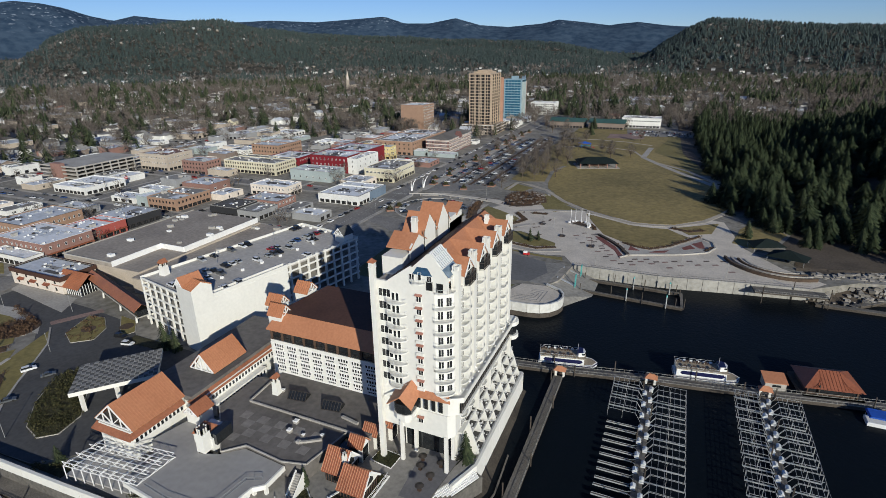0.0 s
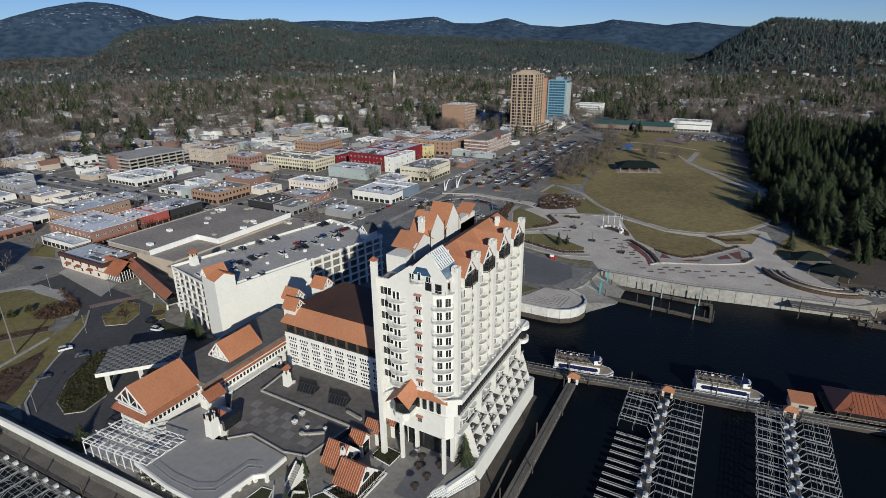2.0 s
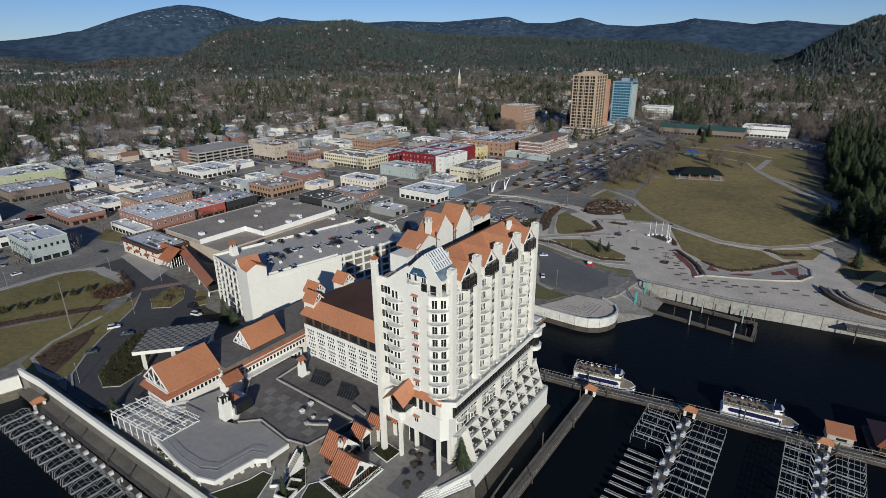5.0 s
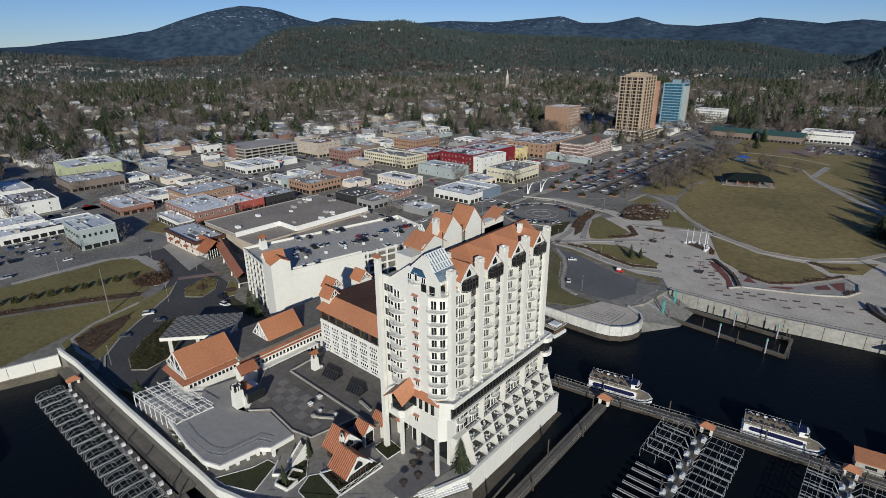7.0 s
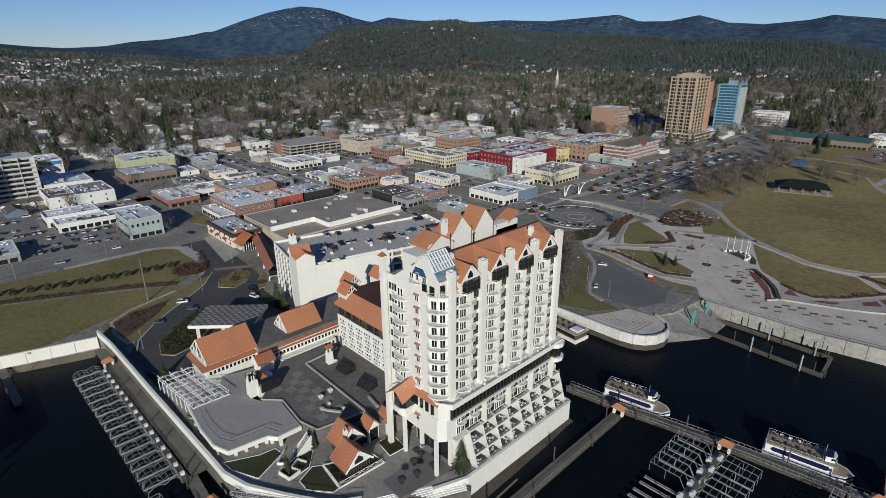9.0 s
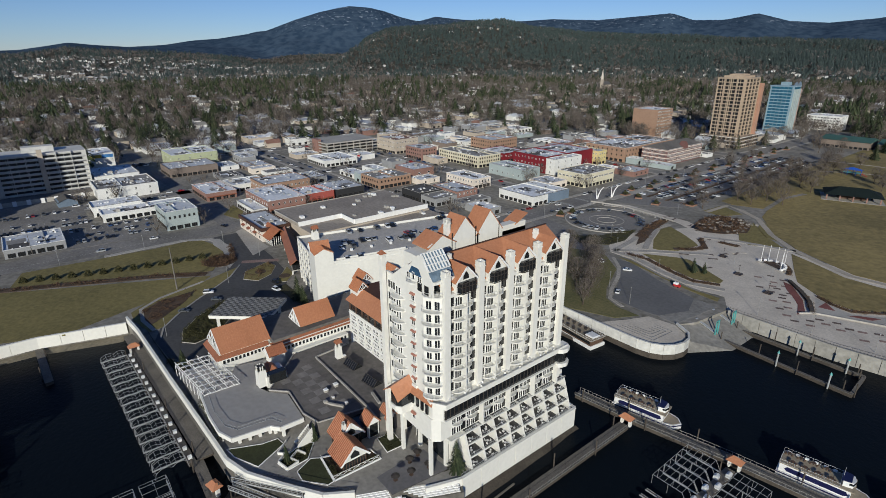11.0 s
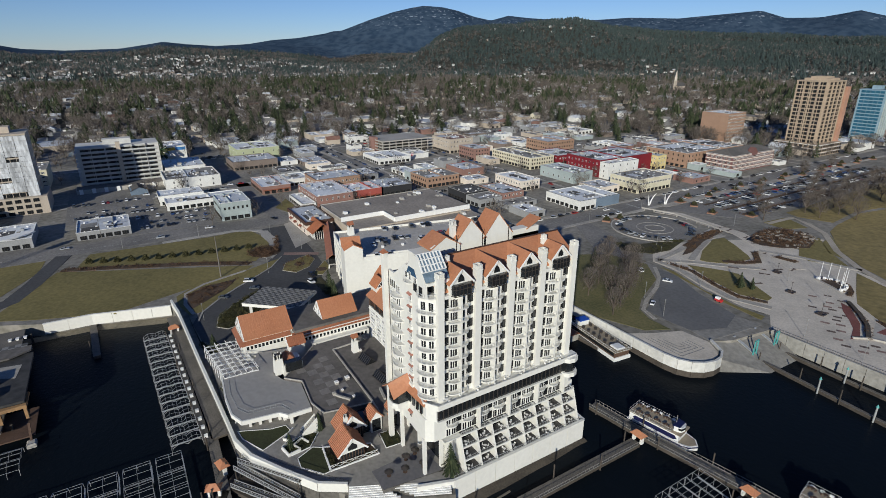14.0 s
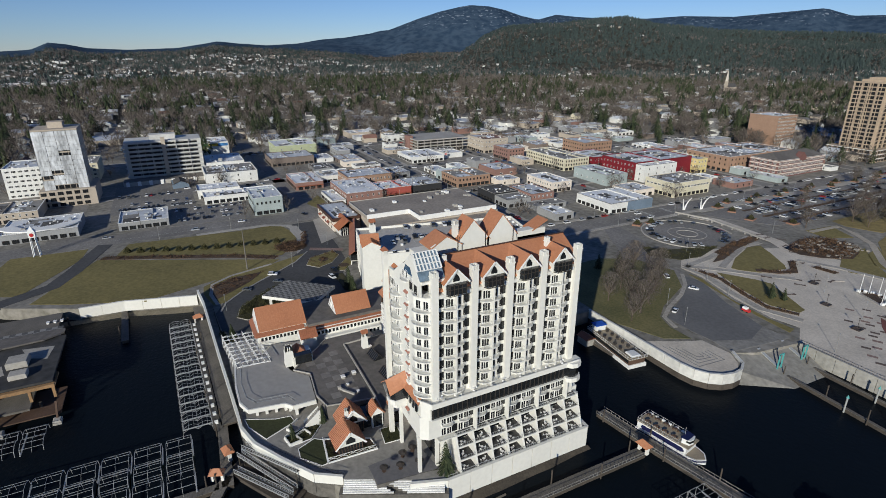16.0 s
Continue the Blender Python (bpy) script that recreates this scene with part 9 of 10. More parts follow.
for x, y, h in ((-86, 222, 13), (-91, 232, 14), (-98, 243, 14), (-108, 232, 13), (-107, 250, 14), (-118, 244, 13), (-101, 218, 12), (-113, 262, 12), (-96, 226, 13), (-124, 256, 13), (-82, 213, 11)):
    tree_thing("bare", x, y, LAND + 0.1, h * 1.15, 1.05, "tall leafless tree on the green bank")
for x, y, h in ((-123, 400, 12), (-117, 440, 13), (-121, 462, 14), (-113, 470, 13), (-108, 486, 14), (-119, 492, 15), (-112, 505, 14), (-104, 520, 14), (-116, 528, 15), (-108, 545, 14), (-100, 560, 13), (-110, 580, 13), (-96, 590, 12), (-60, 570, 13), (-40, 560, 12), (-124, 458, 15), (-106, 436, 13), (-103, 455, 15), (-91, 451, 14), (-92, 508, 15), (-105, 600, 15), (-125, 650, 15), (-199, 694, 14), (-208, 768, 15), (-191, 775, 15), (-70, 580, 12), (-58, 552, 12), (-116, 612, 15), (-121, 560, 15), (-126, 520, 15), (-122, 478, 14), (-115, 640, 14), (-96, 640, 13), (-38, 666, 12), (-150, 705, 14), (-135, 725, 14), (-165, 735, 15), (-178, 610, 12), (-178, 560, 12), (-165, 470, 10), (-150, 440, 10), (-150, 520, 11), (-165, 560, 11), (-137, 590, 11)):
    tree_thing("bare", x, y, LAND, h * 1.15, 1.1, "leafless brown park tree beside the lawn")
for x, y, h in ((44, 335, 11), (58, 352, 14), (72, 330, 12), (66, 372, 17), (84, 350, 15), (52, 392, 16), (78, 392, 19), (96, 330, 14), (-100, 700, 16), (-104, 752, 17)):
    tree_thing("con", x, y, max(LAND, land_z(x, y) - 0.3), h, 1.45, "broad sunlit pine at the edge of the wood")
for x, y, h, wf, lab in ((-40.6, 105.6, 9.5, 1.25, "dark conical spruce in a bed beside the tower"), (-166, 118.8, 12, 1.1, "tall dark spruce beside the garage wall"), (-161, 119.2, 9, 1.2, "dark spruce beside the garage wall"),
                         (-143, 64.5, 6.0, 1.4, "small dark spruce by the seawall"), (-71.5, 72.5, 5.5, 1.1, "narrow dark conifer by the garden stair"), (-74.5, 82.0, 6.0, 1.0, "narrow dark conifer by the terrace"),
                         (-70, 285, 8, 1.3, "dark spruce on a small park lawn"), (-66, 288, 6, 1.3, "dark spruce on a small park lawn"), (-128, 250, 9, 1.3, "bright green conifer on the bank"), (-132, 240, 8, 1.3, "bright green conifer on the bank")):
    tree_thing("con", x, y, (PLAZA if x > -135 and y < 110 and x < 0 and y < 106.5 and x > -80 else LAND), h, wf, lab)

# clipped bushes in the lawn bed and ornamental shrubs
bush_t = [clump(420, 1.9, 2.7, 0.4) for _ in range(3)]
bush_m = [tris_to_mesh("bush", b_, SHRUB) for b_ in bush_t]
for i in range(13):
    t = i / 12
    x, y = -268 + 21 * t + 3 * math.sin(t * 3.1), 24 + 77 * t
    ob = new("bush", bush_m[i % 3])
    ob.location = (x, y, LAND + 0.2)
    tagged(ob, "round clipped bush in a bark bed", "bush", "clipped bushes along the lawn bed")
low, brown = [], []


def fill(poly, n, z, rows, h0=0.5, h1=1.3):
    xs, ys = [p[0] for p in poly], [p[1] for p in poly]
    k = 0
    while k < n:
        x, y = rg.uniform(min(xs), max(xs)), rg.uniform(min(ys), max(ys))
        if inside(x, y, poly):
            rows.append((x, y, z, rg.uniform(h0, h1), rg.uniform(0.9, 1.5)))
        k += 1


fill([(-186, 92), (-177, 79), (-167, 70.5), (-159, 68.5), (-155, 72), (-157, 80), (-166, 88), (-173, 97), (-181, 99)], 900, LAND + 0.3, low, 0.8, 1.3)
fill([(-176, 60), (-137, 61), (-137, 66), (-150, 61), (-167, 60)], 160, LAND + 0.3, low)
fill([(-205.5, 86), (-196, 79), (-187, 69), (-181, 61.5), (-196, 60), (-203.5, 70)], 240, LAND + 0.2, brown)
fill(arc(-236, 107, 8.5, 0, 345), 120, LAND + 0.2, brown, 0.8, 2.2)
fill([(-219, 126), (-213, 112), (-204, 108), (-198, 113), (-202, 121), (-211, 127)], 110, LAND + 0.2, brown)
fill([(-104, 352), (-112, 374.5), (-106.5, 389.5), (-93.5, 396.5), (-83.5, 383), (-79.5, 368.5), (-88, 356), (-96.5, 350.5)], 300, LAND + 0.2, brown, 0.8, 2.4)
fill([(-110.5, 299), (-117.5, 313.5), (-126, 338.5), (-127, 358), (-123, 356), (-117.8, 328.5), (-110.5, 308)], 160, LAND + 0.2, brown, 0.7, 1.8)
fill([(-145, 284), (-134.5, 293), (-129.5, 311.5), (-125.5, 322), (-119, 300.5), (-120.5, 287), (-133, 277)], 260, LAND + 0.2, low, 0.7, 1.6)
for pts, w_ in HEDGES + [([(-264, 12), (-250, 44), (-236, 74), (-223, 96)], 4.0), ([(-228, 104), (-240, 115), (-258, 119)], 2.5), ([(-35, 309.5), (-27, 300.5), (-20.5, 291.5), (-16, 281)], 1.4)]:
    for a, b_ in zip(pts, pts[1:]):
        n = int(math.hypot(b_[0] - a[0], b_[1] - a[1]) * 2.2)
        for i in range(n):
            t = rg.random()
            brown.append((a[0] + (b_[0] - a[0]) * t + rg.uniform(-w_, w_) / 2, a[1] + (b_[1] - a[1]) * t + rg.uniform(-w_, w_) / 2, LAND + 0.2, rg.uniform(0.5, 1.3), rg.uniform(0.9, 1.5)))
for x in (-165, -150, -137):
    for i in range(60):
        brown.append((x + rg.uniform(-1, 1), 400 + 240 * i / 60, LAND + 0.2, rg.uniform(0.6, 2.2), 1.1))
for poly, n, h0, h1 in (([(-72, 71), (-68.6, 71.6), (-69, 77), (-73.5, 81)], 60, 0.4, 1.1), (BEDS[2], 40, 0.4, 1.0), ([(-57.4, 79.6), (-56.8, 92.2), (-58.2, 92), (-58.6, 80)], 60, 0.4, 1.0), ([(-66, 80.6), (-57.4, 79.6), (-57.6, 81.2), (-66, 82)], 50, 0.4, 1.0), ([(-112, 62.0), (-91, 61.2), (-91, 62.2), (-112, 63.2)], 120, 0.4, 1.2)):
    fill(poly, n, PLAZA + 0.1, low, h0, h1)
cl = [clump(26, 0.75, 0.9, 0.24) for _ in range(5)]
solo("shrubs", tris_to_mesh("shrubs", scatter(cl, low), SHRUB), None, "low evergreen shrubs filling the planting beds", "shrubs", "stuff")
solo("shrubs", tris_to_mesh("shrubs", scatter(cl, brown), DEADSHRUB), None, "brown winter shrubs in bark beds", "shrubs", "stuff")

# rocks of the east shore and the park mound
rock_g = Geo()
for k in range(395):
    if k < 330:
        t = rg.random()
        x, y = 64 + 62 * t + rg.uniform(-4, 4), 272 + 22 * t + rg.uniform(-9, 14)
        z = -4.2 + 5.4 * smooth(262 + 16 * t, 286 + 20 * t, y)
        s = rg.uniform(0.5, 1.7)
    else:
        x, y, z, s = rg.uniform(-108, -82), rg.uniform(358, 392), LAND + 0.3, rg.uniform(0.5, 1.5)
    vs = [(x + s * rg.uniform(0.5, 1) * a, y + s * rg.uniform(0.5, 1) * b_, z + s * rg.uniform(0.3, 0.8) * c) for a in (-1, 1) for b_ in (-1, 1) for c in (-1, 1)]
    rock_g.add(vs, [(0, 1, 3, 2), (4, 6, 7, 5), (0, 4, 5, 1), (2, 3, 7, 6), (0, 2, 6, 4), (1, 5, 7, 3)])
solo("boulders", rock_g, ROCK, "grey boulders along the rocky shore", "rocks", "stuff")
shore = Geo()
for i in range(6):
    x0, x1 = 62 + i * 14, 76 + i * 14
    shore.add([(x0, 262 + i * 3.4, -5.0), (x1, 265.4 + i * 3.4, -5.0), (x1, 296 + i * 3, 1.6), (x0, 292 + i * 3, 1.6)], [(0, 1, 2, 3)])
solo("rocky_shore", shore, SOIL, "brown rocky bank below the wood", "shore", "structure")


# ---- cars ----
def paint(name, c):
    return mat(name, c, 0.28, 0.12, 0.5, 5.0, spec=0.6)


PAINTS = [paint("white_car_paint", (0.70, 0.70, 0.70)), paint("silver_car_paint", (0.36, 0.37, 0.38)), paint("black_car_paint", (0.014, 0.014, 0.016)),
          paint("grey_car_paint", (0.09, 0.095, 0.10)), paint("red_car_paint", (0.30, 0.02, 0.02)), paint("blue_car_paint", (0.03, 0.07, 0.20))]
CNAME = ("white", "silver", "black", "dark grey", "red", "blue")
TYRE = mat("tyre_rubber", (0.02, 0.02, 0.02), 0.9, 0.2, 1.0, 8.0)


def car_meshes(m, kind):
    """Body and cabin of a saloon, an estate or a pickup, nose along +x."""
    L, w, h, hc = ((4.6, 1.8, 0.85, 1.42), (4.7, 1.9, 1.0, 1.72), (5.5, 1.95, 1.05, 1.85))[kind]
    w /= 2
    body = Geo()
    prof = [(-L / 2, 0.42), (-L / 2 + 0.1, 0.28), (L / 2 - 0.12, 0.28), (L / 2, 0.45), (L / 2 - 0.08, h * 0.82), (L * 0.26, h), (-L * 0.42, h), (-L / 2 + 0.02, h * 0.9)]
    body.yprism(prof, -w, w)
    top = ((-L * 0.22, L * 0.06), (-L * 0.40, L * 0.07), (-L * 0.02, L * 0.14))[kind]
    roof_w = w * 0.78
    body.add([(top[0], -roof_w, hc), (top[1], -roof_w, hc), (top[1], roof_w, hc), (top[0], roof_w, hc),
              (top[0] + 0.02, -roof_w, hc - 0.08), (top[1] - 0.02, -roof_w, hc - 0.08), (top[1] - 0.02, roof_w, hc - 0.08), (top[0] + 0.02, roof_w, hc - 0.08)],
             [(0, 1, 2, 3), (7, 6, 5, 4), (0, 4, 5, 1), (1, 5, 6, 2), (2, 6, 7, 3), (3, 7, 4, 0)])
    foot = ((-L * 0.38, L * 0.24), (-L * 0.47, L * 0.25), (-L * 0.08, L * 0.28))[kind]
    cab = Geo()
    a, b_ = w * 0.93, roof_w
    cab.add([(foot[0], -a, h - 0.02), (foot[1], -a, h - 0.02), (foot[1], a, h - 0.02), (foot[0], a, h - 0.02),
             (top[0], -b_, hc - 0.06), (top[1], -b_, hc - 0.06), (top[1], b_, hc - 0.06), (top[0], b_, hc - 0.06)],
            [(3, 2, 1, 0), (4, 5, 6, 7), (0, 1, 5, 4), (1, 2, 6, 5), (2, 3, 7, 6), (3, 0, 4, 7)])
    return body.mesh("car", m), cab.mesh("cabin_glass", GLASS), L


wheel_m = Geo()
for i in range(10):
    a0, a1 = 6.2832 * i / 10, 6.2832 * (i + 1) / 10
    p, q = (0.33 * math.cos(a0), 0.33 * math.sin(a0)), (0.33 * math.cos(a1), 0.33 * math.sin(a1))
    wheel_m.add([(p[0], -0.11, p[1]), (q[0], -0.11, q[1]), (q[0], 0.11, q[1]), (p[0], 0.11, p[1]), (0, -0.11, 0), (0, 0.11, 0)], [(0, 1, 2, 3), (0, 4, 1), (3, 2, 5)])
wheel_m = wheel_m.mesh("wheel", TYRE)
CARS = [[car_meshes(m, k) for k in range(3)] for m in PAINTS]
rg = random.Random(11)


def car(x, y, z, deg, c=None, k=None, wheels=False, group="parked cars of the town"):
    c = rg.choice((0, 0, 0, 0, 1, 1, 1, 2, 2, 2, 2, 3, 3, 3, 3, 0, 1, 2, 4, 5)) if c is None else c
    k = rg.choice((0, 0, 1, 1, 1, 2)) if k is None else k
    bm, cm, L = CARS[c][k]
    ob = new("car", bm)
    ob.matrix_basis = pose(x, y, z, 0, 0, deg + rg.uniform(-2, 2))
    tagged(ob, CNAME[c] + " " + ("saloon car", "estate car", "pickup truck")[k] + " parked on grey asphalt", "car", group)
    put("cabin_glass", cm, ob, (0, 0, 0))
    if wheels:
        for sx in (-0.31, 0.31):
            for sy in (-0.82, 0.82):
                put("wheel", wheel_m, ob, (sx * L, sy, 0.33))
    return ob


# roof of the garage
for x, lo, hi, deg in ((-36.0, 8, 80, 0), (-21.6, 4, 80, 180), (-16.0, 4, 80, 0), (-2.8, 14, 72, 180)):
    y = lo + 0.45
    while y < hi:
        if rg.random() < 0.36:
            q = GARAGE @ Vector((x, y, 21.21))
            car(q.x, q.y, q.z, deg - 12, wheels=True, group="cars on the garage roof")
        y += 2.9
for x, y, d, c, k in ((-199, 90, 62, 0, 1), (-189, 90.5, 60, 3, 0), (-182, 115.5, 12, 0, 1), (-190, 118.5, 12, 2, 1), (-152, 87, 60, 2, 0), (-186, 76, 55, 3, 0)):
    car(x, y, LAND + 0.06, d, c, k, True, "cars on the hotel drive")
# kerbside and lots
for x, y0, y1, st, pr, dg in ((-199.0, 262, 720, 6.3, 0.5, 90), (-183.2, 300, 700, 6.3, 0.45, 90), (-297.6, 150, 460, 6.6, 0.4, 90), (-281.4, 165, 460, 6.6, 0.3, 90)):
    y = y0
    while y < y1:
        if rg.random() < pr:
            car(x, y, LAND + 0.05, dg)
        y += st
for x, dg in ((-171.5, 0), (-161.5, 180), (-157, 0), (-144, 180), (-132.5, 180)):
    y = 402
    while y < 640:
        if rg.random() < 0.26:
            car(x, y, LAND + 0.09, dg)
        y += 2.9
for i in range(34):
    a = radians(10.0 * i)
    if rg.random() < 0.66:
        car(-149.5 + 21.5 * math.cos(a), 326 + 21.5 * math.sin(a), LAND + 0.10, 10.0 * i)
for x, y0, y1, dg in ((-318, 52, 94, 0), (-330, 52, 94, 180), (-344, 24, 94, 0), (-362, 16, 62, 0), (-376, 14, 62, 180), (-400, 14, 62, 0)):
    y = y0
    while y < y1:
        if rg.random() < 0.55:
            car(x, y, LAND + 0.05, dg)
        y += 3.0
for x, y, d in ((-300, 12, 92), (-293, 60, 270), (-298, 88, 88), (-286, 190, 270), (-292, 300, 92), (-193, 330, 90), (-188, 470, 270), (-108, 262, 150), (-80, 236, 120), (-92, 262, 30), (-296, 128, 20)):
    car(x, y, LAND + 0.06, d)

# further cars, in the farther streets and lots
far_car = Geo()
for x, y, dg in [(x_, y_ + rg.uniform(-2, 2), 90) for x_ in (-399.5, -410.5, -539.5, -550.5, -674) for y_ in range(60, 880, 9)] + [(x_ + rg.uniform(-2, 2), y_, 0) for y_ in (242.5, 251.5, 340.5, 349.5, 481.5, 490.5, 615, 625) for x_ in range(-700, -210, 10)] + \
        [(x_ + rg.uniform(-0.4, 0.4), y_, 90) for y_ in (712, 722, 738, 748) for x_ in range(-54, 16, 3)] + [(x_, y_, 0) for x_ in (-171.5, -161.5, -157, -144) for y_ in range(403, 640, 6)]:
    if rg.random() > (0.6 if y > 700 and x > -60 else 0.42):
        continue
    c = rg.choice((0, 0, 0, 1, 1, 2, 2, 2, 3, 3, 4, 5))
    L, q = rg.uniform(4.3, 5.2), rg.uniform(1.4, 1.8)
    one = Geo().use(c).bbox(-L / 2, -0.9, 0.25, L / 2, 0.9, 0.95, 0.12).use(6).bbox(-L * 0.38, -0.82, 0.95, L * 0.22, 0.82, q - 0.05, 0.3).use(c).box(-L * 0.28, -0.55, q - 0.05, L * 0.12, 0.55, q)
    m = pose(x, y, LAND + 0.1, 0, 0, dg + rg.uniform(-3, 3))
    far_car.v, n0 = far_car.v + [tuple(m @ Vector(p)) for p in one.v], len(far_car.v)
    far_car.f += [tuple(i + n0 for i in f_) for f_ in one.f]
    far_car.m += one.m
solo("parked_cars", far_car, PAINTS + [GLASS], "many parked cars of mixed colours along the streets", "cars", "stuff")


# ---- small things ----
POLE = mat("grey_pole", (0.35, 0.35, 0.34), 0.5, 0.15, 0.6, 6.0, metal=0.4)
PLANTER = mat("planter_brick", (0.27, 0.15, 0.10), 0.9, 0.3, 0.6, 6.0)
SIGNRED = mat("sign_red", (0.45, 0.03, 0.03), 0.5, 0.2, 0.6, 5.0)
GREENROOF = mat("dark_green_roof", (0.012, 0.019, 0.018), 0.9, 0.3, 0.4, 4.0, spec=0.15)


def lamp_post(x, y, z=LAND, h=7.5):
    ob = thing("street_lamp", "tall grey street lamp with a globe head", "street lamp", (x, y, z), "street lamps of the town")
    part("pole", Geo().cyl(0, 0, 0, h, 0.10, 0.06, 7), POLE, ob)
    part("head", Geo().cyl(0, 0, h, h + 0.4, 0.24, 0.18, 8), POLE, ob)
    return ob


for x, y in ((-284, 40), (-284, 80), (-262, 117), (-180, 300), (-180, 350), (-180, 420), (-180, 480), (-180, 540), (-202, 300), (-202, 380), (-202, 460), (-112, 282), (-96, 276), (-80, 270), (-30, 262), (-10, 262), (10, 264), (30, 267),
             (-62, 312), (-40, 300), (-128, 300), (-130, 330), (-126, 372), (-174, 450), (-150, 480), (-300, 200), (-300, 240), (-279, 250), (-300, 300), (-279, 320), (-70, 230), (-86, 238), (-230, 126), (-205, 101), (-168, 65)):
    lamp_post(x, y)
deck_lamp = [(GARAGE @ Vector((x, y, 0)))[:2] for x, y in ((-28, 28), (-28, 58), (-10, 36), (-10, 66))]
for x, y in deck_lamp:
    lamp_post(x, y, 21.2, 5.0)


# tall flag mast on the lawn
mast = thing("flag_mast", "tall bare timber mast standing on the lawn", "mast", (-212.5, 79.7, LAND))
part("pole", Geo().cyl(0, 0, 0, 21, 0.38, 0.18, 8), WOODDOCK, mast)
part("crosstree", Geo().beam((-1.2, 0, 14), (1.2, 0, 14), 0.16), WOODDOCK, mast)
part("guy_wire", Geo().beam((0, 0, 20), (4, 3, 0), 0.05), DARK, mast)
# clock tower by the western lawn
ck = thing("clock_tower", "white open clock tower with a pointed roof", "clock tower", (-284.5, -19.5, LAND))
for i in (-1, 1):
    for j in (-1, 1):
        part("leg", Geo().beam((i * 1.5, j * 1.5, 0), (i * 1.1, j * 1.1, 11), 0.45), TRIM, ck)
part("brace", Geo().beam((-1.4, -1.4, 4), (1.3, -1.3, 7.5), 0.2).beam((1.4, -1.4, 4), (-1.3, -1.3, 7.5), 0.2).beam((1.4, -1.4, 4), (1.3, 1.3, 7.5), 0.2), TRIM, ck)
head_ = part("clock_box", Geo().box(-1.6, -1.6, 11, 1.6, 1.6, 14), TRIM, ck)
part("dial", Geo().xprism([(1.0 * math.cos(a * 0.524), 12.5 + 1.0 * math.sin(a * 0.524)) for a in range(12)], 1.6, 1.68), SIGNRED, head_, "red rimmed dial")
part("spire", Geo().add([(-1.9, -1.9, 14), (1.9, -1.9, 14), (1.9, 1.9, 14), (-1.9, 1.9, 14), (0, 0, 17)], [(0, 1, 4), (1, 2, 4), (2, 3, 4), (3, 0, 4), (3, 2, 1, 0)]), TRIM, ck)
# white wishbone arches at the bridge
for x, y in ((-186.0, 366), (-181.5, 378)):
    ar = thing("feather_arch", "white curved steel arch sculpture beside the street", "sculpture", (x, y, LAND), "white arches at the bridge")
    for s in (-1, 1):
        pts = [(0, s * 0.4, 0), (0.3, s * 1.1, 3), (0.9, s * 2.4, 6.2), (1.9, s * 4.0, 8.6)]
        g = Geo()
        for k, (p, q) in enumerate(zip(pts, pts[1:])):
            g.beam(p, q, 0.75 - 0.18 * k)
        part("arm", g, TRIM, ar)
# flag monument in the park: half ring of pale blocks with bare poles
fc = thing("flag_monument", "half ring of bare flagpoles on pale stone blocks", "flagpoles", (-49.0, 323.0, LAND))
part("base", Geo().prism(arc(0, 0, 8.2, -30, 160, 16), 0, 0.35), CONCRETE, fc)
part("planting", Geo().prism(arc(0, 0, 5.0, -20, 150, 12), 0.35, 0.5), BARK, fc)
for i in range(9):
    a = radians(-24 + i * 22)
    part("block", Geo().bbox(-0.7, -0.5, 0, 0.7, 0.5, 1.1, 0.08), TRIM, fc).matrix_basis = pose(7.0 * math.cos(a), 7.0 * math.sin(a), 0.35, 0, 0, math.degrees(a) + 90)
for i in range(6):
    a = radians(-20 + i * 35)
    part("flagpole", Geo().cyl(6.0 * math.cos(a), 6.0 * math.sin(a), 0.35, 9.5, 0.13, 0.08, 6), TRIM, fc)
# dark picnic frames standing on the plaza
for x, y in ((-54.5, 300.0), (-36.0, 288.0), (-70.5, 318.5)):
    fr = thing("seating_frame", "dark steel tree grate with benches on the plaza", "bench", (x, y, LAND + 0.05), "dark benches on the plaza")
    part("grate", Geo().box(-1.6, -1.6, 0, 1.6, 1.6, 0.08), DARKPANEL, fr)
    for sx, sy in ((-1.5, 0), (1.5, 0), (0, -1.5), (0, 1.5)):
        part("seat", Geo().box(sx - (0.25 if sx else 1.3), sy - (0.25 if sy else 1.3), 0.3, sx + (0.25 if sx else 1.3), sy + (0.25 if sy else 1.3), 0.5), DARK, fr)
    part("lamp_pole", Geo().cyl(0, 0, 0, 4.6, 0.09, 0.07, 7), DARK, fr)
    part("lamp_head", Geo().cyl(0, 0, 4.6, 5.1, 0.32, 0.2, 8), DARK, fr)
# park pavilion with a dark hipped roof
pv = thing("park_pavilion", "open park pavilion with a dark green hipped roof", "pavilion", (-66, 510, LAND))
pv.rotation_euler = (0, 0, 0.35)
part("roof", Geo().add([(-18, -12, 4.2), (18, -12, 4.2), (18, 12, 4.2), (-18, 12, 4.2), (-8, 0, 8.6), (8, 0, 8.6)], [(3, 2, 1, 0), (0, 1, 5, 4), (1, 2, 5), (2, 3, 4, 5), (3, 0, 4)]), GREENROOF, pv)
part("floor", Geo().box(-19, -13, 0, 19, 13, 0.3), CONCRETE, pv)
for x in (-16, -8, 0, 8, 16):
    for y in (-10.5, 10.5):
        part("post", Geo().box(x - 0.4, y - 0.4, 0.3, x + 0.4, y + 0.4, 4.2), W["brick"], pv)
part("counter", Geo().box(-8, -4, 0.3, 8, 4, 3.2), TIMBER, pv)
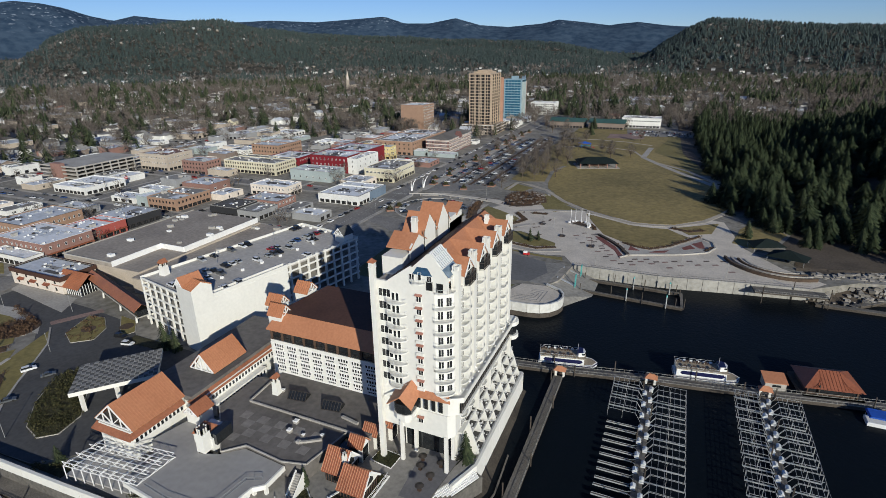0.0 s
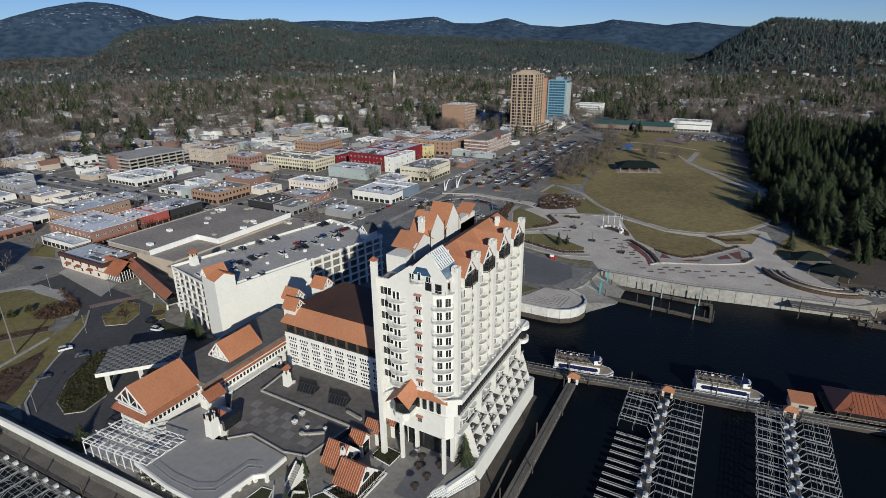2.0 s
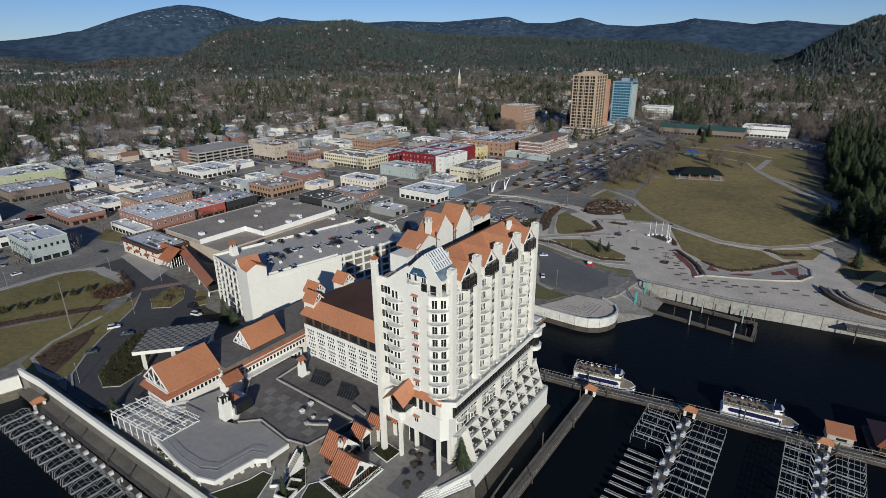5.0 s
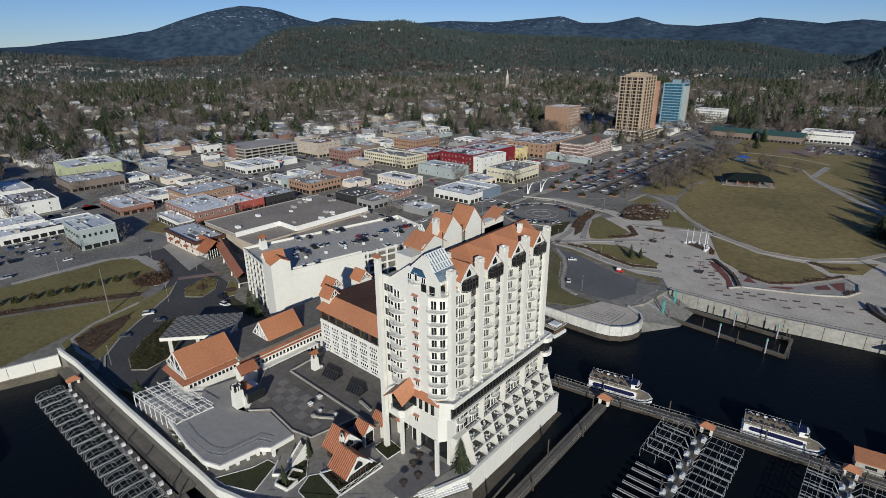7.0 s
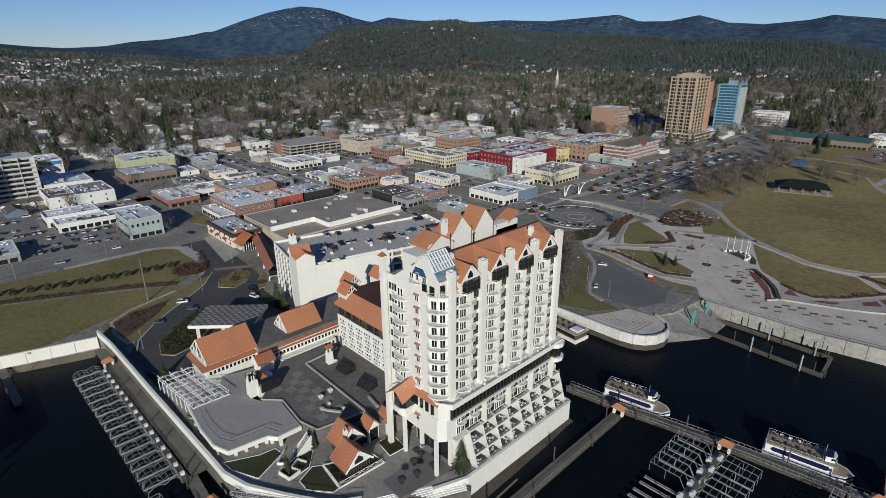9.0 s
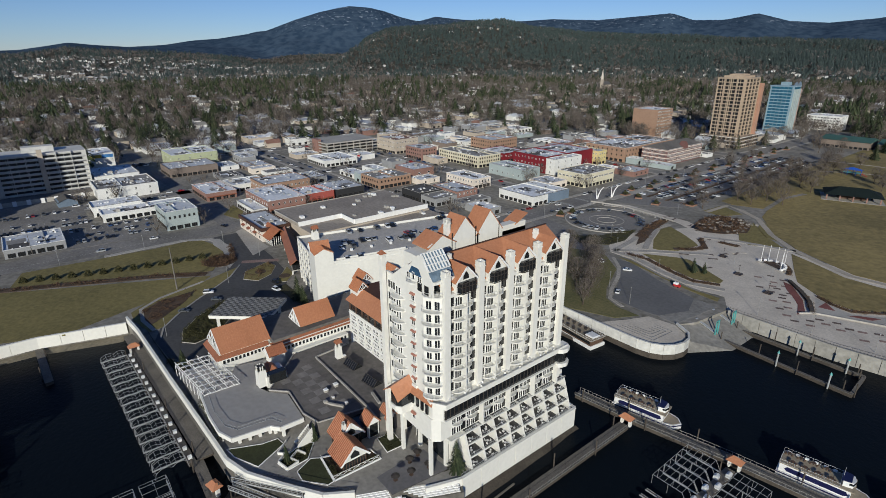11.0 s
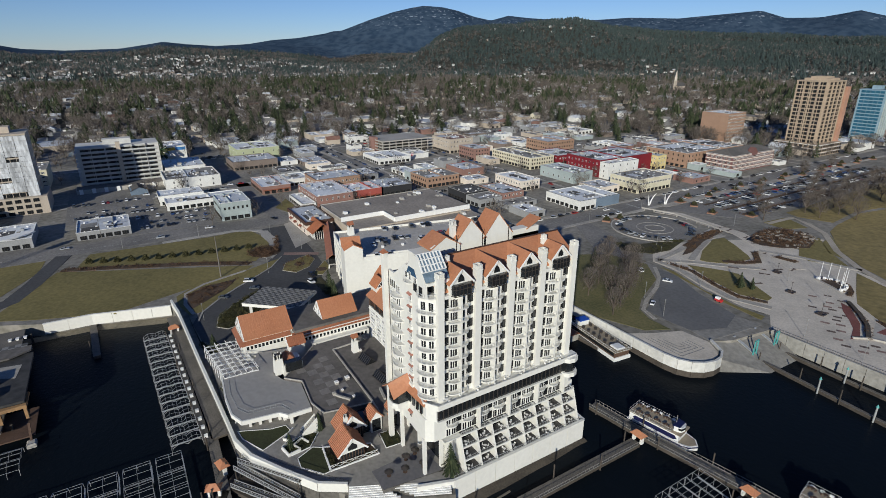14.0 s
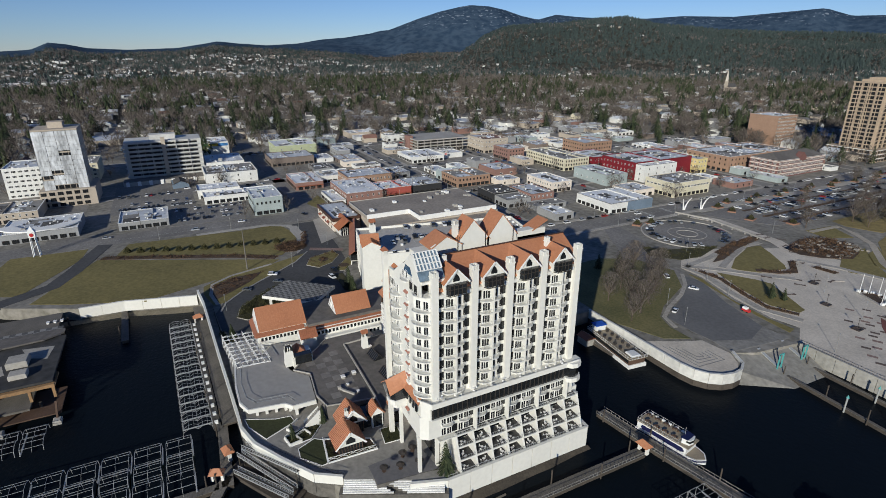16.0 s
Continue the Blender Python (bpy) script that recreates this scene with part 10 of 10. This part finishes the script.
# amphitheatre canopies by the wood
for x, y, s, rz in ((51.5, 318, 9, 0.4), (60.0, 302, 9.5, -0.3)):
    cn = thing("stage_canopy", "dark green tent shaped stage canopy", "canopy", (x, y, LAND), "dark canopies by the wood")
    cn.rotation_euler = (0, 0, rz)
    part("fabric", Geo().add([(-s, -s * 0.6, 2.6), (s * 0.9, -s * 0.7, 3.0), (s, s * 0.5, 2.8), (-s * 0.8, s * 0.6, 3.0), (0, 0, 6.2)], [(0, 1, 4), (1, 2, 4), (2, 3, 4), (3, 0, 4)]), GREENROOF, cn)
    for a, b_ in ((-0.9, -0.5), (0.8, -0.6), (0.9, 0.45), (-0.75, 0.55)):
        part("mast", Geo().cyl(s * a, s * b_, 0, 3.0, 0.14, 0.12, 7), POLE, cn)
for k in range(4):
    ribbon("terrace_seat", arc(56, 300, 16 + 3.2 * k, 190, 300, 12), 1.0, 0.5 + 0.35 * k, BARK if k % 2 else SIDEWALK, "curved stone seat row of the amphitheatre", "seat row")
# playground
pgd = thing("playground", "bright blue playground climbing structure", "playground", (-92, 604, LAND))
for i in range(5):
    part("post", Geo().beam((-6 + i * 3, (-1) ** i * 2, 0), (-6 + i * 3, (-1) ** i * 2, 5), 0.4), BLUECAN, pgd)
part("platform", Geo().box(-6.5, -2.5, 2.2, 6.5, 2.5, 2.5), TEAL, pgd)
part("canopy", Geo().add([(-7, -3, 5), (7, -3, 5), (7, 3, 5), (-7, 3, 5), (0, 0, 7)], [(0, 1, 4), (1, 2, 4), (2, 3, 4), (3, 0, 4)]), BLUECAN, pgd)
part("slide", Geo().beam((6.5, 0, 2.4), (11, 0, 0.3), 1.2, 0.2), SIGNRED, pgd)

# plaza furniture under the tower
for x, y in ((-47.0, 91.0), (-46.0, 95.2), (-49.8, 97.4), (-45.2, 100.2), (-50.6, 100.6)):
    um = thing("patio_umbrella", "closed dark round patio table with umbrella", "umbrella", (x, y, PLAZA + 0.03), "dark umbrellas on the plaza court")
    part("pole", Geo().cyl(0, 0, 0, 2.5, 0.05, 0.05, 6), DARK, um)
    part("canopy", Geo().cyl(0, 0, 2.1, 2.6, 1.2, 0.1, 8), DARK, um)
    part("table", Geo().cyl(0, 0, 0.7, 0.76, 0.6, 0.6, 8), TIMBER, um)
pr_ = thing("plaza_railing", "thin dark railing along the plaza edge", "railing")
part("railing", rail_along(Geo(), [(-70, 66.6), (-57.6, 75.4), (-50.6, 81.4)], PLAZA, 1.05, 1.6, 0.06), DARK, pr_)
pl_ = thing("terrace_railing", "thin steel railing on the white wall", "railing")
part("railing", rail_along(Geo(), [(-37.6, 105), (-37.6, 150.0)], 3.3, 0.9, 1.3, 0.06), STEEL, pl_)
# garden stair with a white zigzag wall
st = thing("garden_stair", "white zigzag garden stair beside the terrace", "stair")
for i in range(10):
    part("step", Geo().box(-76.2 - i * 0.06, 77.2 + i * 0.42, PLAZA, -74.4 - i * 0.06, 77.62 + i * 0.42, PLAZA + 0.4 * (i + 1)), CONCRETE, st)
for s_ in (-76.5, -74.3):
    part("side_wall", Geo().xprism([(77.0, PLAZA), (81.6, PLAZA), (81.6, 7.6), (77.0, 3.8)], s_, s_ + 0.3), STUCCO, st)
zz = [(-78.6, 75.6), (-75.4, 71.8), (-73.8, 73.2), (-72.2, 70.6), (-68.2, 71.4), (-68.8, 74.8), (-71.4, 73.6), (-73.0, 76.4), (-70.4, 77.6)]
for a, b_ in zip(zz, zz[1:]):
    part("zigzag_wall", Geo().beam((*a, PLAZA + 0.42), (*b_, PLAZA + 0.42), 0.3, 0.85), STUCCO, st)
low_w = thing("planter_wall", "low white zigzag planter wall below the arcade", "planter wall")
zz = [(-111 + i * 2.1, 61.9 + (0.9 if i % 2 else 0.0)) for i in range(11)]
for a, b_ in zip(zz, zz[1:]):
    part("wall", Geo().beam((*a, PLAZA + 0.3), (*b_, PLAZA + 0.3), 0.25, 0.6), STUCCO, low_w)
lat = thing("lattice_rail", "white lattice railing round the pavilion bed", "railing")
for a, b_ in (((-66.4, 80.0), (-57.4, 79.0)), ((-57.4, 79.0), (-56.6, 92.4))):
    for i in range(5):
        p, q = Vector((*a, 0)).lerp(Vector((*b_, 0)), i / 5), Vector((*a, 0)).lerp(Vector((*b_, 0)), (i + 1) / 5)
        part("lattice", Geo().beam((p.x, p.y, PLAZA + 0.5), (q.x, q.y, PLAZA + 1.4), 0.07).beam((p.x, p.y, PLAZA + 1.4), (q.x, q.y, PLAZA + 0.5), 0.07).beam((p.x, p.y, PLAZA + 1.4), (q.x, q.y, PLAZA + 1.4), 0.08), TRIM, lat)
# red store sign and diner sign
for x, y in ((-424, 302),):
    sg = thing("pole_sign", "red and white pole sign beside the street", "sign", (x, y, LAND), "pole signs along the street")
    part("pole", Geo().cyl(0, 0, 0, 5.5, 0.14, 0.12, 7), POLE, sg)
    part("board", Geo().box(-0.15, -1.3, 4.6, 0.15, 1.3, 6.6), SIGNRED, sg)
    part("lettering_bar", Geo().box(0.15, -1.0, 5.3, 0.17, 1.0, 5.8), TRIM, sg)
# power poles west
for i in range(9):
    pp = thing("power_pole", "weathered timber power pole with crossarms", "power pole", (-312 - (i % 3) * 105, 30 + i * 62, LAND), "power poles in the town")
    part("pole", Geo().cyl(0, 0, 0, 12, 0.18, 0.13, 7), WOODDOCK, pp)
    part("crossarm", Geo().beam((-1.2, 0, 11), (1.2, 0, 11), 0.14).beam((-1.0, 0, 10.2), (1.0, 0, 10.2), 0.14), WOODDOCK, pp)
# deck lamps' white bollards on the garage roof
for i in range(14):
    bl = solo("bollard", Geo().bbox(-0.5, -0.5, 0, 0.5, 0.5, 1.0, 0.08), TRIM, "white concrete block on the garage roof", "bollard", group="white blocks on the garage roof")
    q = GARAGE @ Vector((-36 + (i % 7) * 5.4, 82.0, 0) if i < 7 else (-11.8, 10 + (i - 7) * 9.5, 0))
    bl.location = (q.x, q.y, 21.2)
# red slide vehicles by the ramp: small service cart
cart = thing("service_cart", "small red and white service cart on the promenade", "cart", (-66, 262.5, LAND + 0.05))
part("body", Geo().bbox(-1.6, -0.8, 0.3, 1.6, 0.8, 1.3, 0.1), SIGNRED, cart)
part("box", Geo().bbox(-1.5, -0.7, 1.3, 0.4, 0.7, 2.2, 0.1), TRIM, cart)
for a in (-1, 1):
    for b_ in (-0.8, 0.8):
        put("wheel", wheel_m, cart, (a, b_, 0.33))

# brick planters between the street and the car park
for i, (x, y) in enumerate([(-179 - (k % 2) * 6, 392 + k * 17) for k in range(19)] + [(-174, 322), (-176, 312), (-132, 402), (-150, 386), (-168, 392)]):
    pt = thing("brick_planter", "low brick planter with brown winter shrubs", "planter", (x, y, LAND), "brick planters along the street")
    pt.rotation_euler = (0, 0, 0.3 * (i % 3))
    part("wall", Geo().bbox(-2.6, -3.4, 0, 2.6, 3.4, 0.9, 0.12), PLANTER, pt)
    part("soil", Geo().box(-2.2, -3.0, 0.9, 2.2, 3.0, 0.98), BARK, pt)
    part("shrub", bush_m[i % 3], None, pt).location = (0, 0, 0.9)
# bridge wall over the sunken court
bg = thing("bridge_parapet", "pale concrete bridge parapet with posts over the court", "bridge parapet")
for k, (a, b_) in enumerate(zip([(-181, 352), (-160, 358.5), (-134, 356)], [(-160, 358.5), (-134, 356), (-119, 353)])):
    part("beam", Geo().beam((*a, LAND + 1.6), (*b_, LAND + 1.6), 0.6, 0.9), CONCRETE, bg)
    for t in (0.1, 0.4, 0.7):
        part("post", Geo().box(-0.3, -0.3, 0, 0.3, 0.3, 1.3), CONCRETE, bg).location = (a[0] + (b_[0] - a[0]) * t, a[1] + (b_[1] - a[1]) * t, LAND)
